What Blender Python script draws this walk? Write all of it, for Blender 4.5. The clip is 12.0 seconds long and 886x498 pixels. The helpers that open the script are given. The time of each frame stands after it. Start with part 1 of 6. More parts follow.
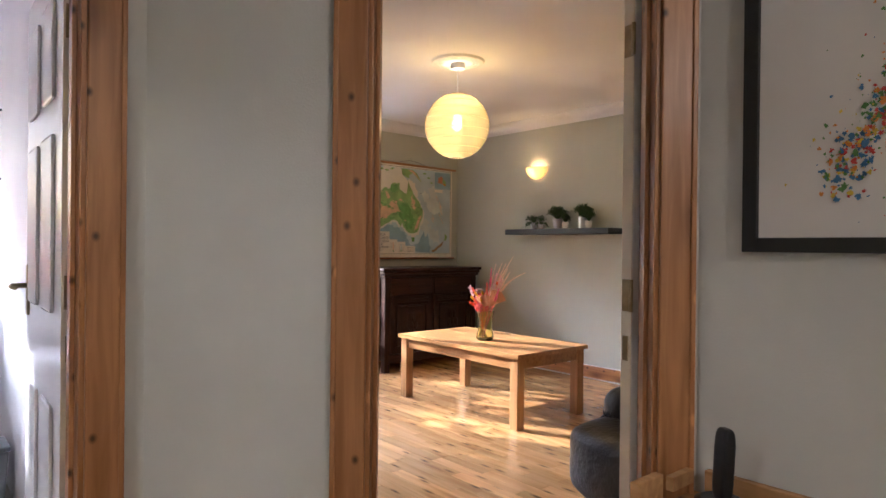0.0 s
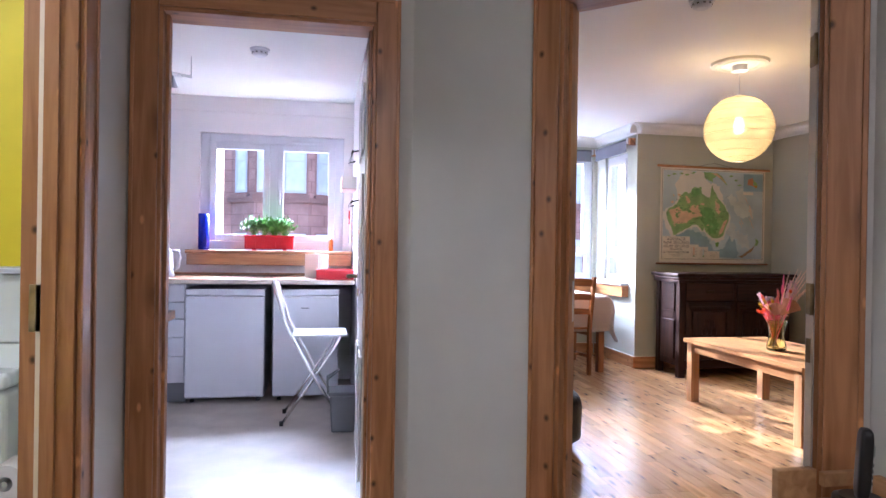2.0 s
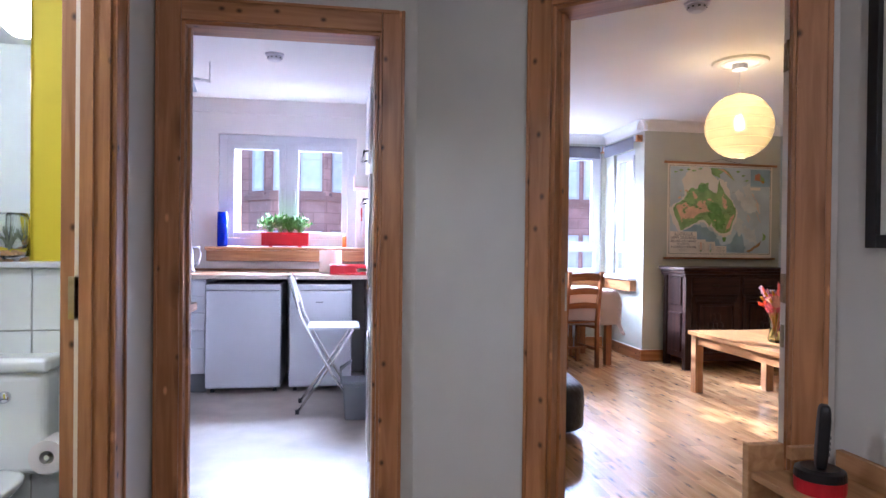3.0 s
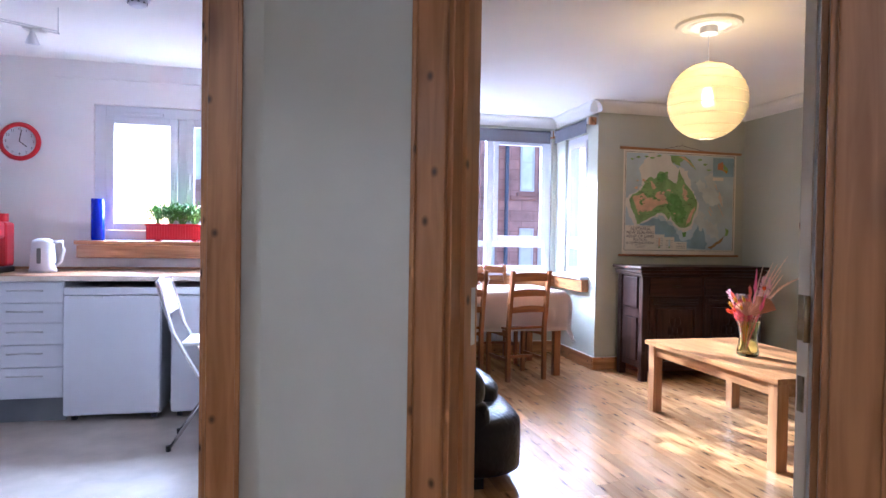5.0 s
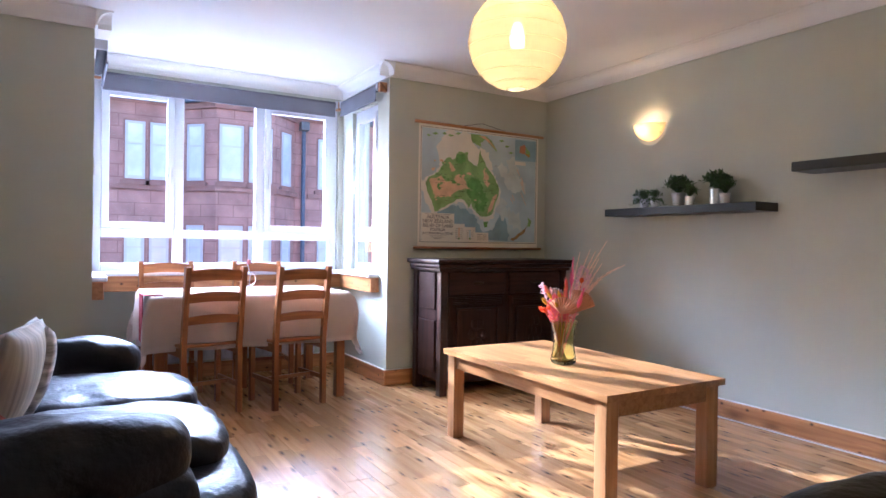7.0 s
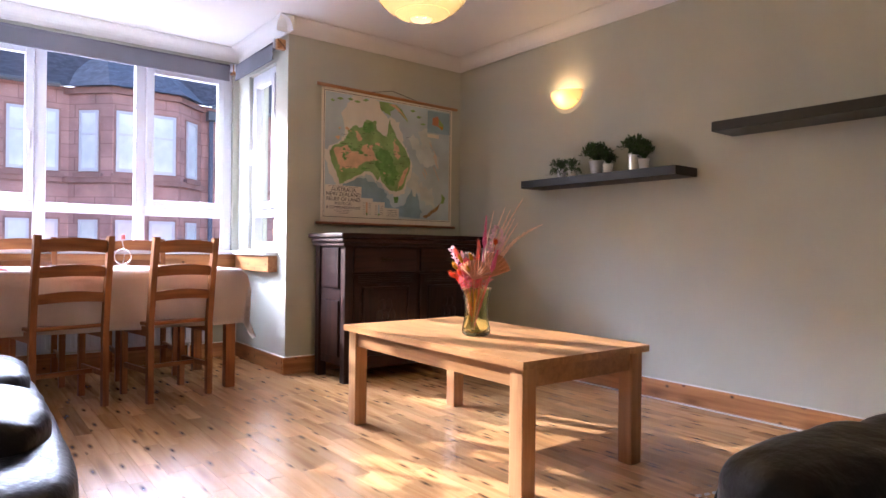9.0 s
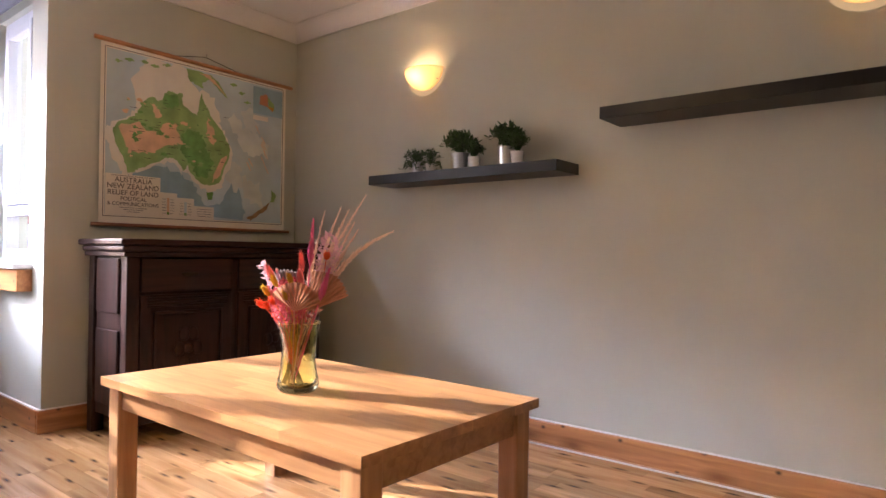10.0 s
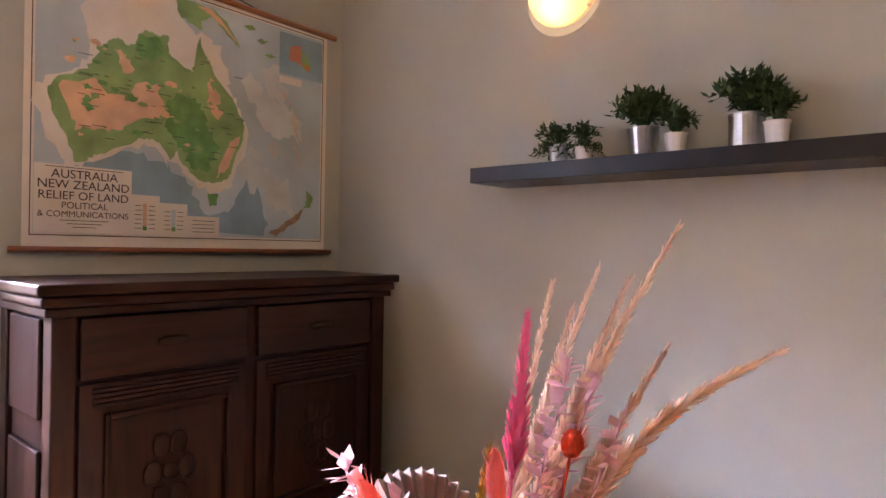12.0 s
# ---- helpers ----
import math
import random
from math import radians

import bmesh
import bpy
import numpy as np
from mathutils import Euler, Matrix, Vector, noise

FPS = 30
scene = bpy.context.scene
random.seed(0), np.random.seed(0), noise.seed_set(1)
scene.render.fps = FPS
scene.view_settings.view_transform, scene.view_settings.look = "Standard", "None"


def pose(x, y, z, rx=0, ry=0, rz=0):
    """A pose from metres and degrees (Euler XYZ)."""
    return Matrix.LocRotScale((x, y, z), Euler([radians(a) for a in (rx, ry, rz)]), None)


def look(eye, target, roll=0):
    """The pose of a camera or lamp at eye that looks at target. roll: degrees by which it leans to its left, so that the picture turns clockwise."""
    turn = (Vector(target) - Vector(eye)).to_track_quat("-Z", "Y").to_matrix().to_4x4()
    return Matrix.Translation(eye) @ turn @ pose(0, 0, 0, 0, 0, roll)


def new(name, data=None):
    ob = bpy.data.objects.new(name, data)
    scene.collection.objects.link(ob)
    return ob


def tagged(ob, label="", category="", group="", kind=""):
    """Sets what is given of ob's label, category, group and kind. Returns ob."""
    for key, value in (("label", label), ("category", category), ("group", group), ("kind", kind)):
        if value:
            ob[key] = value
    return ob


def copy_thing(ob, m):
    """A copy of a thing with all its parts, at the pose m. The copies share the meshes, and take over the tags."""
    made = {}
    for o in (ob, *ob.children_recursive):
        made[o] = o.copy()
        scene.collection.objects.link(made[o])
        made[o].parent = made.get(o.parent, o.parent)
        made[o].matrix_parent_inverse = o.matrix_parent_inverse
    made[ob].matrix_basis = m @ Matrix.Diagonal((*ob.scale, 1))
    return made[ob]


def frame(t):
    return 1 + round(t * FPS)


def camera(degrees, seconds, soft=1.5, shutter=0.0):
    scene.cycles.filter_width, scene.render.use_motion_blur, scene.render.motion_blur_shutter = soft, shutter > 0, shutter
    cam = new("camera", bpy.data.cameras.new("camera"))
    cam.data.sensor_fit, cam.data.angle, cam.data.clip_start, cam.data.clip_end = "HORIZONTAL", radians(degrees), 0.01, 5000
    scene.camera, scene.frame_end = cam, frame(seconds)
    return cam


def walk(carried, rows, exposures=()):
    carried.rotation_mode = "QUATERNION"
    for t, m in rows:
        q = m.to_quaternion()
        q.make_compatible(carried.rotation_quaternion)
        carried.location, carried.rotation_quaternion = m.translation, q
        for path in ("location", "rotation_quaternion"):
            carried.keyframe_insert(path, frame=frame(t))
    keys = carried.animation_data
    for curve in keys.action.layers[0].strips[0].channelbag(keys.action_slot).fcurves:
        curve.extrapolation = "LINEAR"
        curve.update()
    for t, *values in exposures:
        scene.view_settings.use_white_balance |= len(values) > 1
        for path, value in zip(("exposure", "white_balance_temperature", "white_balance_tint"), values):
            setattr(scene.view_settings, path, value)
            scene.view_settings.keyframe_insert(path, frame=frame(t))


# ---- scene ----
cam = camera(70.1, 12.0)
PATH = [
    (0, (0.679, 0.985, 1.176), (1.991, 2.495, 1.17), 0.6),
    (0.5, (0.778, 0.841, 1.2), (1.607, 2.661, 1.19), 0.7),
    (1, (0.828, 0.648, 1.158), (1.353, 2.578, 1.164), 0.7),
    (1.5, (0.849, 0.551, 1.17), (1.275, 2.504, 1.164), 0.8),
    (2, (0.857, 0.387, 1.177), (1.227, 2.352, 1.173), 0.9),
    (2.5, (0.864, 0.236, 1.162), (1.211, 2.205, 1.159), 0.9),
    (2.7, (0.872, 0.206, 1.173), (1.201, 2.178, 1.158), 0.6),
    (4.5, (1.077, 0.663, 1.127), (1.378, 2.641, 1.116), 0.9),
    (5, (1.279, 0.947, 1.192), (1.726, 2.896, 1.155), 0.9),
    (5.5, (1.468, 1.31, 1.184), (2.221, 3.163, 1.156), 0.8),
    (6, (1.668, 1.643, 1.148), (2.617, 3.403, 1.128), 0.8),
    (6.5, (1.798, 1.858, 1.132), (2.801, 3.589, 1.117), 0.9),
    (6.7, (1.833, 1.877, 1.109), (2.841, 3.604, 1.095), 0.9),
    (8.3, (1.878, 1.916, 0.97), (2.956, 3.6, 0.967), 0.7),
    (8.5, (1.91, 1.956, 0.938), (3.014, 3.624, 0.938), 0.9),
    (9, (2.123, 2.147, 0.88), (3.346, 3.729, 0.879), 0.7),
    (9.5, (2.409, 2.391, 0.9), (3.836, 3.793, 0.906), 0.8),
    (10, (2.739, 2.72, 0.925), (4.292, 3.981, 0.939), 0.8),
    (10.5, (3.05, 3.077, 1.001), (4.628, 4.305, 1.017), 0.9),
    (11, (3.283, 3.44, 1.055), (4.899, 4.618, 1.08), 1.0),
    (11.5, (3.483, 3.722, 1.065), (5.102, 4.896, 1.076), 0.8),
    (12, (3.537, 3.961, 1.081), (5.057, 5.261, 1.078), 1.0),
]
walk(cam, [(t, look(e, g, r)) for t, e, g, r in PATH],
     exposures=[(0.0, 1.72, 5800, 17), (2.5, 1.75, 5150, 22), (6.5, 1.72, 5000, 18), (8.5, 1.72, 5250, 21), (9.5, 1.5, 6050, 27), (10.5, 1.8, 5850, 27), (11.5, 1.75, 5650, 27), (12.0, 2.0, 5550, 32)])

# ---- world, sun, large lights ----
SUN = Vector((-0.33, 0.82, 0.375)).normalized()
world = bpy.data.worlds.new("sky")
scene.world = world
world.use_nodes = True
wn = world.node_tree
sky = wn.nodes.new("ShaderNodeTexSky")
sky.sky_type = "NISHITA"
sky.sun_disc = False
sky.sun_elevation = math.asin(SUN.z)
sky.sun_rotation = math.atan2(SUN.x, SUN.y)
wn.links.new(sky.outputs[0], wn.nodes["Background"].inputs[0])
wn.nodes["Background"].inputs[1].default_value = 0.15


def lamp(name, kind, power, color, m, size=0.1, size_y=None):
    d = bpy.data.lights.new(name, kind)
    d.energy, d.color = power, color
    if kind == "AREA":
        d.shape, d.size, d.size_y = "RECTANGLE", size, size_y or size
    elif kind == "POINT":
        d.shadow_soft_size = size
    ob = new(name, d)
    ob.matrix_world = m
    return ob


sun = lamp("sun", "SUN", 5.0, (1.0, 0.93, 0.82), look(SUN * 40, (0, 0, 0)))
sun.data.angle = radians(0.6)
DAY = (0.80, 0.88, 1.0)
# unseen fill lamps added outside, above the windows, to boost the sky's light
lamp("bay_sky_fill", "AREA", 150, DAY, look((2.3, 8.5, 3.45), (4.0, 4.4, 0.8)), 2.8, 1.2)
lamp("street_sky_fill", "AREA", 3000, DAY, look((2.0, 14.0, 5.6), (3.0, 5.8, 1.4)), 16.0, 1.5)
lamp("kitchen_sky_fill", "AREA", 260, DAY, look((0.42, 7.2, 3.1), (0.42, 4.0, 0.6)), 1.8, 1.0)
WARM = (1.0, 0.66, 0.32)
lamp("pendant_bulb", "POINT", 7.5, (1.0, 0.74, 0.42), pose(3.58, 4.19, 2.03), 0.05)
lamp("wall_lamp_bulb", "POINT", 0.8, WARM, pose(5.405, 5.075, 1.93), 0.03)
lamp("wall_lamp_bulb", "POINT", 0.8, WARM, pose(5.405, 2.97, 1.93), 0.03)
lamp("bathroom_bulb", "POINT", 8, (1.0, 0.95, 0.85), pose(-0.73, 1.53, 2.30), 0.10)
lamp("hall_bulb", "POINT", 9, (1.0, 0.86, 0.70), pose(1.15, -0.55, 2.25), 0.10)

# ---- materials ----


def mat(name, color, rough=0.5, metal=0.0, var=0.12, scale=6.0, bump=0.0, bscale=60.0, trans=0.0, ior=1.45, emit=None, power=0.0, spec=0.5, coat=0.0, stretch=(1, 1, 1)):
    m = bpy.data.materials.new(name)
    m.use_nodes = True
    nt = m.node_tree
    b = nt.nodes["Principled BSDF"]
    b.inputs["Roughness"].default_value = rough
    b.inputs["Metallic"].default_value = metal
    b.inputs["Transmission Weight"].default_value = trans
    b.inputs["IOR"].default_value = ior
    b.inputs["Specular IOR Level"].default_value = spec
    b.inputs["Coat Weight"].default_value = coat
    b.inputs["Coat Roughness"].default_value = max(0.3, rough * 0.8) if rough > 0.15 else 0.05
    b.inputs["Base Color"].default_value = (*color, 1)
    tc = nt.nodes.new("ShaderNodeTexCoord")
    mp = nt.nodes.new("ShaderNodeMapping")
    mp.inputs["Scale"].default_value = stretch
    nt.links.new(tc.outputs["Object"], mp.inputs[0])
    if var:
        n1 = nt.nodes.new("ShaderNodeTexNoise")
        n1.inputs["Scale"].default_value = scale
        n1.inputs["Detail"].default_value = 6
        nt.links.new(mp.outputs[0], n1.inputs["Vector"])
        r = nt.nodes.new("ShaderNodeValToRGB")
        r.color_ramp.elements[0].position, r.color_ramp.elements[1].position = 0.3, 0.7
        r.color_ramp.elements[0].color = (*[max(0, c * (1 - var)) for c in color], 1)
        r.color_ramp.elements[1].color = (*[min(1, c * (1 + var)) for c in color], 1)
        nt.links.new(n1.outputs["Fac"], r.inputs[0])
        nt.links.new(r.outputs[0], b.inputs["Base Color"])
    if bump:
        n2 = nt.nodes.new("ShaderNodeTexNoise")
        n2.inputs["Scale"].default_value = bscale
        n2.inputs["Detail"].default_value = 4
        nt.links.new(mp.outputs[0], n2.inputs["Vector"])
        bp = nt.nodes.new("ShaderNodeBump")
        bp.inputs["Strength"].default_value = bump
        bp.inputs["Distance"].default_value = 0.01
        nt.links.new(n2.outputs["Fac"], bp.inputs["Height"])
        nt.links.new(bp.outputs[0], b.inputs["Normal"])
    if emit:
        b.inputs["Emission Color"].default_value = (*emit, 1)
        b.inputs["Emission Strength"].default_value = power
    return m


def wood(name, dark, light, axis="z", rough=0.4, knots=0.0, grain=1.0, pieces=0.0, coat=0.0, fill=False, kscale=10.0, ksquash=0.75):
    """Wood with grain along one axis, dark knots, pale filled nail holes, and a shade of its own for each piece."""
    m = mat(name, light, rough, var=0, coat=coat)
    nt = m.node_tree
    b = nt.nodes["Principled BSDF"]
    tc = nt.nodes["Texture Coordinate"]
    mp = nt.nodes["Mapping"]
    k = {"x": 0, "y": 1, "z": 2}[axis]
    s = [14 * grain] * 3
    s[k] = 1.1 * grain
    mp.inputs["Scale"].default_value = s
    oi = nt.nodes.new("ShaderNodeObjectInfo")
    sh = nt.nodes.new("ShaderNodeVectorMath")
    sh.operation = "MULTIPLY_ADD"
    sh.inputs[1].default_value = (1, 1, 1)
    mul = nt.nodes.new("ShaderNodeVectorMath")
    mul.operation = "SCALE"
    mul.inputs[0].default_value = (7.1, 9.3, 5.7)
    nt.links.new(oi.outputs["Random"], mul.inputs["Scale"])
    nt.links.new(mul.outputs[0], sh.inputs[2])
    nt.links.new(tc.outputs["Object"], sh.inputs[0])
    nt.links.new(sh.outputs[0], mp.inputs[0])
    n = nt.nodes.new("ShaderNodeTexNoise")
    n.inputs["Scale"].default_value = 2.2
    n.inputs["Detail"].default_value = 7
    n.inputs["Distortion"].default_value = 0.6
    nt.links.new(mp.outputs[0], n.inputs["Vector"])
    r = nt.nodes.new("ShaderNodeValToRGB")
    r.color_ramp.elements[0].position, r.color_ramp.elements[1].position = 0.32, 0.66
    r.color_ramp.elements[0].color, r.color_ramp.elements[1].color = (*dark, 1), (*light, 1)
    nt.links.new(n.outputs["Fac"], r.inputs[0])
    out = r.outputs[0]

    def mixin(fac, col, out, mode="MIX"):
        mx = nt.nodes.new("ShaderNodeMix")
        mx.data_type, mx.blend_type = "RGBA", mode
        nt.links.new(fac, mx.inputs[0])
        nt.links.new(out, mx.inputs[6])
        mx.inputs[7].default_value = (*col, 1)
        return mx.outputs[2]

    def spots(scale, squash, lo, hi, keep):
        # knots in (across, along), so that they show on every face of a board
        sx = nt.nodes.new("ShaderNodeSeparateXYZ")
        nt.links.new(sh.outputs[0], sx.inputs[0])
        su = nt.nodes.new("ShaderNodeMath")
        su.operation = "ADD"
        oth = [q for q in range(3) if q != k]
        nt.links.new(sx.outputs[oth[0]], su.inputs[0])
        nt.links.new(sx.outputs[oth[1]], su.inputs[1])
        cb = nt.nodes.new("ShaderNodeCombineXYZ")
        nt.links.new(su.outputs[0], cb.inputs[0])
        nt.links.new(sx.outputs[k], cb.inputs[1])
        mp2 = nt.nodes.new("ShaderNodeMapping")
        mp2.inputs["Scale"].default_value = (scale, scale * squash, 1)
        nt.links.new(cb.outputs[0], mp2.inputs[0])
        v = nt.nodes.new("ShaderNodeTexVoronoi")
        v.voronoi_dimensions = "2D"
        v.inputs["Scale"].default_value = 1.0
        nt.links.new(mp2.outputs[0], v.inputs["Vector"])
        rr = nt.nodes.new("ShaderNodeMapRange")
        rr.inputs[1].default_value, rr.inputs[2].default_value = lo, hi
        rr.inputs[3].default_value, rr.inputs[4].default_value = 1, 0
        nt.links.new(v.outputs["Distance"], rr.inputs[0])
        sp = nt.nodes.new("ShaderNodeSeparateColor")
        nt.links.new(v.outputs["Color"], sp.inputs[0])
        lt = nt.nodes.new("ShaderNodeMath")
        lt.operation = "LESS_THAN"
        lt.inputs[1].default_value = keep
        nt.links.new(sp.outputs[0], lt.inputs[0])
        mu = nt.nodes.new("ShaderNodeMath")
        mu.operation = "MULTIPLY"
        nt.links.new(rr.outputs[0], mu.inputs[0])
        nt.links.new(lt.outputs[0], mu.inputs[1])
        return mu.outputs[0]

    if knots:
        out = mixin(spots(kscale, ksquash, 0.03, 0.12 if ksquash > 0.4 else 0.20, knots), tuple(c * 0.22 for c in dark), out)
        out = mixin(spots(kscale * 0.8, ksquash * 0.5, 0.05, 0.30, knots * 0.5), tuple(c * 0.7 for c in dark), out)
    if fill:
        out = mixin(spots(13.0, 0.45, 0.05, 0.12, 0.14), tuple(min(1, c * 1.4) for c in light), out)
    if pieces:
        hs = nt.nodes.new("ShaderNodeHueSaturation")
        mr = nt.nodes.new("ShaderNodeMapRange")
        mr.inputs[3].default_value, mr.inputs[4].default_value = 1 - pieces, 1 + pieces
        ge = nt.nodes.new("ShaderNodeNewGeometry")
        ad = nt.nodes.new("ShaderNodeMath")
        ad.operation = "ADD"
        fr = nt.nodes.new("ShaderNodeMath")
        fr.operation = "FRACT"
        nt.links.new(oi.outputs["Random"], ad.inputs[0])
        nt.links.new(ge.outputs["Random Per Island"], ad.inputs[1])
        nt.links.new(ad.outputs[0], fr.inputs[0])
        nt.links.new(fr.outputs[0], mr.inputs[0])
        nt.links.new(mr.outputs[0], hs.inputs["Value"])
        nt.links.new(out, hs.inputs["Color"])
        out = hs.outputs[0]
    nt.links.new(out, b.inputs["Base Color"])
    bp = nt.nodes.new("ShaderNodeBump")
    bp.inputs["Strength"].default_value = 0.12
    bp.inputs["Distance"].default_value = 0.004
    nt.links.new(n.outputs["Fac"], bp.inputs["Height"])
    nt.links.new(bp.outputs[0], b.inputs["Normal"])
    return m


M_HALL = mat("hall_paint", (0.60, 0.60, 0.57), 0.75, var=0.03, scale=3, bump=0.08, bscale=160)
M_GREEN = mat("sage_paint", (0.50, 0.51, 0.425), 0.7, var=0.04, scale=2.5, bump=0.08, bscale=140)
M_CEIL = mat("ceiling_paint", (0.80, 0.79, 0.77), 0.85, var=0.02, scale=2, bump=0.05, bscale=120)
M_KIT = mat("kitchen_paint", (0.80, 0.77, 0.77), 0.7, var=0.03, scale=3, bump=0.05, bscale=120)
M_YEL = mat("yellow_paint", (0.72, 0.58, 0.01), 0.55, var=0.05, scale=4)
M_PINE = wood("pine_frame", (0.30, 0.125, 0.042), (0.47, 0.225, 0.088), "z", 0.38, knots=0.4, fill=True, coat=0.2)
M_PINEX = wood("pine_along_x", (0.30, 0.125, 0.042), (0.47, 0.225, 0.088), "x", 0.38, knots=0.35, fill=True, coat=0.2)
M_SKIRT = wood("pine_skirting_y", (0.30, 0.115, 0.035), (0.52, 0.24, 0.085), "y", 0.35, knots=0.5, coat=0.2)
M_SKIRTX = wood("pine_skirting_x", (0.30, 0.115, 0.035), (0.52, 0.24, 0.085), "x", 0.35, knots=0.5, coat=0.2)
M_FLOOR = wood("floor_strip", (0.40, 0.205, 0.075), (0.57, 0.335, 0.145), "y", 0.24, knots=0.6, grain=0.8, pieces=0.27, coat=0.0, kscale=15.0, ksquash=0.24)
M_JOINT = mat("floor_joint", (0.26, 0.14, 0.06), 0.7)
M_OAK = wood("table_oak", (0.33, 0.155, 0.055), (0.50, 0.27, 0.11), "y", 0.30, grain=1.2, pieces=0.22)
M_OAKZ = wood("table_leg_oak", (0.33, 0.16, 0.06), (0.48, 0.26, 0.11), "z", 0.4)
M_CHAIR = wood("chair_wood", (0.21, 0.068, 0.020), (0.35, 0.135, 0.040), "z", 0.35)
M_CHAIRX = wood("chair_wood_x", (0.21, 0.068, 0.020), (0.35, 0.135, 0.040), "x", 0.35)
M_DARK = wood("dark_stained_oak", (0.012, 0.0045, 0.003), (0.040, 0.014, 0.008), "z", 0.40, coat=0.0)
M_DARKX = wood("dark_stained_oak_x", (0.012, 0.0045, 0.003), (0.040, 0.014, 0.008), "x", 0.38, coat=0.0)
for dm in (M_DARK, M_DARKX):
    dm.node_tree.nodes["Principled BSDF"].inputs["Specular IOR Level"].default_value = 0.3
M_RAWPINE = wood("raw_pine", (0.36, 0.19, 0.075), (0.55, 0.33, 0.15), "y", 0.55, knots=0.2)
M_COUNTER = wood("worktop_wood", (0.24, 0.11, 0.045), (0.42, 0.22, 0.10), "x", 0.3, grain=1.5)
M_LEATHER = mat("black_leather", (0.009, 0.009, 0.012), 0.36, var=0.3, scale=9, bump=0.45, bscale=38, spec=0.35)
M_LEATHER2 = mat("worn_black_leather", (0.018, 0.014, 0.011), 0.36, var=0.55, scale=7, bump=0.45, bscale=32, spec=0.3)
M_STITCH = mat("stitch_thread", (0.55, 0.50, 0.42), 0.8)
M_WHITE = mat("white_upvc", (0.63, 0.64, 0.69), 0.3, var=0.02)
M_CREAM = mat("cream_paint", (0.80, 0.71, 0.58), 0.45, var=0.06, scale=9)
M_DOOR = mat("white_door_paint", (0.80, 0.79, 0.78), 0.25, var=0.02)
M_METAL = mat("brushed_steel", (0.62, 0.62, 0.63), 0.28, 1.0, var=0.06, scale=30)
M_DKBR = mat("blackened_brass", (0.06, 0.045, 0.03), 0.5, 1.0)
M_BRASS = mat("dull_brass", (0.42, 0.33, 0.20), 0.4, 1.0, var=0.15, scale=40)
M_CHROME = mat("chrome", (0.8, 0.8, 0.82), 0.1, 1.0, var=0)
M_GLASS = mat("pane_glass", (1, 1, 1), 0.0, var=0, trans=1.0, ior=1.12)
M_VASE = mat("green_glass", (0.94, 1.0, 0.70), 0.03, var=0, trans=1.0, ior=1.18, bump=0.25, bscale=60)
M_CLEAR = mat("clear_glass", (0.95, 0.97, 0.96), 0.02, var=0, trans=1.0, ior=1.3)
M_BLUEGL = mat("blue_glass", (0.01, 0.03, 0.62), 0.08, var=0, trans=0.4, ior=1.4)
M_BLACK = mat("black_plastic", (0.012, 0.012, 0.013), 0.35, var=0.1)
M_SHELF = mat("black_brown_foil", (0.008, 0.0075, 0.009), 0.36, var=0.2, scale=12)
M_RED = mat("red_plastic", (0.52, 0.012, 0.02), 0.35, var=0.05)
M_GREY = mat("grey_plastic", (0.16, 0.17, 0.18), 0.5, var=0.08)
M_BLIND = mat("grey_blind_fabric", (0.17, 0.17, 0.20), 0.85, var=0.05, bump=0.1, bscale=300)
M_CLOTH = mat("white_cotton", (0.80, 0.76, 0.72), 0.9, var=0.03, bump=0.15, bscale=90)
M_REDCLOTH = mat("red_cloth", (0.46, 0.035, 0.05), 0.9, var=0.2, scale=30)
M_THROW = mat("pink_wool", (0.50, 0.14, 0.13), 0.95, var=0.12, scale=60, bump=0.4, bscale=220)
M_LEAF = mat("leaf_green", (0.045, 0.095, 0.030), 0.55, var=0.4, scale=25)
M_HERB = mat("herb_green", (0.12, 0.30, 0.05), 0.5, var=0.35, scale=25)
M_POTW = mat("white_ceramic", (0.78, 0.76, 0.72), 0.35, var=0.04)
M_CERAM = mat("sanitary_ceramic", (0.80, 0.83, 0.80), 0.12, var=0.02, coat=0.3)
M_TILE = mat("white_wall_tile", (0.78, 0.82, 0.80), 0.12, var=0.03)
M_GROUT = mat("tile_grout", (0.45, 0.46, 0.44), 0.8)
M_MIRROR = mat("mirror_silver", (0.92, 0.94, 0.93), 0.01, 1.0, var=0)
M_VINYL = mat("beige_vinyl", (0.42, 0.37, 0.31), 0.32, var=0.16, scale=5, bump=0.05, bscale=40)
M_HFLOOR = mat("hall_carpet", (0.30, 0.22, 0.15), 0.9, var=0.15, scale=40)
M_STONE = mat("red_sandstone", (0.54, 0.32, 0.28), 0.85, var=0.22, scale=1.6, bump=0.4, bscale=8)
sn = M_STONE.node_tree
bk_tex = sn.nodes.new("ShaderNodeTexBrick")
bk_tex.inputs["Scale"].default_value = 1.0
bk_tex.inputs["Brick Width"].default_value, bk_tex.inputs["Row Height"].default_value, bk_tex.inputs["Mortar Size"].default_value = 0.85, 0.36, 0.012
bk_tex.inputs["Color1"].default_value, bk_tex.inputs["Color2"].default_value, bk_tex.inputs["Mortar"].default_value = (1, 1, 1, 1), (0.84, 0.82, 0.84, 1), (0.66, 0.62, 0.62, 1)
cb_map = sn.nodes.new("ShaderNodeMapping")
cb_map.inputs["Rotation"].default_value = (radians(-90), 0, 0)
sn.links.new(sn.nodes["Texture Coordinate"].outputs["Object"], cb_map.inputs[0])
sn.links.new(cb_map.outputs[0], bk_tex.inputs["Vector"])
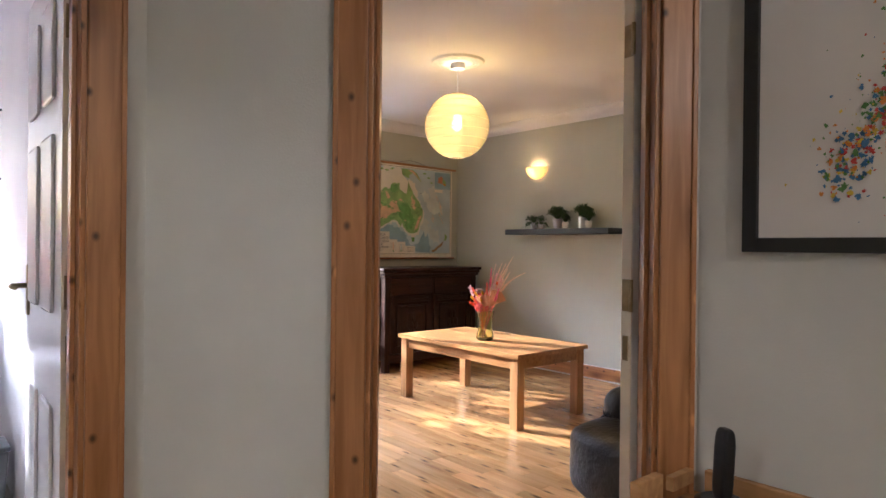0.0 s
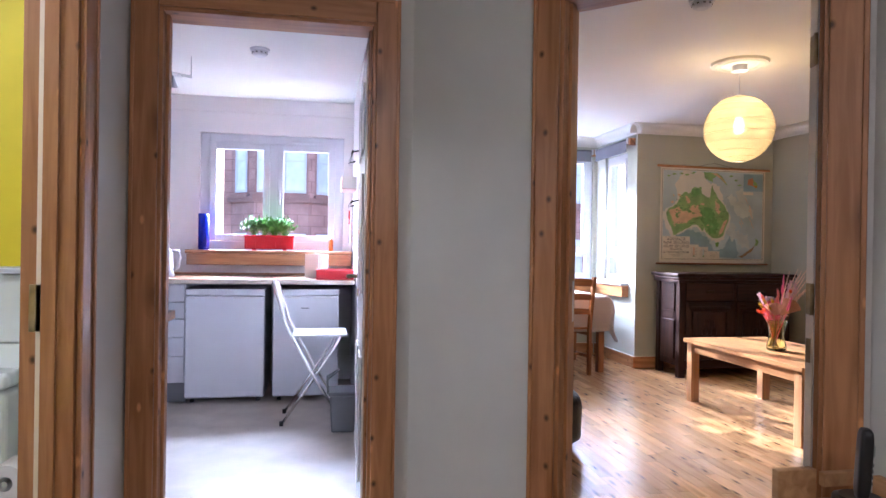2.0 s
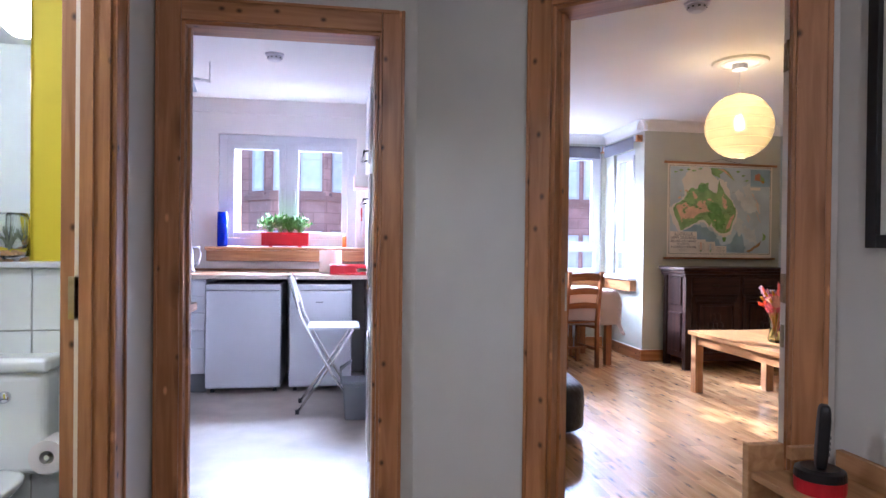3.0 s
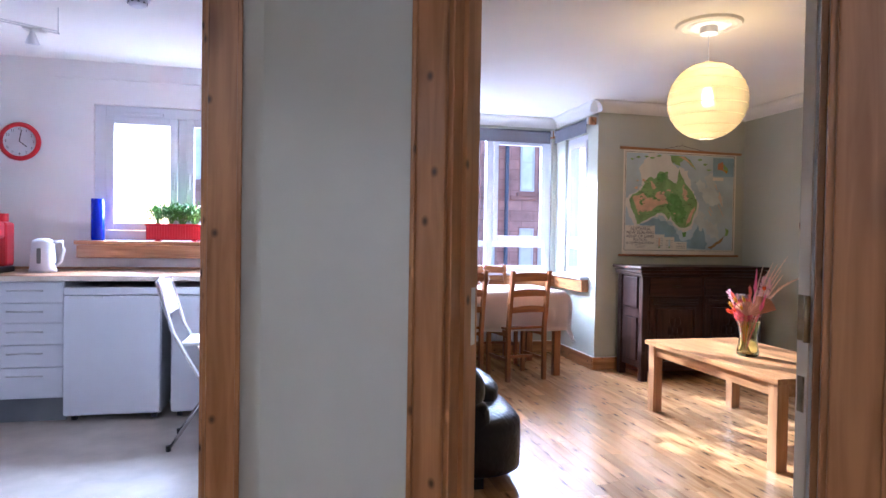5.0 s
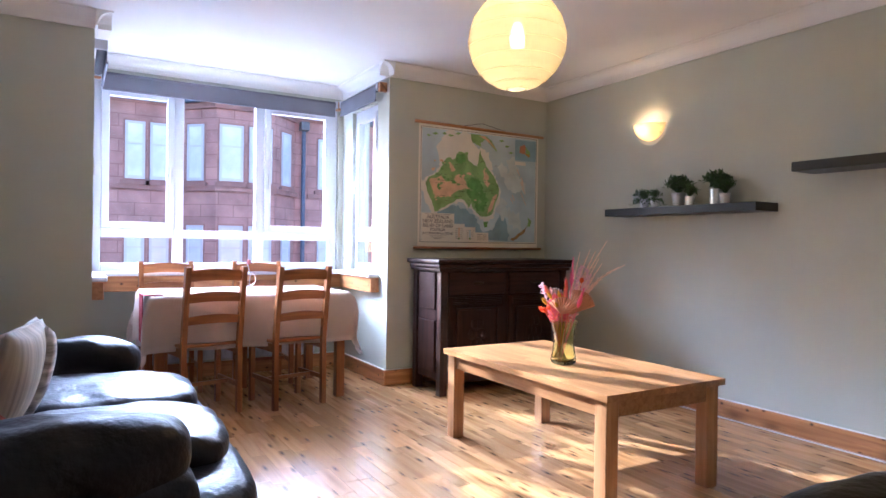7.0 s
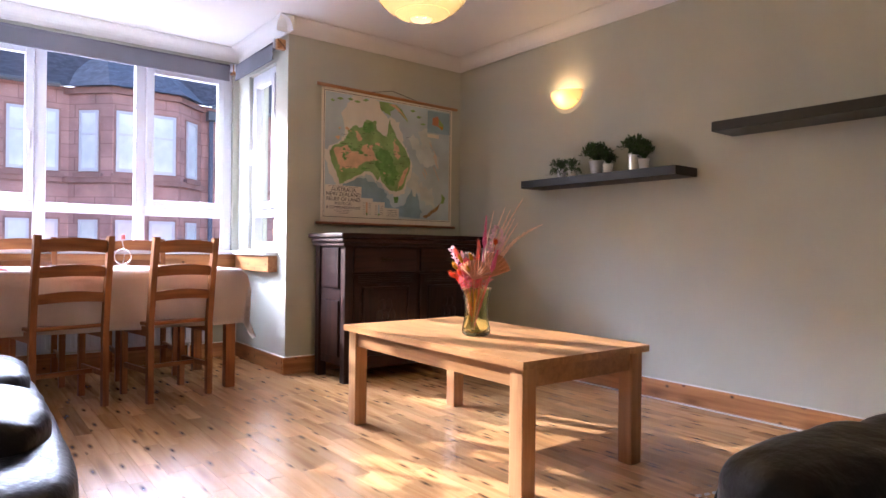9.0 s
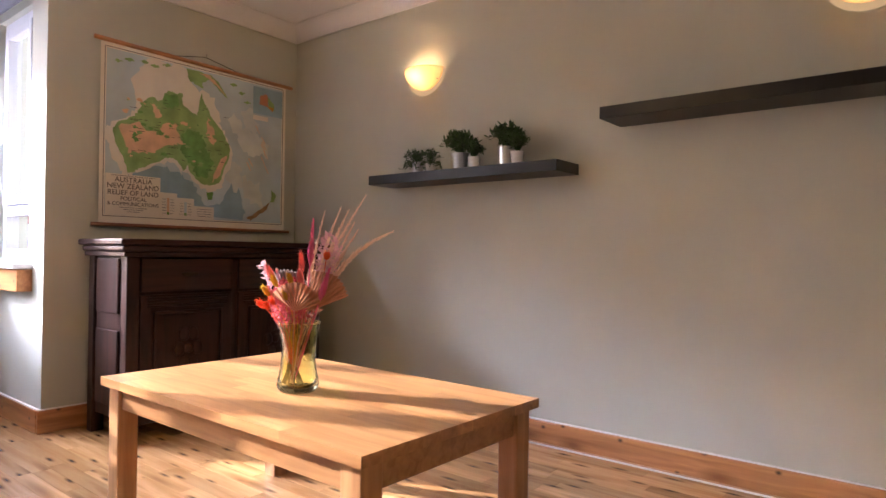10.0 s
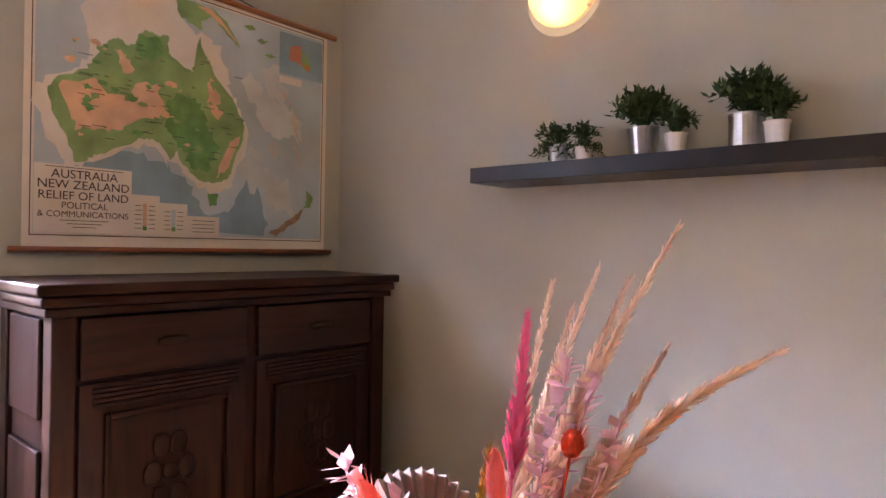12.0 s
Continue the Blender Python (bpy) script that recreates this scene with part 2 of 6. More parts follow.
mul_c = sn.nodes.new("ShaderNodeMix")
mul_c.data_type, mul_c.blend_type = "RGBA", "MULTIPLY"
mul_c.inputs[0].default_value = 1.0
sn.links.new(sn.nodes["Color Ramp"].outputs[0], mul_c.inputs[6])
sn.links.new(bk_tex.outputs[0], mul_c.inputs[7])
sn.links.new(mul_c.outputs[2], sn.nodes["Principled BSDF"].inputs["Base Color"])
M_STONE2 = mat("dark_sandstone_trim", (0.38, 0.22, 0.19), 0.85, var=0.2, scale=2)
M_SLATE = mat("roof_slate", (0.13, 0.14, 0.17), 0.6, var=0.35, scale=6, bump=0.4, bscale=9)
M_ASPH = mat("asphalt", (0.05, 0.05, 0.052), 0.9, var=0.2)
# pale base colour paints the bright sky's reflection into the glass
M_FWIN = mat("facing_glass_sky_glare", (0.74, 0.80, 0.85), 0.12, var=0.3, scale=0.8, coat=0.6)
M_PAPER = mat("map_paper", (0.80, 0.75, 0.64), 0.7, var=0.03, scale=8)
M_SEA = mat("map_sea_print", (0.50, 0.60, 0.62), 0.7, var=0.22, scale=2.6)
M_LAND = mat("map_land_print", (0.26, 0.42, 0.15), 0.7, var=0.3, scale=9)
M_DESERT = mat("map_desert_print", (0.74, 0.48, 0.29), 0.7, var=0.14, scale=14)
M_INK = mat("print_ink", (0.05, 0.04, 0.04), 0.8, var=0)
M_ART = mat("art_paper", (0.66, 0.63, 0.60), 0.6, var=0.03)
M_SHADE = bpy.data.materials.new("rice_paper")
M_SHADE.use_nodes = True
nt = M_SHADE.node_tree
nt.nodes.remove(nt.nodes["Principled BSDF"])
tl, df, tp = (nt.nodes.new("ShaderNodeBsdf" + n) for n in ("Translucent", "Diffuse", "Transparent"))
tl.inputs[0].default_value = (0.22, 0.175, 0.095, 1)
df.inputs[0].default_value = (0.60, 0.55, 0.42, 1)
tp.inputs[0].default_value = (1, 0.88, 0.6, 1)
m1, m2 = nt.nodes.new("ShaderNodeMixShader"), nt.nodes.new("ShaderNodeMixShader")
m1.inputs[0].default_value, m2.inputs[0].default_value = 0.40, 0.30
nt.links.new(tl.outputs[0], m1.inputs[1])
nt.links.new(df.outputs[0], m1.inputs[2])
nt.links.new(m1.outputs[0], m2.inputs[1])
nt.links.new(tp.outputs[0], m2.inputs[2])
nt.links.new(m2.outputs[0], nt.nodes["Material Output"].inputs[0])


def let_through(m, color, share):
    """Mix translucency into a material."""
    t = m.node_tree
    tr_n, mx_n = t.nodes.new("ShaderNodeBsdfTranslucent"), t.nodes.new("ShaderNodeMixShader")
    tr_n.inputs[0].default_value = (*color, 1)
    mx_n.inputs[0].default_value = share
    t.links.new(t.nodes["Principled BSDF"].outputs[0], mx_n.inputs[1])
    t.links.new(tr_n.outputs[0], mx_n.inputs[2])
    t.links.new(mx_n.outputs[0], t.nodes["Material Output"].inputs[0])


M_TCLOTH = mat("thin_white_cotton", (0.80, 0.75, 0.71), 0.9, var=0.03, bump=0.15, bscale=90)
let_through(M_TCLOTH, (0.85, 0.70, 0.60), 0.4)
M_BULB = mat("lit_bulb", (1, 0.9, 0.7), 0.5, var=0, emit=(1.0, 0.85, 0.58), power=3)
M_BOWL = mat("lit_frosted_glass", (0.9, 0.75, 0.5), 0.4, var=0, emit=(1.0, 0.72, 0.34), power=0.10)
let_through(M_BOWL, (1.0, 0.80, 0.50), 0.55)
M_BATHLAMP = mat("lit_diffuser", (1, 1, 1), 0.4, var=0, emit=(1.0, 0.98, 0.92), power=3)

# ---- builders ----


def bm_box(bm, x0, y0, z0, x1, y1, z1, bev=0.0, seg=2):
    r = bmesh.ops.create_cube(bm, size=1, matrix=Matrix.LocRotScale(((x0 + x1) / 2, (y0 + y1) / 2, (z0 + z1) / 2), None, (abs(x1 - x0), abs(y1 - y0), abs(z1 - z0))))
    if bev:
        es = list({e for v in r["verts"] for e in v.link_edges})
        bmesh.ops.bevel(bm, geom=es, offset=bev, segments=seg, affect="EDGES", profile=0.5)
    return bm


def box(x0, y0, z0, x1, y1, z1, bev=0.0, seg=2):
    return bm_box(bmesh.new(), x0, y0, z0, x1, y1, z1, bev, seg)


def tube(points, radius, segs=8, bm=None, r_end=None):
    """A round bar through the points, tapering to r_end."""
    bm = bm or bmesh.new()
    pts = [Vector(p) for p in points]
    rings = []
    for i, p in enumerate(pts):
        d = (pts[min(i + 1, len(pts) - 1)] - pts[max(i - 1, 0)]).normalized()
        q = d.to_track_quat("Z", "Y")
        f = i / max(1, len(pts) - 1)
        rad = radius if r_end is None else radius * (1 - f) + r_end * f
        rings.append([bm.verts.new(p + q @ Vector((rad * math.cos(2 * math.pi * k / segs), rad * math.sin(2 * math.pi * k / segs), 0))) for k in range(segs)])
    for a, b in zip(rings, rings[1:]):
        for k in range(segs):
            bm.faces.new((a[k], a[(k + 1) % segs], b[(k + 1) % segs], b[k]))
    bm.faces.new(rings[0][::-1])
    bm.faces.new(rings[-1])
    return bm


def lathe(profile, segs=24, bm=None, at=(0, 0, 0), wave=None):
    """A turned shape from (radius, height) pairs."""
    bm = bm or bmesh.new()
    rings = []
    for r, z in profile:
        rings.append([bm.verts.new((at[0] + max(r, 0.0004) * (wave(k, z) if wave else 1) * math.cos(2 * math.pi * k / segs),
                                    at[1] + max(r, 0.0004) * (wave(k, z) if wave else 1) * math.sin(2 * math.pi * k / segs), at[2] + z)) for k in range(segs)])
    for a, b in zip(rings, rings[1:]):
        for k in range(segs):
            bm.faces.new((a[k], a[(k + 1) % segs], b[(k + 1) % segs], b[k]))
    return bm


def prism(poly, depth, bm=None):
    """A flat polygon in x, z, of that thickness towards +y."""
    bm = bm or bmesh.new()
    a = [bm.verts.new((x, 0, z)) for x, z in poly]
    b = [bm.verts.new((x, depth, z)) for x, z in poly]
    bm.faces.new(a)
    bm.faces.new(b[::-1])
    for i in range(len(a)):
        j = (i + 1) % len(a)
        bm.faces.new((a[j], a[i], b[i], b[j]))
    return bm


def cushion(x0, y0, z0, x1, y1, z1, power=3.2, n=14, sag=0.0, wrinkle=0.006):
    """A stuffed block with rounded, slightly creased faces."""
    bm = bmesh.new()
    bmesh.ops.create_cube(bm, size=2)
    bmesh.ops.subdivide_edges(bm, edges=bm.edges, cuts=n, use_grid_fill=True)
    c = Vector(((x0 + x1) / 2, (y0 + y1) / 2, (z0 + z1) / 2))
    h = Vector(((x1 - x0) / 2, (y1 - y0) / 2, (z1 - z0) / 2))
    for v in bm.verts:
        p = v.co
        k = (abs(p.x) ** power + abs(p.y) ** power + abs(p.z) ** power) ** (1 / power)
        p = p / k
        w = noise.noise(Vector((p.x * h.x, p.y * h.y, p.z * h.z)) * 9 + c) * wrinkle
        v.co = Vector((c.x + p.x * (h.x + w), c.y + p.y * (h.y + w), c.z + p.z * (h.z + w) - sag * max(0, 1 - p.x ** 2 - p.y ** 2) * (p.z > 0)))
    return bm


def finish(name, bm, material, smooth=False):
    bmesh.ops.recalc_face_normals(bm, faces=bm.faces)
    me = bpy.data.meshes.new(name)
    bm.to_mesh(me)
    bm.free()
    if smooth:
        for p in me.polygons:
            p.use_smooth = True
    me.materials.append(material)
    return me


def part(name, bm, material, parent, label="", smooth=False):
    ob = new(name, finish(name, bm, material, smooth))
    ob.parent = parent
    if label:
        ob["label"] = label
    return ob


def thing(name, label, category, m=None, group="", kind=""):
    ob = new(name)
    ob.empty_display_size = 0.1
    if m is not None:
        ob.matrix_basis = m
    return tagged(ob, label, category, group, kind)


def solid(name, bm, material, label="", category="", kind="structure", smooth=False, m=None, group=""):
    ob = new(name, finish(name, bm, material, smooth))
    if m is not None:
        ob.matrix_basis = m
    return tagged(ob, label, category, group, kind)


def wall_with_holes(axis, c0, c1, a0, a1, z0, z1, holes):
    """A wall along axis 'x' or 'y' between c0 and c1 in thickness, from a0 to a1; holes: (from, to, bottom, top)."""
    bm = bmesh.new()

    def add(p, q, lo, hi):
        if q - p > 1e-4 and hi - lo > 1e-4:
            if axis == "x":
                bm_box(bm, p, c0, lo, q, c1, hi)
            else:
                bm_box(bm, c0, p, lo, c1, q, hi)
    at = a0
    for h0, h1, b, t in sorted(holes):
        add(at, h0, z0, z1)
        add(h0, h1, z0, b)
        add(h0, h1, t, z1)
        at = h1
    add(at, a1, z0, z1)
    return bm

# ---- setting ----
CZ = 2.447
KZ = 2.44
WB = pose(1.18, 2.765, 0, 0, 0, -42.5)

solid("wall_hall_kitchen", wall_with_holes("x", 2.765, 2.885, 0.06, 1.18, 0, CZ, [(0.258, 1.056, 0, 2.03)]), M_HALL, "off-white painted plaster wall beside the kitchen door", "wall")
solid("wall_hall_diagonal", wall_with_holes("x", 0.0, 0.12, 0.0, 1.452, 0, CZ, [(0.573, 1.365, 0, 2.03)]), M_HALL, "off-white painted diagonal wall with the living room door", "wall", m=WB)
solid("wall_hall_east", box(2.25, -1.3, 0, 2.35, 1.80, CZ), M_HALL, "off-white painted hall wall behind a framed print", "wall")
solid("wall_hall_west", wall_with_holes("y", 0.06, 0.18, -1.3, 2.765, 0, CZ, [(1.42, 2.315, 0, 2.03)]), M_HALL, "off-white painted hall wall with the bathroom door", "wall")
solid("wall_hall_south", box(0.06, -1.4, 0, 2.35, -1.3, CZ), M_HALL, "plain off-white hall end wall", "wall")
solid("hall_floor", box(0.0, -1.4, -0.05, 2.3, 2.80, -0.004), M_HFLOOR, "plain brown hall floor", "floor")
solid("hall_ceiling", box(0.06, -1.4, CZ, 2.35, 2.80, CZ + 0.1), M_CEIL, "white painted hall ceiling", "ceiling")

# living room shell
solid("wall_living_east", box(5.465, 1.3, 0, 5.58, 6.37, CZ), M_GREEN, "sage green painted wall with two black shelves", "wall")
solid("wall_living_north_east", box(3.93, 6.255, 0, 5.465, 6.37, CZ), M_GREEN, "sage green painted wall behind the map", "wall")
solid("wall_living_north_west", box(1.13, 6.255, 0, 1.96, 6.37, CZ), M_GREEN, "sage green painted wall pier beside the bay", "wall")
solid("wall_living_west", box(1.13, 2.92, 0, 1.25, 6.255, CZ), M_GREEN, "sage green painted wall behind the sofa", "wall")
solid("wall_living_diagonal", wall_with_holes("x", 0.122, 0.130, 0.02, 1.60, 0, CZ, [(0.573, 1.365, 0, 2.03)]), M_GREEN, "sage green lining of the diagonal wall", "wall", m=WB)
solid("wall_living_hall", box(2.352, 1.3, 0, 2.36, 1.80, CZ), M_GREEN, "sage green painted wall beside the door", "wall")
solid("wall_living_south", box(2.25, 1.2, 0, 5.58, 1.3, CZ), M_GREEN, "plain sage green wall behind the armchair", "wall")
solid("wall_bay_front", wall_with_holes("x", 7.20, 7.36, 1.80, 4.09, 0, CZ, [(1.97, 3.885, 0.84, 2.28)]), M_GREEN, "sage green wall around the bay window", "wall")
solid("wall_bay_east", wall_with_holes("y", 3.93, 4.09, 6.37, 7.20, 0, CZ, [(6.46, 6.98, 0.86, 2.20)]), M_GREEN, "sage green side wall of the bay", "wall")
solid("wall_bay_west", wall_with_holes("y", 1.80, 1.96, 6.37, 7.20, 0, CZ, [(6.46, 6.98, 0.86, 2.20)]), M_GREEN, "sage green side wall of the bay", "wall")
lc = bmesh.new()
bm_box(lc, 1.13, 1.2, CZ, 5.58, 6.37, CZ + 0.1)
bm_box(lc, 1.80, 6.37, CZ, 4.09, 7.36, CZ + 0.1)
solid("living_room_ceiling", lc, M_CEIL, "white painted living room ceiling", "ceiling")


def cornice(length, z=CZ):
    """Coved cornice along +x, with the wall at y = 0 and the room towards -y."""
    bm = bmesh.new()
    prof = [(0, -0.095), (-0.012, -0.095)] + [(-0.012 - 0.075 * (1 - math.cos(a)), -0.083 + 0.075 * math.sin(a)) for a in [i * math.pi / 12 for i in range(7)]] + [(-0.095, -0.006), (-0.095, 0), (0, 0)]
    rows = [[bm.verts.new((x, y, z + h - 0.001)) for y, h in prof] for x in (0, length)]
    for i in range(len(prof) - 1):
        bm.faces.new((rows[0][i], rows[0][i + 1], rows[1][i + 1], rows[1][i]))
    bm.faces.new(rows[0])
    bm.faces.new(rows[1])
    return bm


for nm, x, y, rz, ln in (("cornice_east", 5.463, 6.253, -90, 4.95), ("cornice_north_east", 3.84, 6.253, 0, 1.62), ("cornice_bay_front", 1.96, 7.198, 0, 1.97),
                         ("cornice_bay_east", 3.928, 7.198, -90, 1.04), ("cornice_bay_west", 1.962, 6.16, 90, 1.04), ("cornice_north_west", 1.25, 6.253, 0, 0.80),
                         ("cornice_west", 1.252, 2.95, 90, 3.3)):
    solid(nm, cornice(ln), M_CEIL, "white coved plaster cornice", "cornice", m=pose(x, y, 0, 0, 0, rz), smooth=False)


def skirting(nm, x0, y0, x1, y1):
    bm = box(x0, y0, 0, x1, y1, 0.115, 0.006)
    solid(nm, bm, M_SKIRTX if abs(x1 - x0) > abs(y1 - y0) else M_SKIRT, "varnished knotty pine skirting board", "skirting board")
    solid(nm + "_bead", box(x0 + 0.004, y0 + 0.004, 0.116, x1 - 0.004, y1 - 0.004, 0.121), M_CEIL, "thin pale paint line above the skirting", "trim")


skirting("baseboard_east", 5.443, 1.3, 5.464, 6.25)
skirting("baseboard_north_east", 3.908, 6.233, 5.44, 6.254)
skirting("baseboard_bay_east", 3.908, 6.256, 3.929, 7.17)
skirting("baseboard_bay_front", 1.98, 7.178, 3.906, 7.199)
skirting("baseboard_west", 1.251, 3.0, 1.272, 6.25)
skirting("baseboard_north_west", 1.275, 6.233, 1.96, 6.254)
solid("floor_trim_east", box(5.43, 1.3, 0.002, 5.443, 6.23, 0.012), M_PINE, "pine edge strip along the floor", "trim")

solid("floor_trim_line", box(5.4255, 1.3, 0.002, 5.4295, 6.23, 0.010), M_CEIL, "thin white sealant line along the floor edge", "trim")

# kitchen shell
solid("wall_kitchen_north", wall_with_holes("x", 6.05, 6.23, -1.5, 1.13, 0, KZ, [(-0.19, 1.02, 1.13, 2.13)]), M_KIT, "white painted kitchen wall with a window", "wall")
solid("wall_kitchen_east", box(1.10, 2.92, 0, 1.128, 6.05, KZ), M_KIT, "white painted kitchen wall with hanging rails", "wall")
solid("wall_kitchen_west", box(-1.6, 2.77, 0, -1.5, 6.23, KZ), M_KIT, "plain white kitchen wall", "wall")
solid("wall_kitchen_south", box(-1.5, 2.887, 0, 0.19, 2.90, KZ), M_KIT, "plain white kitchen wall", "wall")
solid("wall_kitchen_divider", box(-1.6, 2.77, 0, 0.06, 2.886, CZ), M_KIT, "plain wall between bathroom and kitchen", "wall")
solid("kitchen_ceiling", box(-1.6, 2.88, KZ, 1.13, 6.23, KZ + 0.1), M_CEIL, "white painted kitchen ceiling", "ceiling")
solid("kitchen_floor", box(-1.6, 2.80, -0.05, 1.13, 6.1, 0.0), M_VINYL, "worn beige vinyl kitchen floor", "floor")
solid("kitchen_wall_ledge", box(-0.45, 6.035, 2.31, 1.09, 6.052, 2.325), M_KIT, "thin white ledge above the kitchen window", "trim")

# bathroom shell
solid("wall_bathroom_north", box(-1.6, 2.65, 0, 0.06, 2.768, CZ), M_YEL, "bright yellow painted bathroom wall", "wall")
bs = wall_with_holes("x", 0.5, 0.6, -1.6, 0.06, 0, CZ, [])
solid("wall_bathroom_south", bs, M_TILE, "white tiled bathroom wall", "wall")
solid("bathroom_south_panel", box(-0.95, 0.602, 0, -0.35, 0.615, CZ), M_YEL, "bright yellow painted wall panel", "wall")
solid("wall_bathroom_west", box(-1.7, 0.5, 0, -1.6, 2.77, CZ), M_TILE, "white tiled bathroom wall", "wall")
solid("bathroom_ceiling", box(-1.7, 0.5, CZ - 0.02, 0.06, 2.77, CZ + 0.08), M_CEIL, "white painted bathroom ceiling", "ceiling")
solid("bathroom_floor", box(-1.7, 0.5, -0.05, 0.1, 2.77, 0.0), M_GREY, "dark grey bathroom floor", "floor")

# ground and the street outside
solid("ground", box(-150, 7.5, -4.2, 150, 400, -4.0), M_ASPH, "dark asphalt street far below the windows", "ground")

# ---- doors and frames ----


def door_frame(name, m, w, label, flip=False):
    root = thing(name, label, "door frame", m, kind="structure")
    H, A = 2.0, 0.088
    for nm, x in (("lining", -0.03), ("lining", w)):
        part(nm, box(x, -0.004, 0, x + 0.03, 0.134, H + 0.03, 0.003), M_PINE, root)
    part("lining", box(0, -0.004, H, w, 0.134, H + 0.03, 0.003), M_PINEX, root)
    for x, s in ((-0.012, -1), (w + 0.012, 1)):
        bm = box(min(x, x + s * A), -0.020, 0, max(x, x + s * A), -0.0045, H + 0.012 + A, 0.004)
        part("architrave", bm, M_PINE, root, "knotty pine architrave with filled nail holes")
        e = x + s * (A - 0.012)
        part("bead", box(min(e, e + s * 0.014), -0.027, 0, max(e, e + s * 0.014), -0.0205, H + 0.012 + A, 0.003), M_PINE, root)
    part("architrave", box(-0.012 + 0.001, -0.020, H + 0.012, w + 0.012 - 0.001, -0.0045, H + 0.012 + A, 0.004), M_PINEX, root)
    part("bead", box(-0.08, -0.027, H + A - 0.002, w + 0.08, -0.0205, H + A + 0.012, 0.003), M_PINEX, root)
    for x in (0.0, w - 0.012):
        part("door_stop", box(x, 0.04, 0, x + 0.012, 0.078, H, 0.002), M_PINE, root)
    return root


FK = door_frame("door_frame_1", pose(0.288, 2.765, 0), 0.738, "varnished pine door frame of the kitchen")
FL = door_frame("door_frame_2", WB @ pose(0.603, 0, 0), 0.732, "varnished pine door frame of the living room")
FB = door_frame("door_frame_3", pose(0.18, 1.45, 0, 0, 0, 90), 0.835, "varnished pine door frame of the bathroom")
part("strike_plate", box(0.0005, 0.085, 0.93, 0.004, 0.115, 1.07, 0.001), M_METAL, FL, "worn steel strike plate")
part("strike_plate", box(0.831, 0.075, 0.93, 0.8345, 0.11, 1.06, 0.001), M_BRASS, FB, "dark brass strike plate")
part("lipping", box(0.831, 0.080, 0, 0.8345, 0.092, 1.99), M_CREAM, FB, "cream painted strip in the jamb")


def panel_door(name, m, w, label):
    root = thing(name, label, "door", m, kind="structure")
    part("leaf", box(0.002, 0, 0.008, w, 0.04, 1.985, 0.002), M_DOOR, root)
    part("hinge_edge", box(-0.001, 0.001, 0.008, 0.0015, 0.039, 1.985), M_CREAM, root, "cream painted door edge")
    for z0, z1 in ((0.20, 0.72), (0.98, 1.48), (1.58, 1.86)):
        for x0, x1 in ((0.11, w / 2 - 0.05), (w / 2 + 0.05, w - 0.11)):
            for y0, y1 in ((0.0405, 0.050), (-0.010, -0.0005)):
                bm = box(x0, y0, z0, x1, y1, z1, 0.008, 2)
                p = part("raised_panel", bm, M_DOOR, root)
    for y, s in ((0.04, 1), (0.0, -1)):
        h = part("handle", box(w - 0.085, min(y, y + s * 0.008), 0.93, w - 0.045, max(y, y + s * 0.008), 1.10, 0.002), M_BRASS, root, "brass lever handle on a plate")
        part("lever", tube([(w - 0.065, y + s * 0.006, 1.03), (w - 0.065, y + s * 0.05, 1.03), (w - 0.09, y + s * 0.055, 1.03), (w - 0.17, y + s * 0.05, 1.03)], 0.009), M_BRASS, h, smooth=True)
    for z in (0.22, 1.0, 1.72):
        part("hinge", box(-0.004, 0.004, z, -0.0012, 0.034, z + 0.09), M_BRASS, root, "dull brass butt hinge")
        part("hinge_pin", tube([(-0.008, -0.004, z), (-0.008, -0.004, z + 0.09)], 0.006), M_BRASS, root, smooth=True)
    part("latch_plate", box(-0.004, 0.010, 0.86, -0.0012, 0.030, 0.93), M_BRASS, root, "small brass plate on the door edge")
    return root


panel_door("door_1", pose(1.052, 2.905, 0, 0, 0, 88.5), 0.71, "white six-panel kitchen door standing open")
panel_door("door_2", WB @ pose(1.318, 0.137, 0) @ pose(0, 0, 0, 0, 0, 30), 0.68, "white six-panel living room door standing open")


# ---- windows ----
def pane(x0, z0, x1, z1, root, y=0.0):
    p = part("pane", box(x0, y, z0, x1, y + 0.006, z1), M_GLASS, root)
    p.visible_shadow = False
    return p


def bars(root, name, x0, z0, x1, z1, t, y0, y1, label=""):
    """A frame of four bars."""
    for a in ((x0, z0, x0 + t, z1), (x1 - t, z0, x1, z1), (x0 + t, z0, x1 - t, z0 + t), (x0 + t, z1 - t, x1 - t, z1)):
        part(name, box(a[0], y0, a[1], a[2], y1, a[3], 0.004), M_WHITE, root, label)


def win_handle(root, x, z, y):
    h = part("handle", box(x - 0.012, y - 0.008, z - 0.03, x + 0.012, y, z + 0.03, 0.003), M_METAL, root, "steel window handle")
    part("lever", box(x - 0.008, y - 0.03, z - 0.10, x + 0.008, y - 0.016, z + 0.012, 0.004), M_METAL, h)


W = thing("window_1", "white plastic three-light bay window", "window", pose(0, 7.20, 0), kind="structure")
bars(W, "window_frame", 1.972, 0.842, 3.883, 2.278, 0.062, 0.03, 0.10)
for x in (2.575, 3.205):
    part("mullion", box(x - 0.035, 0.03, 0.904, x + 0.035, 0.10, 2.216, 0.004), M_WHITE, W)
for x0, x1 in ((2.034, 2.54), (2.61, 3.17), (3.24, 3.821)):
    part("transom", box(x0, 0.031, 1.10, x1, 0.099, 1.165, 0.004), M_WHITE, W)
    pane(x0, 0.904, x1, 1.10, W, 0.062)
    pane(x0 + 0.01, 1.165, x1 - 0.01, 2.216, W, 0.062)
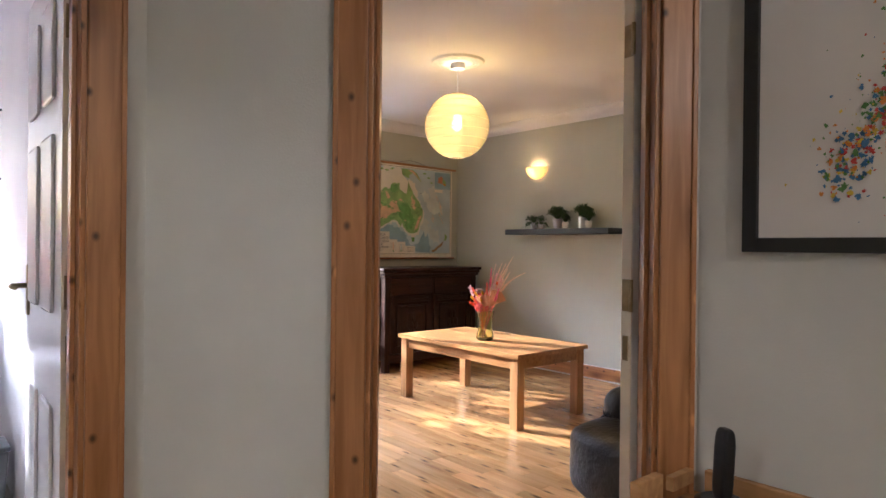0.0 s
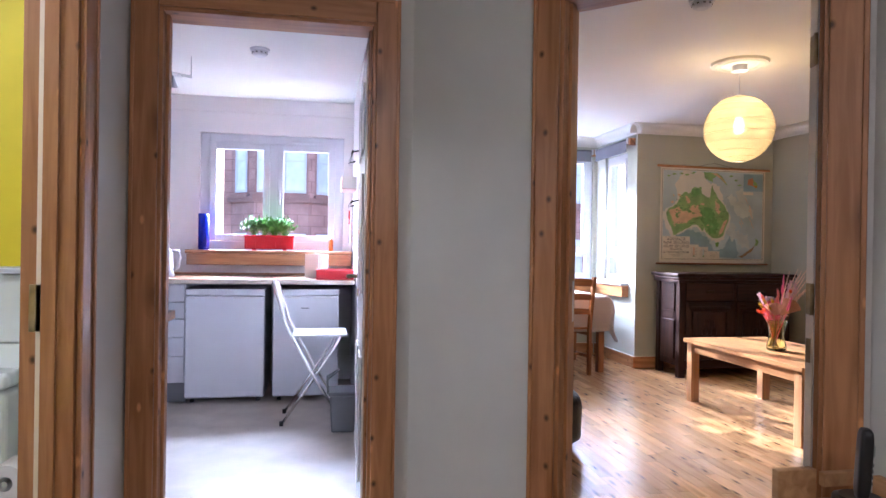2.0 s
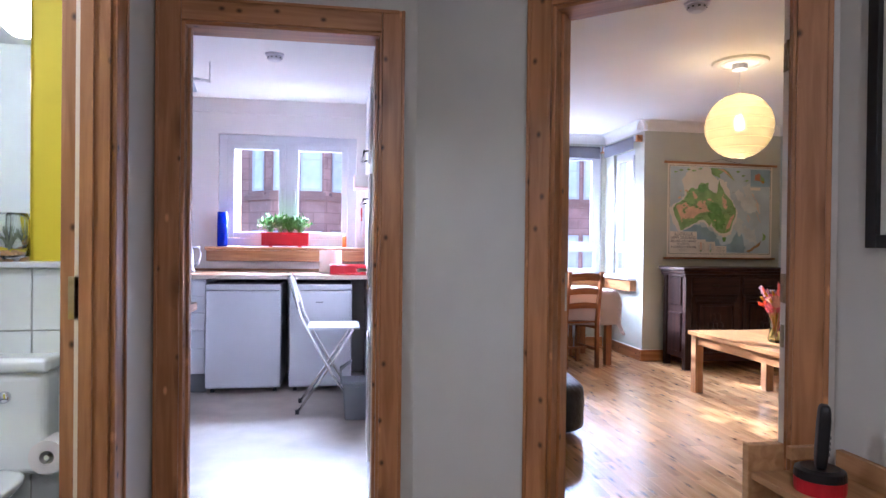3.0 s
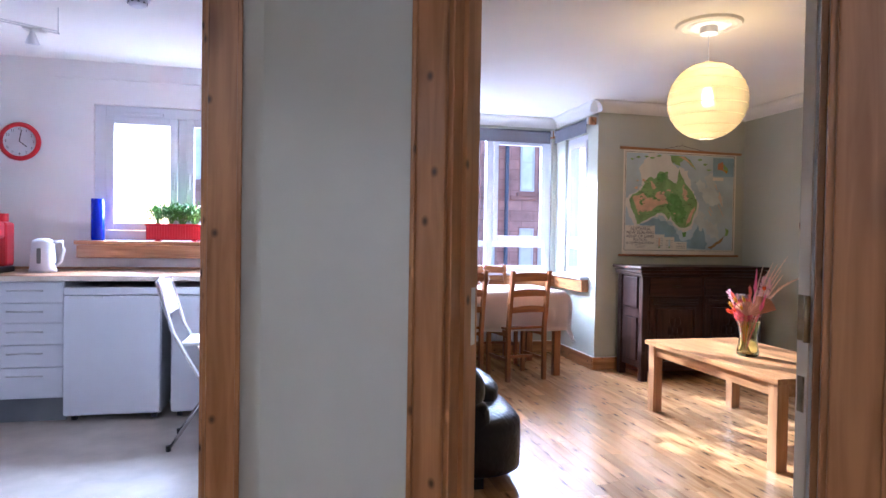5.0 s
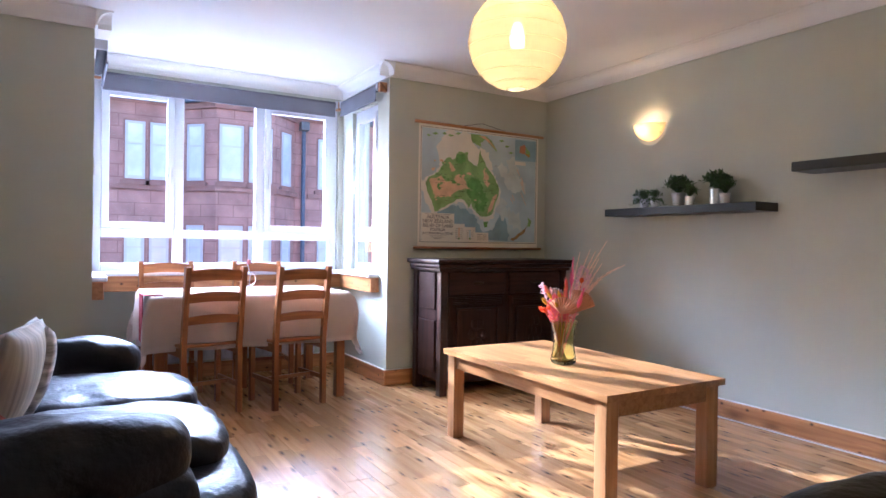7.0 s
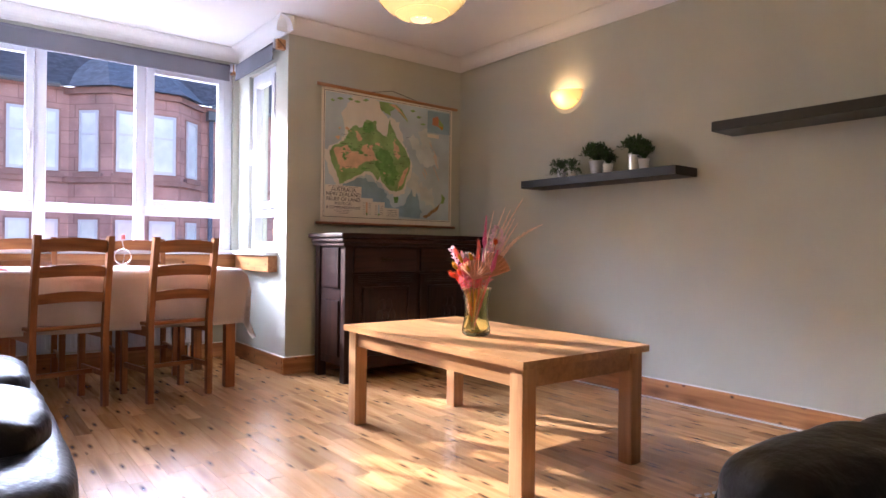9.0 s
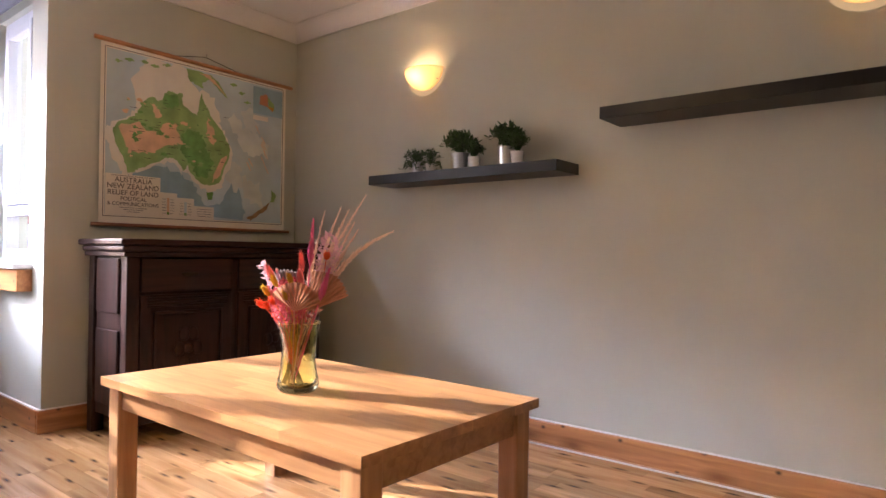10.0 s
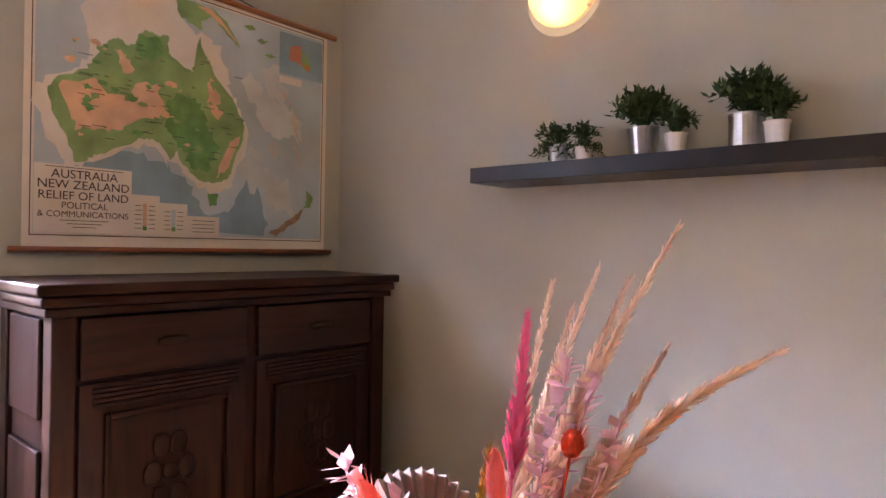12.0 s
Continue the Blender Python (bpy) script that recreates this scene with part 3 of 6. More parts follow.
for x0, x1, hx in ((2.036, 2.538, 2.515), (3.242, 3.819, 3.265)):
    bars(W, "sash", x0, 1.167, x1, 2.214, 0.052, 0.012, 0.06)
    win_handle(W, hx, 1.62, 0.012)
solid("window_sill_1", box(1.97, 7.06, 0.815, 3.925, 7.225, 0.845, 0.006), M_WHITE, "white bay window sill board", "window sill")
solid("sill_fascia_1", box(1.965, 7.08, 0.70, 3.925, 7.105, 0.814, 0.004), M_SKIRTX, "varnished pine board under the bay sill", "trim")
for nm, x, rz, s in (("window_2", 3.93, -90, 1), ("window_3", 1.96, 90, -1)):
    W2 = thing(nm, "white plastic narrow side window of the bay", "window", pose(x, 6.98 if s > 0 else 6.46, 0, 0, 0, rz), kind="structure")
    bars(W2, "window_frame", 0.002, 0.862, 0.518, 2.198, 0.055, 0.03, 0.10)
    part("transom", box(0.057, 0.031, 1.10, 0.463, 0.099, 1.16, 0.004), M_WHITE, W2)
    bars(W2, "sash", 0.058, 1.162, 0.462, 2.142, 0.05, 0.012, 0.06)
    pane(0.057, 0.917, 0.463, 1.10, W2, 0.062)
    pane(0.09, 1.19, 0.43, 2.12, W2, 0.064)
    win_handle(W2, 0.085, 1.60, 0.012)
for nm, x0, x1 in (("2", 3.84, 3.95), ("3", 1.94, 2.05)):
    solid("window_sill_" + nm, box(x0, 6.40, 0.815, x1, 7.055, 0.845, 0.006), M_WHITE, "white side sill board of the bay", "window sill")
    solid("sill_fascia_" + nm, box(x0 + 0.02, 6.40, 0.70, x1 - 0.02, 7.055, 0.814, 0.004), M_SKIRT, "varnished pine board under the side sill", "trim")
K = thing("window_4", "white plastic two-light kitchen window", "window", pose(0, 6.05, 0), kind="structure")
bars(K, "window_frame", -0.188, 1.132, 1.018, 2.128, 0.075, 0.02, 0.10)
part("mullion", box(0.385, 0.03, 1.207, 0.445, 0.10, 2.053, 0.004), M_WHITE, K)
for x0, x1, hx in ((-0.112, 0.384, 0.36), (0.446, 0.942, 0.47)):
    bars(K, "sash", x0, 1.208, x1, 2.052, 0.055, 0.01, 0.06)
    pane(x0 + 0.04, 1.24, x1 - 0.04, 2.02, K, 0.062)
    win_handle(K, hx, 1.62, 0.01)
    part("trickle_vent", box(x0 + 0.12, 0.004, 2.065, x1 - 0.1, 0.018, 2.085, 0.003), M_WHITE, K)
solid("window_sill_4", box(-0.27, 5.88, 1.10, 1.095, 6.07, 1.13, 0.006), M_COUNTER, "varnished wooden kitchen window sill", "window sill")
solid("sill_fascia_4", box(-0.26, 5.905, 1.005, 1.09, 5.93, 1.099, 0.004), M_COUNTER, "wooden board under the kitchen sill", "trim")


def blind(name, m, ln, label, two=True):
    root = thing(name, label, "roller blind", m)
    part("roll", tube([(0, 0, 2.288), (ln, 0, 2.288)], 0.028, 16), M_BLIND, root, smooth=True)
    part("fabric", box(0.005, -0.028, 2.195, ln - 0.005, -0.025, 2.288), M_BLIND, root)
    part("bottom_bar", box(0.005, -0.034, 2.178, ln - 0.005, -0.020, 2.194, 0.003), M_BLIND, root)
    for x in (-0.022, ln):
        part("bracket", box(x, -0.03, 2.258, x + 0.022, 0.043, 2.320, 0.004), M_WHITE, root)
    part("wooden_block", box(ln + 0.023, -0.02, 2.245, ln + 0.06, 0.043, 2.315, 0.003), M_SKIRTX, root, "small pine mounting block")
    return root


blind("roller_blind", pose(2.03, 7.155, 0), 1.80, "grey roller blind drawn up over the bay window")
blind("roller_blind", pose(3.885, 7.09, 0, 0, 0, -90), 0.74, "short grey roller blind over the side window")
blind("roller_blind", pose(2.005, 6.36, 0, 0, 0, 90), 0.70, "short grey roller blind over the side window")

# ---- living room furniture ----


def leg_table(name, label, x0, y0, x1, y1, h, leg, top_t, apron, m_top, m_leg, staves=True):
    root = thing(name, label, "table", pose(x0, y0, 0))
    w, d = x1 - x0, y1 - y0
    if staves:
        slab = part("tabletop", box(0.001, 0.001, h - top_t + 0.001, w - 0.001, d - 0.001, h - 0.005), m_top, root)
        rng = random.Random(4)
        n = max(2, round(w / 0.07))
        for i in range(n):
            y = 0.0
            while y < d - 1e-4:
                e = min(d, y + rng.uniform(0.22, 0.5))
                if d - e < 0.12:
                    e = d
                part("stave", box(i * w / n, y, h - top_t, (i + 1) * w / n, e, h), m_top, slab)
                y = e
    else:
        part("tabletop", box(0, 0, h - top_t, w, d, h, 0.003), m_top, root)
    i = 0.02
    for x in (i, w - i - leg):
        for y in (i, d - i - leg):
            part("leg", box(x, y, 0, x + leg, y + leg, h - top_t, 0.004), m_leg, root)
    a0, a1 = h - top_t - apron, h - top_t - 0.001
    for x in (i + 0.012, w - i - 0.034):
        part("apron", box(x, i + leg, a0, x + 0.022, d - i - leg, a1, 0.002), m_top if staves else m_leg, root)
    for y in (i + 0.012, d - i - 0.034):
        part("apron", box(i + leg, y, a0, w - i - leg, y + 0.022, a1, 0.002), m_top if staves else m_leg, root)
    return root


leg_table("coffee_table", "low oak coffee table with a butcher-block top", 3.675, 3.695, 4.41, 4.965, 0.492, 0.068, 0.028, 0.075, M_OAK, M_OAKZ)
leg_table("dining_table", "wooden dining table under a white cloth in the bay", 2.27, 6.05, 3.54, 6.82, 0.735, 0.06, 0.025, 0.08, M_CHAIRX, M_CHAIR, False)


def tablecloth():
    bm = bmesh.new()
    x0, x1, y0, y1, z = 2.255, 3.555, 6.035, 6.835, 0.739
    n, mth = 56, 36
    drop = 0.35
    grid = []
    for i in range(n + 1):
        col = []
        for j in range(mth + 1):
            a = x0 - drop + (x1 - x0 + 2 * drop) * i / n
            b = y0 - drop + (y1 - y0 + 2 * drop) * j / mth
            ca, cb = min(max(a, x0), x1), min(max(b, y0), y1)
            ox, oy = a - ca, b - cb
            d = math.hypot(ox, oy)
            zz = z - max(abs(ox), abs(oy)) * 0.96 - (0.10 * min(abs(ox), abs(oy)) / drop if d else 0)
            fold = 0.020 * math.sin((a * 13 if abs(oy) > abs(ox) else b * 15) + 2 * math.sin(a * 3 + b * 4)) * min(1, d / 0.15)
            out = 0.012 * min(1, d / 0.05) + (fold + 0.02 * d) * (d > 0) + 0.10 * min(abs(ox), abs(oy))
            px = ca + (math.copysign(out, ox) if ox else 0)
            py = cb + (math.copysign(out, oy) if oy else 0)
            col.append(bm.verts.new((px, py, zz + 0.0015 * noise.noise(Vector((a * 8, b * 8, 0))))))
        grid.append(col)
    for i in range(n):
        for j in range(mth):
            bm.faces.new((grid[i][j], grid[i + 1][j], grid[i + 1][j + 1], grid[i][j + 1]))
    bmesh.ops.solidify(bm, geom=bm.faces[:], thickness=0.002)
    return bm


solid("tablecloth", tablecloth(), M_TCLOTH, "white cotton tablecloth hanging in folds over the dining table", "tablecloth", kind="", smooth=True)
rc = bmesh.new()
bm_box(rc, 2.262, 6.10, 0.7435, 2.34, 6.62, 0.747)
bm_box(rc, 2.222, 6.10, 0.45, 2.228, 6.30, 0.7435)
bm_box(rc, 2.222, 6.10, 0.7435, 2.262, 6.30, 0.747)
solid("red_scarf", rc, M_REDCLOTH, "dark red cloth hanging over the end of the dining table", "cloth", kind="")
cup = thing("candle_stand", "small metal wire stand on the dining table", "ornament", pose(2.98, 6.62, 0.744))
part("base", lathe([(0.0, 0.0), (0.04, 0.0), (0.04, 0.006), (0.0, 0.008)], 16), M_METAL, cup)
part("stem", tube([(0, 0, 0.006), (0.01, 0, 0.09), (-0.01, 0, 0.17)], 0.003), M_METAL, cup)
part("ring", tube([(0.05 * math.cos(a), 0, 0.06 + 0.05 * math.sin(a)) for a in [i * math.pi / 8 for i in range(17)]], 0.003), M_CHROME, cup)
part("candle", lathe([(0.0, 0.17), (0.012, 0.17), (0.012, 0.20), (0.0, 0.205)], 12), M_THROW, cup)


def ladder_chair():
    """A ladder-back chair; its front faces +y and its back stands at y = 0."""
    c = thing("dining_chair", "reddish pine ladder-back dining chair at the table", "chair", group="chairs round the dining table")
    w = 0.38
    for x in (0, w - 0.032):
        bm = bmesh.new()
        prof = ((0.030, 0.0), (0.034, 0.43), (0.002, 0.70), (-0.032, 0.925))
        cols = [[bm.verts.new(p) for p in ((xx, y - 0.017, z), (xx, y + 0.017, z))] for xx in (x, x + 0.032) for y, z in prof]
        for i in range(3):
            (a0, a1), (b0, b1), (c0, c1), (d0, d1) = cols[i], cols[i + 1], cols[i + 4], cols[i + 5]
            for f4 in ((a0, a1, b1, b0), (c0, d0, d1, c1), (a0, b0, d0, c0), (a1, c1, d1, b1)):
                bm.faces.new(f4)
        bm.faces.new((cols[0][0], cols[4][0], cols[4][1], cols[0][1]))
        bm.faces.new((cols[3][0], cols[3][1], cols[7][1], cols[7][0]))
        part("back_leg", bm, M_CHAIR, c)
        part("front_leg", box(x, 0.36, 0, x + 0.034, 0.394, 0.43, 0.003), M_CHAIR, c)
        part("side_rail", box(x + 0.008, 0.05, 0.37, x + 0.026, 0.36, 0.425, 0.002), M_CHAIR, c)
        part("side_stretcher", box(x + 0.008, 0.05, 0.16, x + 0.024, 0.36, 0.19, 0.002), M_CHAIR, c)
    part("seat", box(0.0, 0.045, 0.43, w, 0.41, 0.45, 0.006), M_CHAIRX, c)
    part("cross_stretcher", box(0.02, 0.19, 0.16, w - 0.02, 0.208, 0.185, 0.002), M_CHAIRX, c)
    part("front_rail", box(0.034, 0.366, 0.38, w - 0.034, 0.386, 0.428, 0.002), M_CHAIRX, c)
    for k, (z, y, h) in enumerate(((0.570, 0.018, 0.050), (0.705, 0.0, 0.056), (0.835, -0.022, 0.066))):
        n = 10
        bm = bmesh.new()
        top, bot = [], []
        for i in range(n + 1):
            f = i / n
            x = 0.028 + (w - 0.056) * f
            bend = -0.012 * math.sin(math.pi * f)
            arch = 0.014 * math.sin(math.pi * f)
            top.append((bm.verts.new((x, y + bend - 0.007, z + h + arch)), bm.verts.new((x, y + bend + 0.007, z + h + arch))))
            bot.append((bm.verts.new((x, y + bend - 0.007, z + arch * 0.6)), bm.verts.new((x, y + bend + 0.007, z + arch * 0.6))))
        for i in range(n):
            bm.faces.new((top[i][0], top[i + 1][0], bot[i + 1][0], bot[i][0]))
            bm.faces.new((top[i][1], bot[i][1], bot[i + 1][1], top[i + 1][1]))
            bm.faces.new((top[i][0], top[i][1], top[i + 1][1], top[i + 1][0]))
            bm.faces.new((bot[i][0], bot[i + 1][0], bot[i + 1][1], bot[i][1]))
        part("back_slat", bm, M_CHAIRX, c)
    return c


CH = ladder_chair()
CH.matrix_basis = pose(2.425, 5.895, 0, 0, 0, 11)
copy_thing(CH, pose(2.975, 5.875, 0, 0, 0, 11))
copy_thing(CH, pose(2.66, 7.02, 0, 0, 0, 181))
copy_thing(CH, pose(3.335, 7.02, 0, 0, 0, 179))

# radiator under the bay window
R = thing("radiator", "white panel radiator under the bay window", "radiator", pose(2.36, 7.08, 0))
part("panel", box(0, 0.03, 0.14, 1.3, 0.05, 0.60, 0.006), M_WHITE, R)
for i in range(26):
    part("flute", box(0.02 + i * 0.049, 0.018, 0.17, 0.052 + i * 0.049, 0.0295, 0.57, 0.004), M_WHITE, R)
for x in (0.1, 1.16):
    part("bracket", box(x, 0.0505, 0.16, x + 0.04, 0.119, 0.58), M_WHITE, R)
    part("pipe", tube([(x + 0.02, 0.06, 0.0), (x + 0.02, 0.06, 0.139)], 0.008), M_WHITE, R, smooth=True)


def sofa(name, label, cat, m, length, seats, mt, arm=0.26, stitched=False):
    """A stuffed leather seat: local x along its length, its front towards -y, its back at y = 0.95."""
    s = thing(name, label, cat, m)
    part("base", cushion(0.0, -0.17 if stitched else -0.14, 0.03, length, 0.93, 0.44 if stitched else 0.36, 5 if stitched else 7, 12), mt, s, smooth=True)
    for x in (0.06, length - 0.12):
        for y in (0.10, 0.82):
            part("foot", box(x, y, 0, x + 0.06, y + 0.06, 0.05), M_BLACK, s)
    for x in (0.0, length - arm):
        part("arm_panel", cushion(x + 0.0, 0.07, 0.05, x + arm, 0.94, 0.44, 6, 12), mt, s, smooth=True)
        a = part("arm_pad", cushion(x - 0.015, 0.09, 0.34, x + arm + 0.015, 0.94, 0.595, 3.0, 22, wrinkle=0.016), mt, s, smooth=True)
        for i in range(34 if stitched else 0):
            y = 0.12 + i * 0.022
            for xs in (x - 0.0125, x + arm + 0.0075):
                part("stitch", box(xs, y, 0.437, xs + 0.005, y + 0.011, 0.441), M_STITCH, a)
        for i in range(9 if stitched else 0):
            q = (i - 4) / 4
            xx = x + arm / 2 + q * arm * 0.40
            part("gather", tube([(xx, 0.100 + 0.05 * q * q, 0.405), (xx + 0.006 * q, 0.086 + 0.05 * q * q, 0.43), (xx * 0.9 + (x + arm / 2) * 0.1, 0.090 + 0.04 * q * q, 0.47)], 0.006, 6, r_end=0.002), mt, a, smooth=True)
    w = (length - 2 * arm) / seats
    for i in range(seats):
        x = arm + i * w
        part("seat_cushion", cushion(x, -0.10, 0.25, x + w, 0.74, 0.46, 3.6, 22, wrinkle=0.014), mt, s, smooth=True)
        part("back_cushion", cushion(x, 0.62, 0.38, x + w, 0.94, 0.68, 3.4, 18, wrinkle=0.014), mt, s, smooth=True)
    part("back_panel", cushion(0.08, 0.78, 0.05, length - 0.08, 0.98, 0.68, 7, 12), mt, s, smooth=True)
    return s


sofa("sofa", "black leather two-seat sofa with padded arms", "sofa", pose(2.25, 3.74, 0, 0, 0, 90), 1.88, 2, M_LEATHER)
sofa("armchair", "worn dark brown-black leather armchair with stitched arms", "armchair", pose(3.185, 2.855, 0, 0, 0, -105) @ Matrix.Diagonal((1, 1, 0.89, 1)), 0.98, 1, M_LEATHER2, 0.25, True)


def pillow(name, label, mt, m, w=0.42, h=0.42, t=0.15):
    bm = bmesh.new()
    n = 18
    for s in (1, -1):
        g = []
        for i in range(n + 1):
            g.append([])
            for j in range(n + 1):
                u, v = 2 * i / n - 1, 2 * j / n - 1
                bulge = max(0.0, (1 - u ** 2) * (1 - v ** 2)) ** 0.42
                x = u * w / 2 * (1 - 0.06 * (1 - abs(v)))
                z = v * h / 2 * (1 - 0.06 * (1 - abs(u)))
                g[-1].append(bm.verts.new((x, s * t / 2 * bulge, h / 2 + z)))
        for i in range(n):
            for j in range(n):
                bm.faces.new((g[i][j], g[i + 1][j], g[i + 1][j + 1], g[i][j + 1]))
    bmesh.ops.remove_doubles(bm, verts=bm.verts, dist=0.0005)
    return solid(name, bm, mt, label, "cushion", kind="", smooth=True, m=m)


M_PIL1 = mat("striped_linen", (0.50, 0.45, 0.37), 0.9, var=0.35, scale=3, stretch=(14, 0.3, 0.3), bump=0.2, bscale=60)
M_PIL2 = mat("mottled_print_fabric", (0.42, 0.39, 0.38), 0.9, var=0.75, scale=4, stretch=(2, 2, 10))
pillow("striped_cushion", "beige striped cushion leaning on the sofa", M_PIL1, pose(1.64, 4.345, 0.45, 14, 0, 78), 0.38, 0.36)
pillow("printed_cushion", "grey and black print cushion leaning on the sofa", M_PIL2, pose(1.68, 4.59, 0.45, 14, 0, 98), 0.36, 0.34)
tb = bmesh.new()
g = []
for i in range(13):
    g.append([])
    for j in range(25):
        f = j / 24
        s = f * 1.1
        y = 3.98 + 0.5 * i / 12 + 0.02 * math.sin(9 * f + i)
        if s < 0.42:
            x, z = 1.70 - 0.10 * (s / 0.42), 0.47 + s * 0.70
        elif s < 0.75:
            x, z = 1.60 - (s - 0.42), 0.765 + 0.025 * math.sin((s - 0.42) / 0.33 * math.pi)
        else:
            x, z = 1.268, 0.765 - (s - 0.75)
        g[-1].append(tb.verts.new((x + 0.012 * math.sin(i * 1.3), y, z + 0.008 * math.sin(i * 1.7 + j * 0.6))))
for i in range(12):
    for j in range(24):
        tb.faces.new((g[i][j], g[i + 1][j], g[i + 1][j + 1], g[i][j + 1]))
bmesh.ops.solidify(tb, geom=tb.faces[:], thickness=0.012)
solid("wool_throw", tb, M_THROW, "dusty pink wool throw draped over the sofa back", "blanket", kind="", smooth=True)

# sideboard
S = thing("sideboard", "antique dark-stained carved oak sideboard", "sideboard", pose(4.085, 5.715, 0) @ Matrix.Diagonal((1, 1, 1.02, 1)))
SW, SD = 1.20, 0.45
for x in (0.02, SW - 0.08):
    part("corner_post", box(x, 0.02, 0, x + 0.06, 0.08, 0.90, 0.004), M_DARK, S)
    part("corner_post", box(x, SD - 0.07, 0, x + 0.06, SD - 0.01, 0.90, 0.004), M_DARK, S)
    xs = x + 0.015
    part("side_panel", box(xs, 0.08, 0.10, xs + 0.03, SD - 0.07, 0.90, 0.002), M_DARK, S)
    xe = x + 0.004 if x < 0.5 else x + 0.05
    for z0, z1 in ((0.16, 0.52), (0.60, 0.86)):
        part("side_moulding", box(xe - 0.006 if x < 0.5 else xe, 0.11, z0, xe + 0.006, SD - 0.10, z1, 0.004), M_DARK, S)
part("carcass", box(0.08, 0.045, 0.10, SW - 0.08, SD - 0.02, 0.90), M_DARK, S)
part("plinth", box(0.08, 0.03, 0.08, SW - 0.08, 0.06, 0.16, 0.003), M_DARKX, S)
part("top", box(-0.025, -0.02, 0.925, SW + 0.025, SD + 0.02, 0.955, 0.008, 3), M_DARKX, S)
part("top_moulding", box(-0.012, -0.008, 0.895, SW + 0.012, SD, 0.9245, 0.010, 3), M_DARKX, S)
part("top_moulding", box(0.0, 0.004, 0.872, SW, SD, 0.8945, 0.004), M_DARKX, S)
for i, x in enumerate((0.09, SW / 2 + 0.02)):
    w = SW / 2 - 0.11
    dr = part("drawer", box(x, 0.022, 0.705, x + w, 0.044, 0.865, 0.005), M_DARKX, S)
    part("cup_handle", cushion(x + w / 2 - 0.045, 0.005, 0.775, x + w / 2 + 0.045, 0.0215, 0.80, 3, 6), M_DKBR, dr, "dark brass cup handle", smooth=True)
    dd = part("door", box(x, 0.028, 0.17, x + w, 0.0445, 0.69, 0.003), M_DARK, S)
    for k in range(4):
        part("reeded_moulding", box(x + 0.03, 0.014, 0.630 + k * 0.013, x + w - 0.03, 0.0275, 0.640 + k * 0.013, 0.003), M_DARKX, dd)
    for a in ((x + 0.06, 0.22, x + 0.075, 0.61), (x + w - 0.075, 0.22, x + w - 0.06, 0.61)):
        part("panel_moulding", box(a[0], 0.010, a[1], a[2], 0.0275, a[3], 0.004), M_DARK, dd)
    for a in ((x + 0.075, 0.22, x + w - 0.075, 0.235), (x + 0.075, 0.595, x + w - 0.075, 0.61)):
        part("panel_moulding", box(a[0], 0.010, a[1], a[2], 0.0275, a[3], 0.004), M_DARKX, dd)
    cx = x + w / 2
    for k in range(6):
        a = k * math.pi / 3
        part("carved_leaf", cushion(cx + 0.05 * math.cos(a) - 0.028, 0.016, 0.42 + 0.085 * math.sin(a) - 0.035, cx + 0.05 * math.cos(a) + 0.028, 0.033, 0.42 + 0.085 * math.sin(a) + 0.035, 2.2, 5), M_DARK, dd, smooth=True)
    part("carved_boss", cushion(cx - 0.025, 0.012, 0.395, cx + 0.025, 0.033, 0.445, 2, 5), M_DARK, dd, smooth=True)

# ---- wall map ----
MP = thing("wall_map", "old printed wall map of Australia on wooden rods", "map", pose(4.16, 6.232, 1.055))
MW, MH = 1.215, 0.985


def flat(name, poly, layer, mt, label=""):
    ob = part(name, prism(poly, 0.0006), mt, MP, label)
    ob.location = (0, -0.0012 * layer, 0)
    return ob


def rect(x0, z0, x1, z1):
    return [(x0, z0), (x1, z0), (x1, z1), (x0, z1)]


flat("paper_sheet", rect(0.015, 0.01, MW - 0.015, MH - 0.01), 0, M_PAPER, "yellowed paper sheet")
for a in (rect(0.035, 0.045, MW - 0.035, 0.048), rect(0.035, MH - 0.035, MW - 0.035, MH - 0.032), rect(0.035, 0.045, 0.038, MH - 0.032), rect(MW - 0.038, 0.045, MW - 0.035, MH - 0.032)):
    flat("border_line", a, 1, M_INK)
flat("sea_print", rect(0.045, 0.055, MW - 0.045, MH - 0.042), 1, M_SEA, "mottled blue sea")


def coast(poly, seed, detail=5, rough=0.010):
    rng = random.Random(seed)
    out = []
    for i, (x, z) in enumerate(poly):
        x2, z2 = poly[(i + 1) % len(poly)]
        for k in range(detail):
            f = k / detail
            j = rough if k else 0
            out.append((x + (x2 - x) * f + rng.uniform(-j, j), z + (z2 - z) * f + rng.uniform(-j, j)))
    return out


AUS = [(0.08, 0.52), (0.11, 0.56), (0.19, 0.60), (0.21, 0.63), (0.23, 0.66), (0.26, 0.71), (0.29, 0.73), (0.32, 0.71), (0.35, 0.72), (0.36, 0.76), (0.39, 0.78), (0.42, 0.775), (0.47, 0.78),
       (0.47, 0.72), (0.53, 0.68), (0.56, 0.67), (0.57, 0.71), (0.59, 0.81), (0.61, 0.75), (0.63, 0.73), (0.65, 0.68), (0.72, 0.61), (0.75, 0.57), (0.78, 0.51), (0.78, 0.45), (0.73, 0.32), (0.71, 0.28),
       (0.65, 0.26), (0.59, 0.27), (0.53, 0.32), (0.51, 0.37), (0.48, 0.33), (0.44, 0.39), (0.40, 0.40), (0.36, 0.385), (0.26, 0.33), (0.22, 0.32), (0.19, 0.29), (0.16, 0.29), (0.14, 0.36), (0.10, 0.43)]
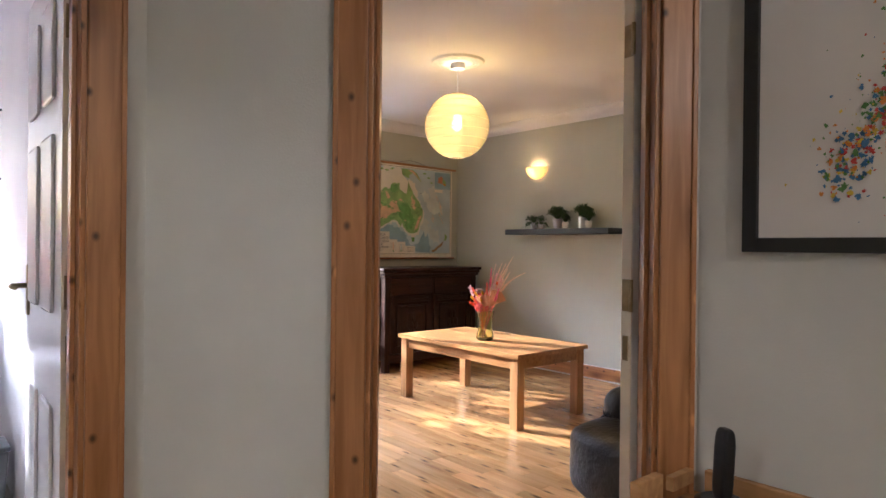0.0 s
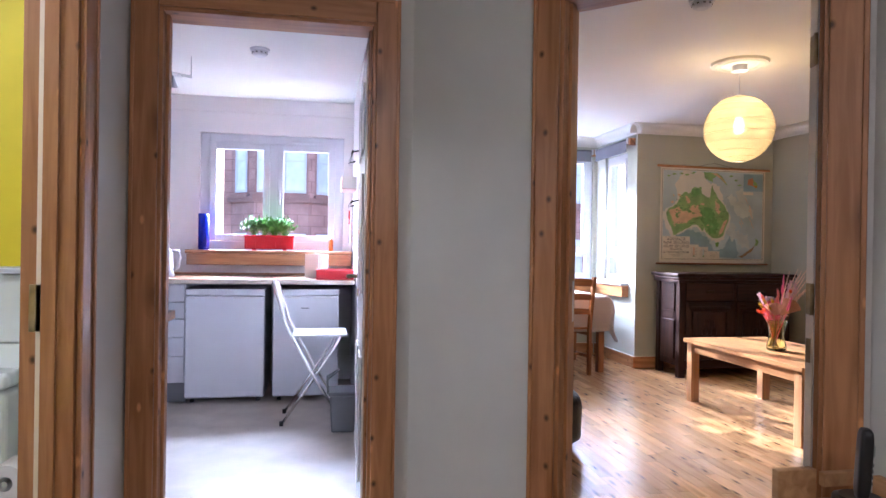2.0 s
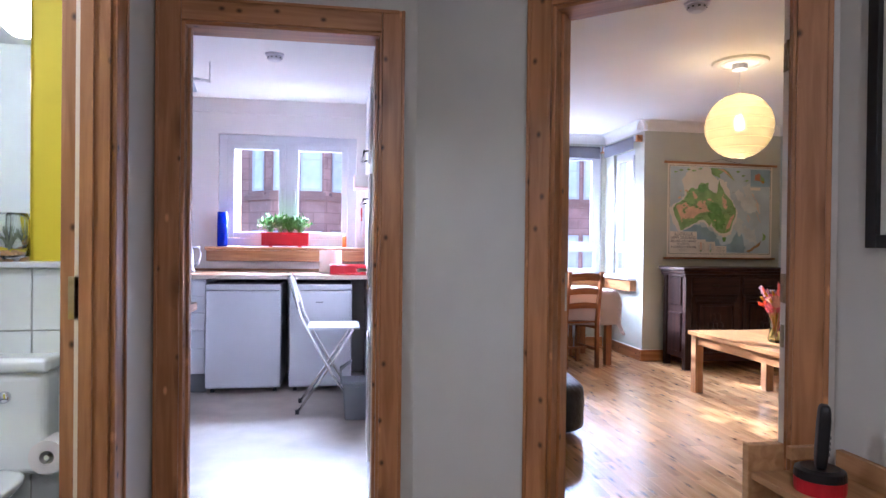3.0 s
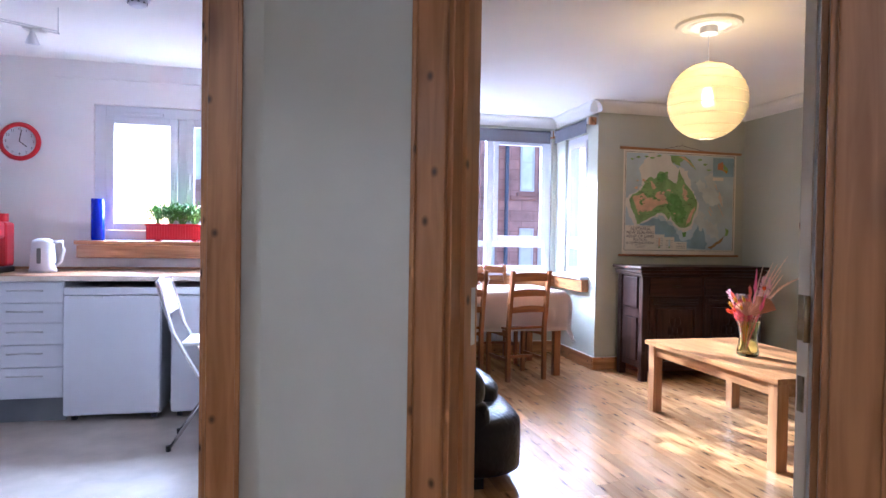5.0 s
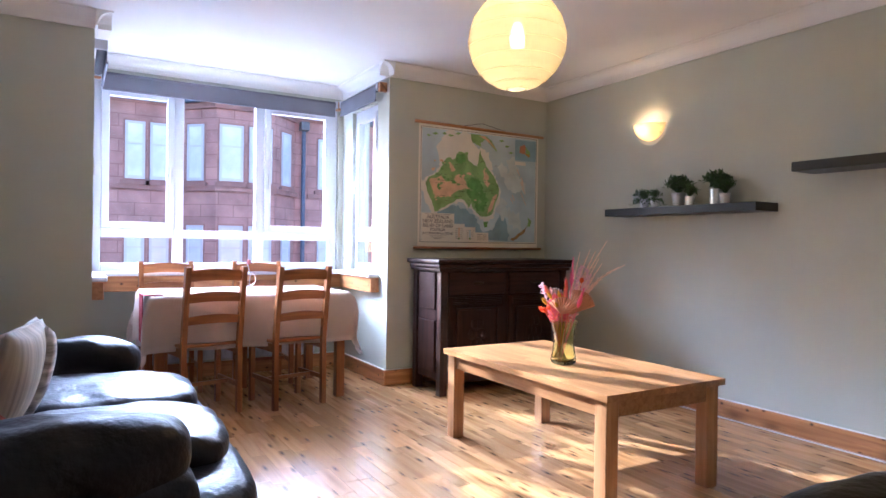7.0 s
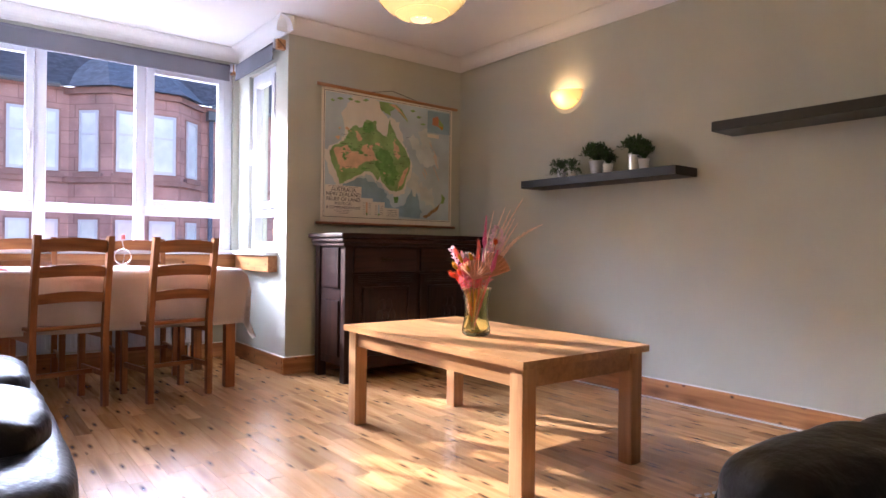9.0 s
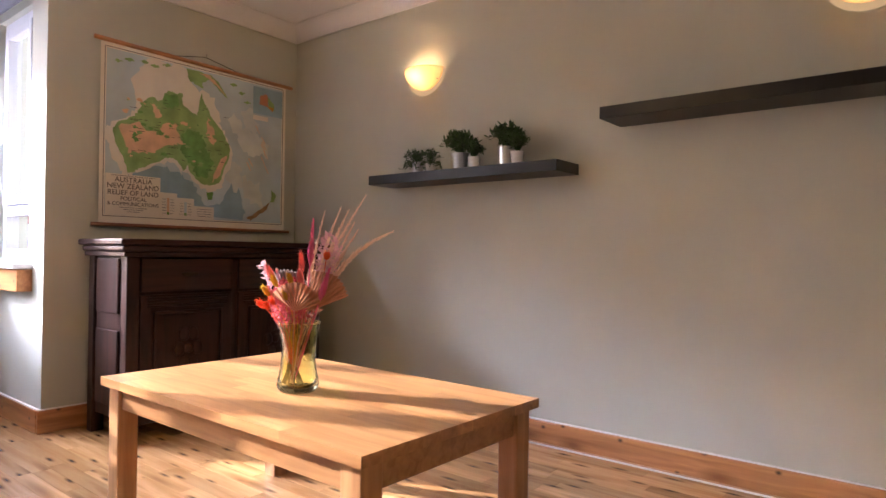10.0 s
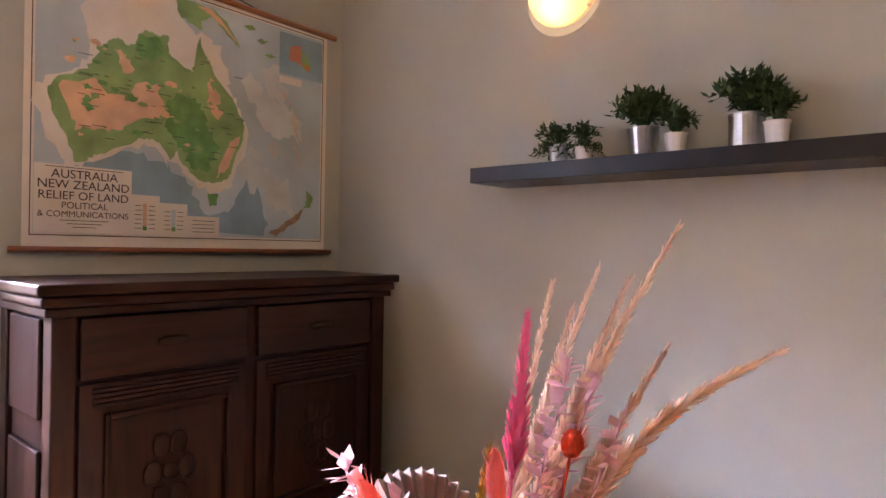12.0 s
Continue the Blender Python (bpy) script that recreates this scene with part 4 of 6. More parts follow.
M_SHALLOW = mat("map_shallow_print", (0.76, 0.73, 0.64), 0.7, var=0.10, scale=5)
M_RIDGE = mat("map_ridge_print", (0.60, 0.65, 0.62), 0.7, var=0.15, scale=7)
M_DEEP = mat("map_deep_print", (0.29, 0.43, 0.50), 0.7, var=0.22, scale=5)
flat("shelf_sea_print", [(0.56 + (x - 0.56) * 1.08, 0.62 + (z - 0.62) * 1.10) for x, z in coast(AUS, 3, 3, 0.014)], 3, M_SHALLOW)
flat("shelf_sea_print", coast([(0.20, 0.66), (0.17, 0.80), (0.26, 0.935), (0.48, 0.935), (0.56, 0.83), (0.68, 0.80), (0.72, 0.66), (0.58, 0.62), (0.30, 0.62)], 33, 5, 0.016), 2, M_SHALLOW)
flat("deep_sea_print", coast([(0.16, 0.30), (0.34, 0.345), (0.46, 0.32), (0.55, 0.25), (0.62, 0.14), (0.72, 0.15), (0.80, 0.30), (0.86, 0.24), (0.90, 0.12), (0.88, 0.062), (0.30, 0.062), (0.10, 0.22)], 31, 5, 0.012), 2, M_DEEP)
for k in range(14):
    rng = random.Random(200 + k)
    cx, cz, rx = rng.uniform(0.80, 1.10), rng.uniform(0.22, 0.72), rng.uniform(0.03, 0.08)
    flat("ridge_print", [(cx + rx * rng.uniform(0.5, 1.2) * math.cos(a) - 0.35 * rx * math.sin(a), cz + 1.3 * rx * rng.uniform(0.5, 1.2) * math.sin(a)) for a in [j * math.pi / 8 for j in range(16)]], 2.3 + 0.06 * k, M_RIDGE)
flat("mainland_print", coast(AUS, 1, 4, 0.006), 4, M_LAND, "green printed land mass")
flat("desert_print", coast([(0.11, 0.53), (0.23, 0.58), (0.26, 0.53), (0.34, 0.52), (0.35, 0.58), (0.43, 0.60), (0.46, 0.50), (0.42, 0.47), (0.26, 0.41), (0.16, 0.39)], 41, 6, 0.012), 5, M_DESERT, "tan printed desert")
flat("desert_print", coast([(0.28, 0.69), (0.32, 0.68), (0.35, 0.63), (0.31, 0.61)], 42, 5, 0.010), 5, M_DESERT)
flat("desert_print", coast([(0.63, 0.68), (0.67, 0.61), (0.69, 0.54), (0.66, 0.50), (0.62, 0.57)], 43, 5, 0.008), 5, M_DESERT)
flat("desert_print", coast([(0.765, 0.46), (0.72, 0.33), (0.66, 0.28), (0.69, 0.36), (0.72, 0.43)], 44, 5, 0.006), 5, M_DESERT)
M_LAND2 = mat("map_lowland_print", (0.15, 0.33, 0.09), 0.7, var=0.3, scale=14)
flat("lowland_print", coast([(0.47, 0.55), (0.52, 0.58), (0.60, 0.56), (0.62, 0.48), (0.68, 0.40), (0.63, 0.30), (0.56, 0.31), (0.53, 0.38), (0.46, 0.44)], 45, 6, 0.012), 4.6, M_LAND2)
flat("lowland_print", coast([(0.35, 0.70), (0.37, 0.76), (0.44, 0.76), (0.45, 0.71), (0.40, 0.68)], 46, 5, 0.008), 4.6, M_LAND2)
for k in range(60):
    rng = random.Random(300 + k)
    cx, cz, r = rng.uniform(0.14, 0.72), rng.uniform(0.38, 0.70), rng.uniform(0.006, 0.02)
    flat("relief_print", [(cx + r * rng.uniform(0.4, 1.5) * math.cos(a), cz + r * rng.uniform(0.3, 1.0) * math.sin(a)) for a in [j * math.pi / 5 for j in range(10)]], 5.3 + 0.011 * k, (M_DESERT, M_LAND, M_LAND2)[k % 3] if cx < 0.7 - abs(cz - 0.5) else M_LAND)
flat("island_print", coast([(0.63, 0.22), (0.675, 0.22), (0.67, 0.18), (0.64, 0.17)], 4, 4, 0.004), 4, M_LAND2)
flat("island_print", coast([(0.49, 0.935), (0.51, 0.87), (0.56, 0.85), (0.60, 0.84), (0.59, 0.87), (0.64, 0.90), (0.70, 0.85), (0.76, 0.81), (0.71, 0.88), (0.65, 0.93)], 7, 4, 0.007), 4, M_LAND)
flat("island_print", coast([(0.57, 0.925), (0.63, 0.905), (0.70, 0.86), (0.75, 0.82), (0.70, 0.875), (0.64, 0.925)], 17, 4, 0.004), 5, M_DESERT)
flat("island_print", coast([(0.91, 0.08), (0.96, 0.105), (1.03, 0.15), (1.08, 0.185), (1.06, 0.14), (0.99, 0.095), (0.94, 0.06)], 8, 4, 0.005), 4, mat("map_upland_print", (0.34, 0.22, 0.11), 0.7, var=0.3, scale=20))
flat("island_print", coast([(1.08, 0.185), (1.12, 0.20), (1.13, 0.24), (1.09, 0.27), (1.10, 0.23)], 9, 4, 0.004), 4, M_LAND)
for k, (x, z) in enumerate(((0.10, 0.88), (0.16, 0.90), (0.24, 0.91), (0.30, 0.90), (0.37, 0.92), (0.80, 0.90), (0.86, 0.86), (0.90, 0.81))):
    flat("island_print", coast([(x - 0.025, z), (x, z + 0.014), (x + 0.03, z + 0.004), (x, z - 0.008)], 50 + k, 3, 0.005), 4, M_LAND)
for k in range(9):
    rng = random.Random(30 + k)
    x, z = rng.uniform(0.9, 1.1), rng.uniform(0.4, 0.68)
    flat("reef_print", [(x, z), (x + 0.03, z - 0.05), (x + 0.034, z - 0.048), (x + 0.005, z + 0.002)], 4, M_DESERT)
flat("inset_print", rect(0.945, 0.755, 1.17, 0.93), 4.5, M_DEEP)
flat("inset_land_print", coast([(0.99, 0.82), (1.00, 0.88), (1.05, 0.89), (1.06, 0.81)], 20, 3, 0.005), 5.5, mat("inset_print_red", (0.58, 0.24, 0.13), 0.7))
flat("inset_land_print", coast([(1.06, 0.82), (1.055, 0.88), (1.10, 0.84), (1.11, 0.79)], 21, 3, 0.005), 5.6, M_LAND)
flat("inset_land_print", coast([(1.05, 0.815), (1.10, 0.815), (1.09, 0.785)], 22, 3, 0.003), 5.7, mat("inset_print_orange", (0.62, 0.28, 0.05), 0.7))
flat("inset_caption", rect(0.945, 0.715, 1.06, 0.745), 4.5, M_PAPER)
flat("title_box", rect(0.045, 0.055, 0.345, 0.275), 5, M_PAPER)
flat("legend_box", rect(0.345, 0.055, 0.445, 0.195), 5, M_PAPER)
flat("legend_box", rect(0.445, 0.055, 0.55, 0.172), 5, M_PAPER)
flat("legend_box", rect(0.55, 0.055, 0.68, 0.130), 5, M_PAPER)


def words(text, x, z, size, root, mt=M_INK, m=None, y=-0.0085):
    cu = bpy.data.curves.new("lettering", "FONT")
    cu.body, cu.size, cu.align_x = text, size, "CENTER"
    cu.extrude = 0.0003
    tmp = bpy.data.objects.new("lettering", cu)
    me = bpy.data.meshes.new_from_object(tmp)
    bpy.data.objects.remove(tmp)
    me.materials.append(mt)
    ob = new("lettering", me)
    ob.parent = root
    ob.matrix_basis = (m or Matrix()) @ pose(x, y, z, 90, 0, 0)
    return ob


for text, z, sz in (("AUSTRALIA", 0.232, 0.040), ("NEW ZEALAND", 0.198, 0.040), ("RELIEF OF LAND", 0.163, 0.038), ("POLITICAL", 0.134, 0.030), ("& COMMUNICATIONS", 0.106, 0.028)):
    words(text, 0.195, z, sz, MP)
flat("caption_bar", rect(0.075, 0.266, 0.315, 0.268), 6, M_INK)
for k in range(3):
    flat("caption_bar", rect(0.12 + 0.02 * k, 0.094 - k * 0.011, 0.27 - 0.02 * k, 0.096 - k * 0.011), 6, M_INK)
for x, mt, n in ((0.385, M_DESERT, 6), (0.490, M_SEA, 5)):
    for k in range(n):
        flat("legend_swatch", rect(x, 0.070 + k * 0.016, x + 0.014, 0.085 + k * 0.016), 6, M_LAND2 if k == 0 else mt)
        flat("legend_bar", rect(x - 0.028, 0.076 + k * 0.016, x - 0.006, 0.078 + k * 0.016), 6, M_INK)
        flat("legend_bar", rect(x + 0.020, 0.076 + k * 0.016, x + 0.044, 0.078 + k * 0.016), 6, M_INK)
for k in range(4):
    flat("legend_bar", rect(0.57, 0.070 + k * 0.014, 0.66, 0.072 + k * 0.014), 6, M_INK)
for k in range(46):
    rng = random.Random(60 + k)
    x, z = rng.uniform(0.12, 0.76), rng.uniform(0.34, 0.74)
    flat("place_name", rect(x, z, x + rng.uniform(0.015, 0.045), z + 0.002), 6.2, M_INK)
part("top_rod", tube([(-0.02, -0.004, MH), (MW + 0.03, -0.004, MH - 0.012)], 0.012, 10), M_SKIRTX, MP, "varnished wooden top rod", smooth=True)
part("bottom_rod", tube([(-0.02, -0.004, 0.0), (MW + 0.02, -0.004, 0.0)], 0.010, 10), M_CHAIRX, MP, "dark wooden bottom rod", smooth=True)
part("cord", tube([(0.42, -0.004, MH + 0.005), (0.61, 0.0, MH + 0.045), (0.85, -0.004, MH)], 0.002, 6), M_INK, MP)
part("hook", tube([(0.61, 0.018, MH + 0.045), (0.61, -0.012, MH + 0.045), (0.61, -0.014, MH + 0.062)], 0.004, 6), M_CHROME, MP)

# ---- shelves, wall lamps, pots ----
for y0, y1, z in ((4.11, 5.305, 1.305), (2.70, 3.905, 1.508)):
    sh = thing("floating_shelf", "black-brown floating wall shelf" + (" holding small potted plants" if z < 1.4 else ", empty"), "shelf", pose(5.245, y0, z), group="floating shelves")
    part("board", box(0.004, 0.004, 0.0, 0.219, y1 - y0 - 0.004, 0.052, 0.0015), M_SHELF, sh)
    part("edge_band", box(0.0, 0.0, 0.0005, 0.0038, y1 - y0, 0.0515, 0.001), M_SHELF, sh)
    for yy in (0.0, y1 - y0 - 0.0038):
        part("end_cap", box(0.004, yy, 0.0005, 0.2185, yy + 0.0038, 0.0515, 0.001), M_SHELF, sh)


# weak emission stands for the bulb's light caught in the back plate
M_RIM = mat("glass_plate_added_glow", (0.6, 0.55, 0.42), 0.2, var=0, emit=(1.0, 0.75, 0.42), power=0.07)


def wall_lamp(y, z):
    root = thing("wall_lamp", "lit half-bowl frosted glass wall lamp", "wall lamp", pose(5.464, y, z), group="wall lamps")

    def half(rad, dep, name, mt, zo, th):
        bm = bmesh.new()
        n, k = 20, 9
        g = []
        for i in range(n + 1):
            a = math.pi * i / n
            g.append([])
            for j in range(k + 1):
                b = math.pi / 2 * j / k
                # from the wall edge to the belly
                r = rad * math.cos(b)
                g[-1].append(bm.verts.new((-dep * math.sin(b) - 0.004, -r * math.cos(a), zo - r * math.sin(a) * 0.88)))
        for i in range(n):
            for j in range(k):
                bm.faces.new((g[i][j], g[i + 1][j], g[i + 1][j + 1], g[i][j + 1]))
        bmesh.ops.remove_doubles(bm, verts=bm.verts, dist=0.0005)
        bmesh.ops.solidify(bm, geom=bm.faces[:], thickness=th)
        return part(name, bm, mt, root, smooth=True)
    half(0.128, 0.10, "bowl", M_BOWL, 0.0, 0.003)
    bm = bmesh.new()
    lo = [bm.verts.new((-0.003, -0.148 * math.cos(a), -0.145 * math.sin(a))) for a in [math.pi * i / 24 for i in range(25)]]
    bm.faces.new(lo)
    bmesh.ops.solidify(bm, geom=bm.faces[:], thickness=0.005)
    part("glass_rim", bm, M_RIM, root, "clear glass back plate with an added faint glow").visible_shadow = False
    for yy in (-0.10, 0.10):
        part("clip", tube([(-0.002, yy, -0.065), (-0.03, yy, -0.065)], 0.006, 8), M_CHROME, root)
    return root


wall_lamp(5.075, 1.968)
wall_lamp(2.97, 1.968)


def foliage(n, spread, height, leaf, seed, droop=0.0, tall=0.5):
    """Many small leaves along thin sprigs that rise from a point."""
    rng = random.Random(seed)
    bm = bmesh.new()
    for s in range(n):
        a = rng.uniform(0, 2 * math.pi)
        lean = rng.random() ** 0.6
        top = Vector((spread * lean * math.cos(a), spread * lean * math.sin(a), height * (1 - 0.45 * lean ** 2) * rng.uniform(0.65, 1.05)))
        if droop and rng.random() < 0.35:
            top.z = -droop * rng.uniform(0.2, 1)
            top.x *= 1.25
            top.y *= 1.25
        mid = top * 0.5 + Vector((0, 0, height * 0.22))
        pts = [Vector((0, 0, 0)), mid * 0.6, mid, (mid + top) / 2 + Vector((0, 0, 0.01)), top]
        tube(pts, 0.0014, 3, bm, 0.0007)
        for i in range(9):
            f = 0.3 + 0.7 * i / 8
            k = min(3, int(f * 4))
            p = pts[k].lerp(pts[k + 1], f * 4 - k) if k < 4 else pts[4]
            d = Vector((rng.gauss(0, 1), rng.gauss(0, 1), rng.gauss(0.4, 0.7))).normalized()
            side = d.cross(Vector((0.3, 0.2, 1))).normalized() * leaf * 0.18
            L = leaf * rng.uniform(0.7, 1.25)
            v = [bm.verts.new(q) for q in (p, p + d * L * 0.5 + side, p + d * L, p + d * L * 0.5 - side)]
            bm.faces.new(v)
    return bm


def potted(name, label, y, x, r0, r1, h, mt, n, spread, ht, leaf, seed, droop=0.0):
    root = thing(name, label, "potted plant", pose(x, y, 1.3575), group="plants on the shelf")
    part("pot", lathe([(0, 0.0), (r0, 0.0), (r1, h), (r1 * 1.04, h), (r1 * 1.04, h * 0.95), (r1 * 0.9, h * 0.94), (r1 * 0.85, h * 0.85), (0, h * 0.85)], 24), mt, root, smooth=False)
    fl = part("foliage", foliage(n, spread, ht, leaf, seed, droop), M_LEAF, root)
    fl.location = (0, 0, h * 0.85)
    return root


potted("potted_plant", "trailing fern in a small steel pot", 5.01, 5.33, 0.026, 0.032, 0.062, M_METAL, 46, 0.085, 0.075, 0.024, 1, 0.05)
potted("potted_plant", "small fern in a white ceramic pot", 4.925, 5.34, 0.022, 0.029, 0.050, M_POTW, 34, 0.065, 0.085, 0.022, 2, 0.03)
potted("potted_plant", "bushy green plant in a tapered steel pot", 4.735, 5.35, 0.034, 0.047, 0.090, M_METAL, 80, 0.098, 0.125, 0.032, 3)
potted("potted_plant", "small herb in a white ceramic pot", 4.63, 5.33, 0.025, 0.032, 0.060, M_POTW, 44, 0.058, 0.085, 0.024, 4)
potted("potted_plant", "bushy green plant in a straight steel pot", 4.45, 5.36, 0.044, 0.046, 0.098, M_METAL, 84, 0.098, 0.130, 0.032, 5)
potted("potted_plant", "small herb in a white ceramic pot", 4.368, 5.325, 0.025, 0.032, 0.064, M_POTW, 50, 0.066, 0.095, 0.026, 6)

# ---- paper globe lamp ----
G = thing("pendant_lamp", "lit round white rice-paper pendant lamp", "pendant lamp", pose(3.58, 4.19, 0))
RG = 0.222
prof = []
NB = 12
for i in range(NB * 4 + 1):
    a = -math.pi / 2 + 0.20 + (math.pi - 0.40) * i / (NB * 4)
    b = 1 - 0.012 * (0.5 - 0.5 * math.cos(2 * math.pi * i / 4))
    prof.append((RG * math.cos(a) * b, 2.005 + RG * math.sin(a) * b))
sg = part("shade", lathe(prof, 40), M_SHADE, G, "ribbed white paper globe", smooth=True)
M_RIB = mat("bamboo_rib", (0.42, 0.34, 0.20), 0.6)
for i in range(10):
    a = -math.pi / 2 + 0.20 + (math.pi - 0.40) * i / 9
    wob = 0.03 * math.sin(i * 2.1) if 0 < i < 9 else 0.0
    ring = []
    for k in range(33):
        t = k * math.pi / 16
        e = a + wob * math.sin(t + i * 1.7)
        ring.append((RG * math.cos(e) * 1.001 * math.cos(t), RG * math.cos(e) * 1.001 * math.sin(t), 2.005 + RG * math.sin(e) * 1.001))
    part("rib", tube(ring, 0.0017, 4), M_RIB, G)
for k in range(4):
    t = 0.5 + k * math.pi / 2
    part("frame_wire", tube([(0.075 * math.cos(t) * math.sin(q) ** 0.5, 0.075 * math.sin(t) * math.sin(q) ** 0.5, 2.005 - 0.205 * math.cos(q)) for q in [0.05 + i * (math.pi - 0.1) / 12 for i in range(13)]], 0.0022, 5), M_METAL, G)
part("bulb", lathe([(0.0, 1.965), (0.028, 1.985), (0.036, 2.02), (0.024, 2.06), (0.014, 2.085), (0, 2.085)], 16), M_BULB, G, "glowing light bulb", smooth=True).visible_shadow = False
part("cable", tube([(0, 0, 2.085), (0, 0, 2.39)], 0.003, 6), M_WHITE, G)
part("ceiling_cup", lathe([(0, 2.39), (0.045, 2.39), (0.05, 2.395), (0.05, 2.429), (0, 2.429)], 24), M_WHITE, G)
part("ceiling_rose", lathe([(0, 2.4295), (0.10, 2.4295), (0.12, 2.435), (0.15, 2.429), (0.175, 2.432), (0.185, 2.4465), (0, 2.4465)], 40), M_CEIL, G, "white plaster ceiling rose", smooth=False)


def smoke_alarm(x, y, z, label):
    root = thing("smoke_alarm", label, "smoke alarm", pose(x, y, z))
    part("base", lathe([(0, -0.012), (0.062, -0.012), (0.064, 0.0), (0, 0.0)], 28), M_WHITE, root)
    part("cover", lathe([(0, -0.046), (0.030, -0.046), (0.044, -0.038), (0.052, -0.020), (0.052, -0.0125), (0, -0.0125)], 28), M_WHITE, root)
    for k in range(10):
        a = k * math.pi / 5
        part("vent_slot", box(0.046, -0.006, -0.032, 0.050, 0.006, -0.024), M_GREY, root).matrix_basis = pose(0, 0, 0, 0, 0, math.degrees(a))


smoke_alarm(2.71, 3.28, CZ, "white smoke alarm on the living room ceiling")
smoke_alarm(0.43, 4.62, KZ, "white smoke alarm on the kitchen ceiling")

# ---- vase and dried flowers ----
VX, VY, VZ = 3.985, 4.305, 0.4925
V = thing("glass_vase", "flared green-tinted textured glass vase on the coffee table", "vase", pose(VX, VY, VZ))
vp = [(0.0, 0.004), (0.050, 0.0), (0.062, 0.010), (0.062, 0.03), (0.054, 0.07), (0.050, 0.11), (0.054, 0.16), (0.064, 0.205), (0.066, 0.215), (0.060, 0.214), (0.050, 0.16), (0.046, 0.11), (0.050, 0.07), (0.056, 0.03), (0.04, 0.014), (0.0, 0.014)]
vb = bmesh.new()
fine = []
for (r0, z0), (r1, z1) in zip(vp, vp[1:]):
    for k in range(4):
        fine.append((r0 + (r1 - r0) * k / 4, z0 + (z1 - z0) * k / 4))
lathe(fine + [vp[-1]], 48, vb, wave=lambda k, z: 1 + 0.050 * math.sin(k * 2 * math.pi / 48 * 12 + 150 * z) * math.sin(k * 2 * math.pi / 48 * 12 - 150 * z))
vg = part("body", vb, M_VASE, V, smooth=True)
vg.visible_shadow = True
B = thing("dried_flowers", "bouquet of dried pink, orange and cream flowers in the vase", "flowers", Matrix.Translation((VX - 0.012, VY + 0.014, VZ)) @ Matrix.Diagonal((1.05, 1.05, 1.05, 1)))


def petal_mat(name, c, var=0.2):
    m = mat(name, c, 0.8, var=var, scale=40)
    let_through(m, c, 0.5)
    return m


P_PINK, P_MAG, P_ORG = petal_mat("dried_pink", (0.80, 0.27, 0.22)), petal_mat("dried_magenta", (0.86, 0.22, 0.38)), petal_mat("dried_orange", (0.80, 0.16, 0.05))
P_CRM, P_YEL, P_PALE = petal_mat("dried_cream", (0.90, 0.70, 0.53)), petal_mat("dried_yellow", (0.62, 0.38, 0.03)), petal_mat("dried_pale_pink", (0.80, 0.56, 0.60))
P_TAN, P_STEM = petal_mat("dried_palm", (0.58, 0.33, 0.19), 0.12), petal_mat("dry_stem", (0.36, 0.27, 0.10))
# picture axes: rt runs to the viewer's right along the table, up is z
RT, AWAY = Vector((0.62, -0.78, 0)), Vector((0.78, 0.62, 0))


def curve_pts(base, tip, bend, n=9):
    b, t, k = Vector(base), Vector(tip), Vector(bend)
    return [b.lerp(t, i / n) + k * math.sin(math.pi * i / n) for i in range(n + 1)]


def spot(r, a, z):
    return RT * (r if r > 0 else r * 0.74) + AWAY * a + Vector((0, 0, z))


def plume(tip, bend, mt, r, start=0.35, seed=0, name="plume"):
    """A grass plume: a thin stem with short hairs all along its upper part."""
    rg = random.Random(seed)
    pts = curve_pts((rg.uniform(-0.02, 0.02), rg.uniform(-0.02, 0.02), 0.02), tip, bend, 14)
    bm = tube(pts, 0.0018, 5)
    for i in range(230):
        f = start + (1 - start) * rg.random()
        k = min(13, int(f * 14))
        p = pts[k].lerp(pts[k + 1], f * 14 - k)
        d = (pts[k + 1] - pts[k]).normalized()
        side = Vector((rg.gauss(0, 1), rg.gauss(0, 1), rg.gauss(0, 1))).cross(d).normalized()
        w = r * (1.05 - 0.75 * (f - start) / (1 - start))
        q = p + d * w * 2.6 + side * w
        e = side.cross(d) * w * 0.28
        bm.faces.new([bm.verts.new(v) for v in (p - e, p + e, q + e * 0.5, q - e * 0.5)])
    return part(name, bm, mt, B)


plume(spot(0.205, 0.05, 0.585), spot(-0.03, 0, 0.02), P_CRM, 0.011, 0.45, 1)
plume(spot(0.130, 0.04, 0.545), spot(-0.02, 0, 0.02), P_CRM, 0.010, 0.45, 2)
plume(spot(0.165, 0.08, 0.50), spot(-0.02, 0, 0.01), P_CRM, 0.010, 0.5, 3)
plume(spot(0.085, 0.02, 0.53), spot(-0.01, 0, 0.01), P_CRM, 0.009, 0.55, 4)
plume(spot(0.155, 0.03, 0.535), spot(-0.02, 0, 0.02), P_CRM, 0.011, 0.5, 11)
plume(spot(0.110, 0.06, 0.505), spot(-0.01, 0, 0.01), P_CRM, 0.010, 0.5, 12)
plume(spot(0.185, 0.02, 0.475), spot(-0.02, 0, 0.02), P_CRM, 0.011, 0.5, 13)
plume(spot(0.290, 0.03, 0.475), spot(-0.03, 0, 0.09), P_CRM, 0.012, 0.42, 5)
plume(spot(0.060, -0.02, 0.505), spot(0.01, 0, 0.0), P_MAG, 0.011, 0.72, 6)
plume(spot(0.115, -0.05, 0.36), spot(0.0, 0, 0.0), P_MAG, 0.012, 0.72, 7)
plume(spot(0.03, -0.03, 0.40), spot(0.0, 0, 0.0), P_YEL, 0.009, 0.6, 8)


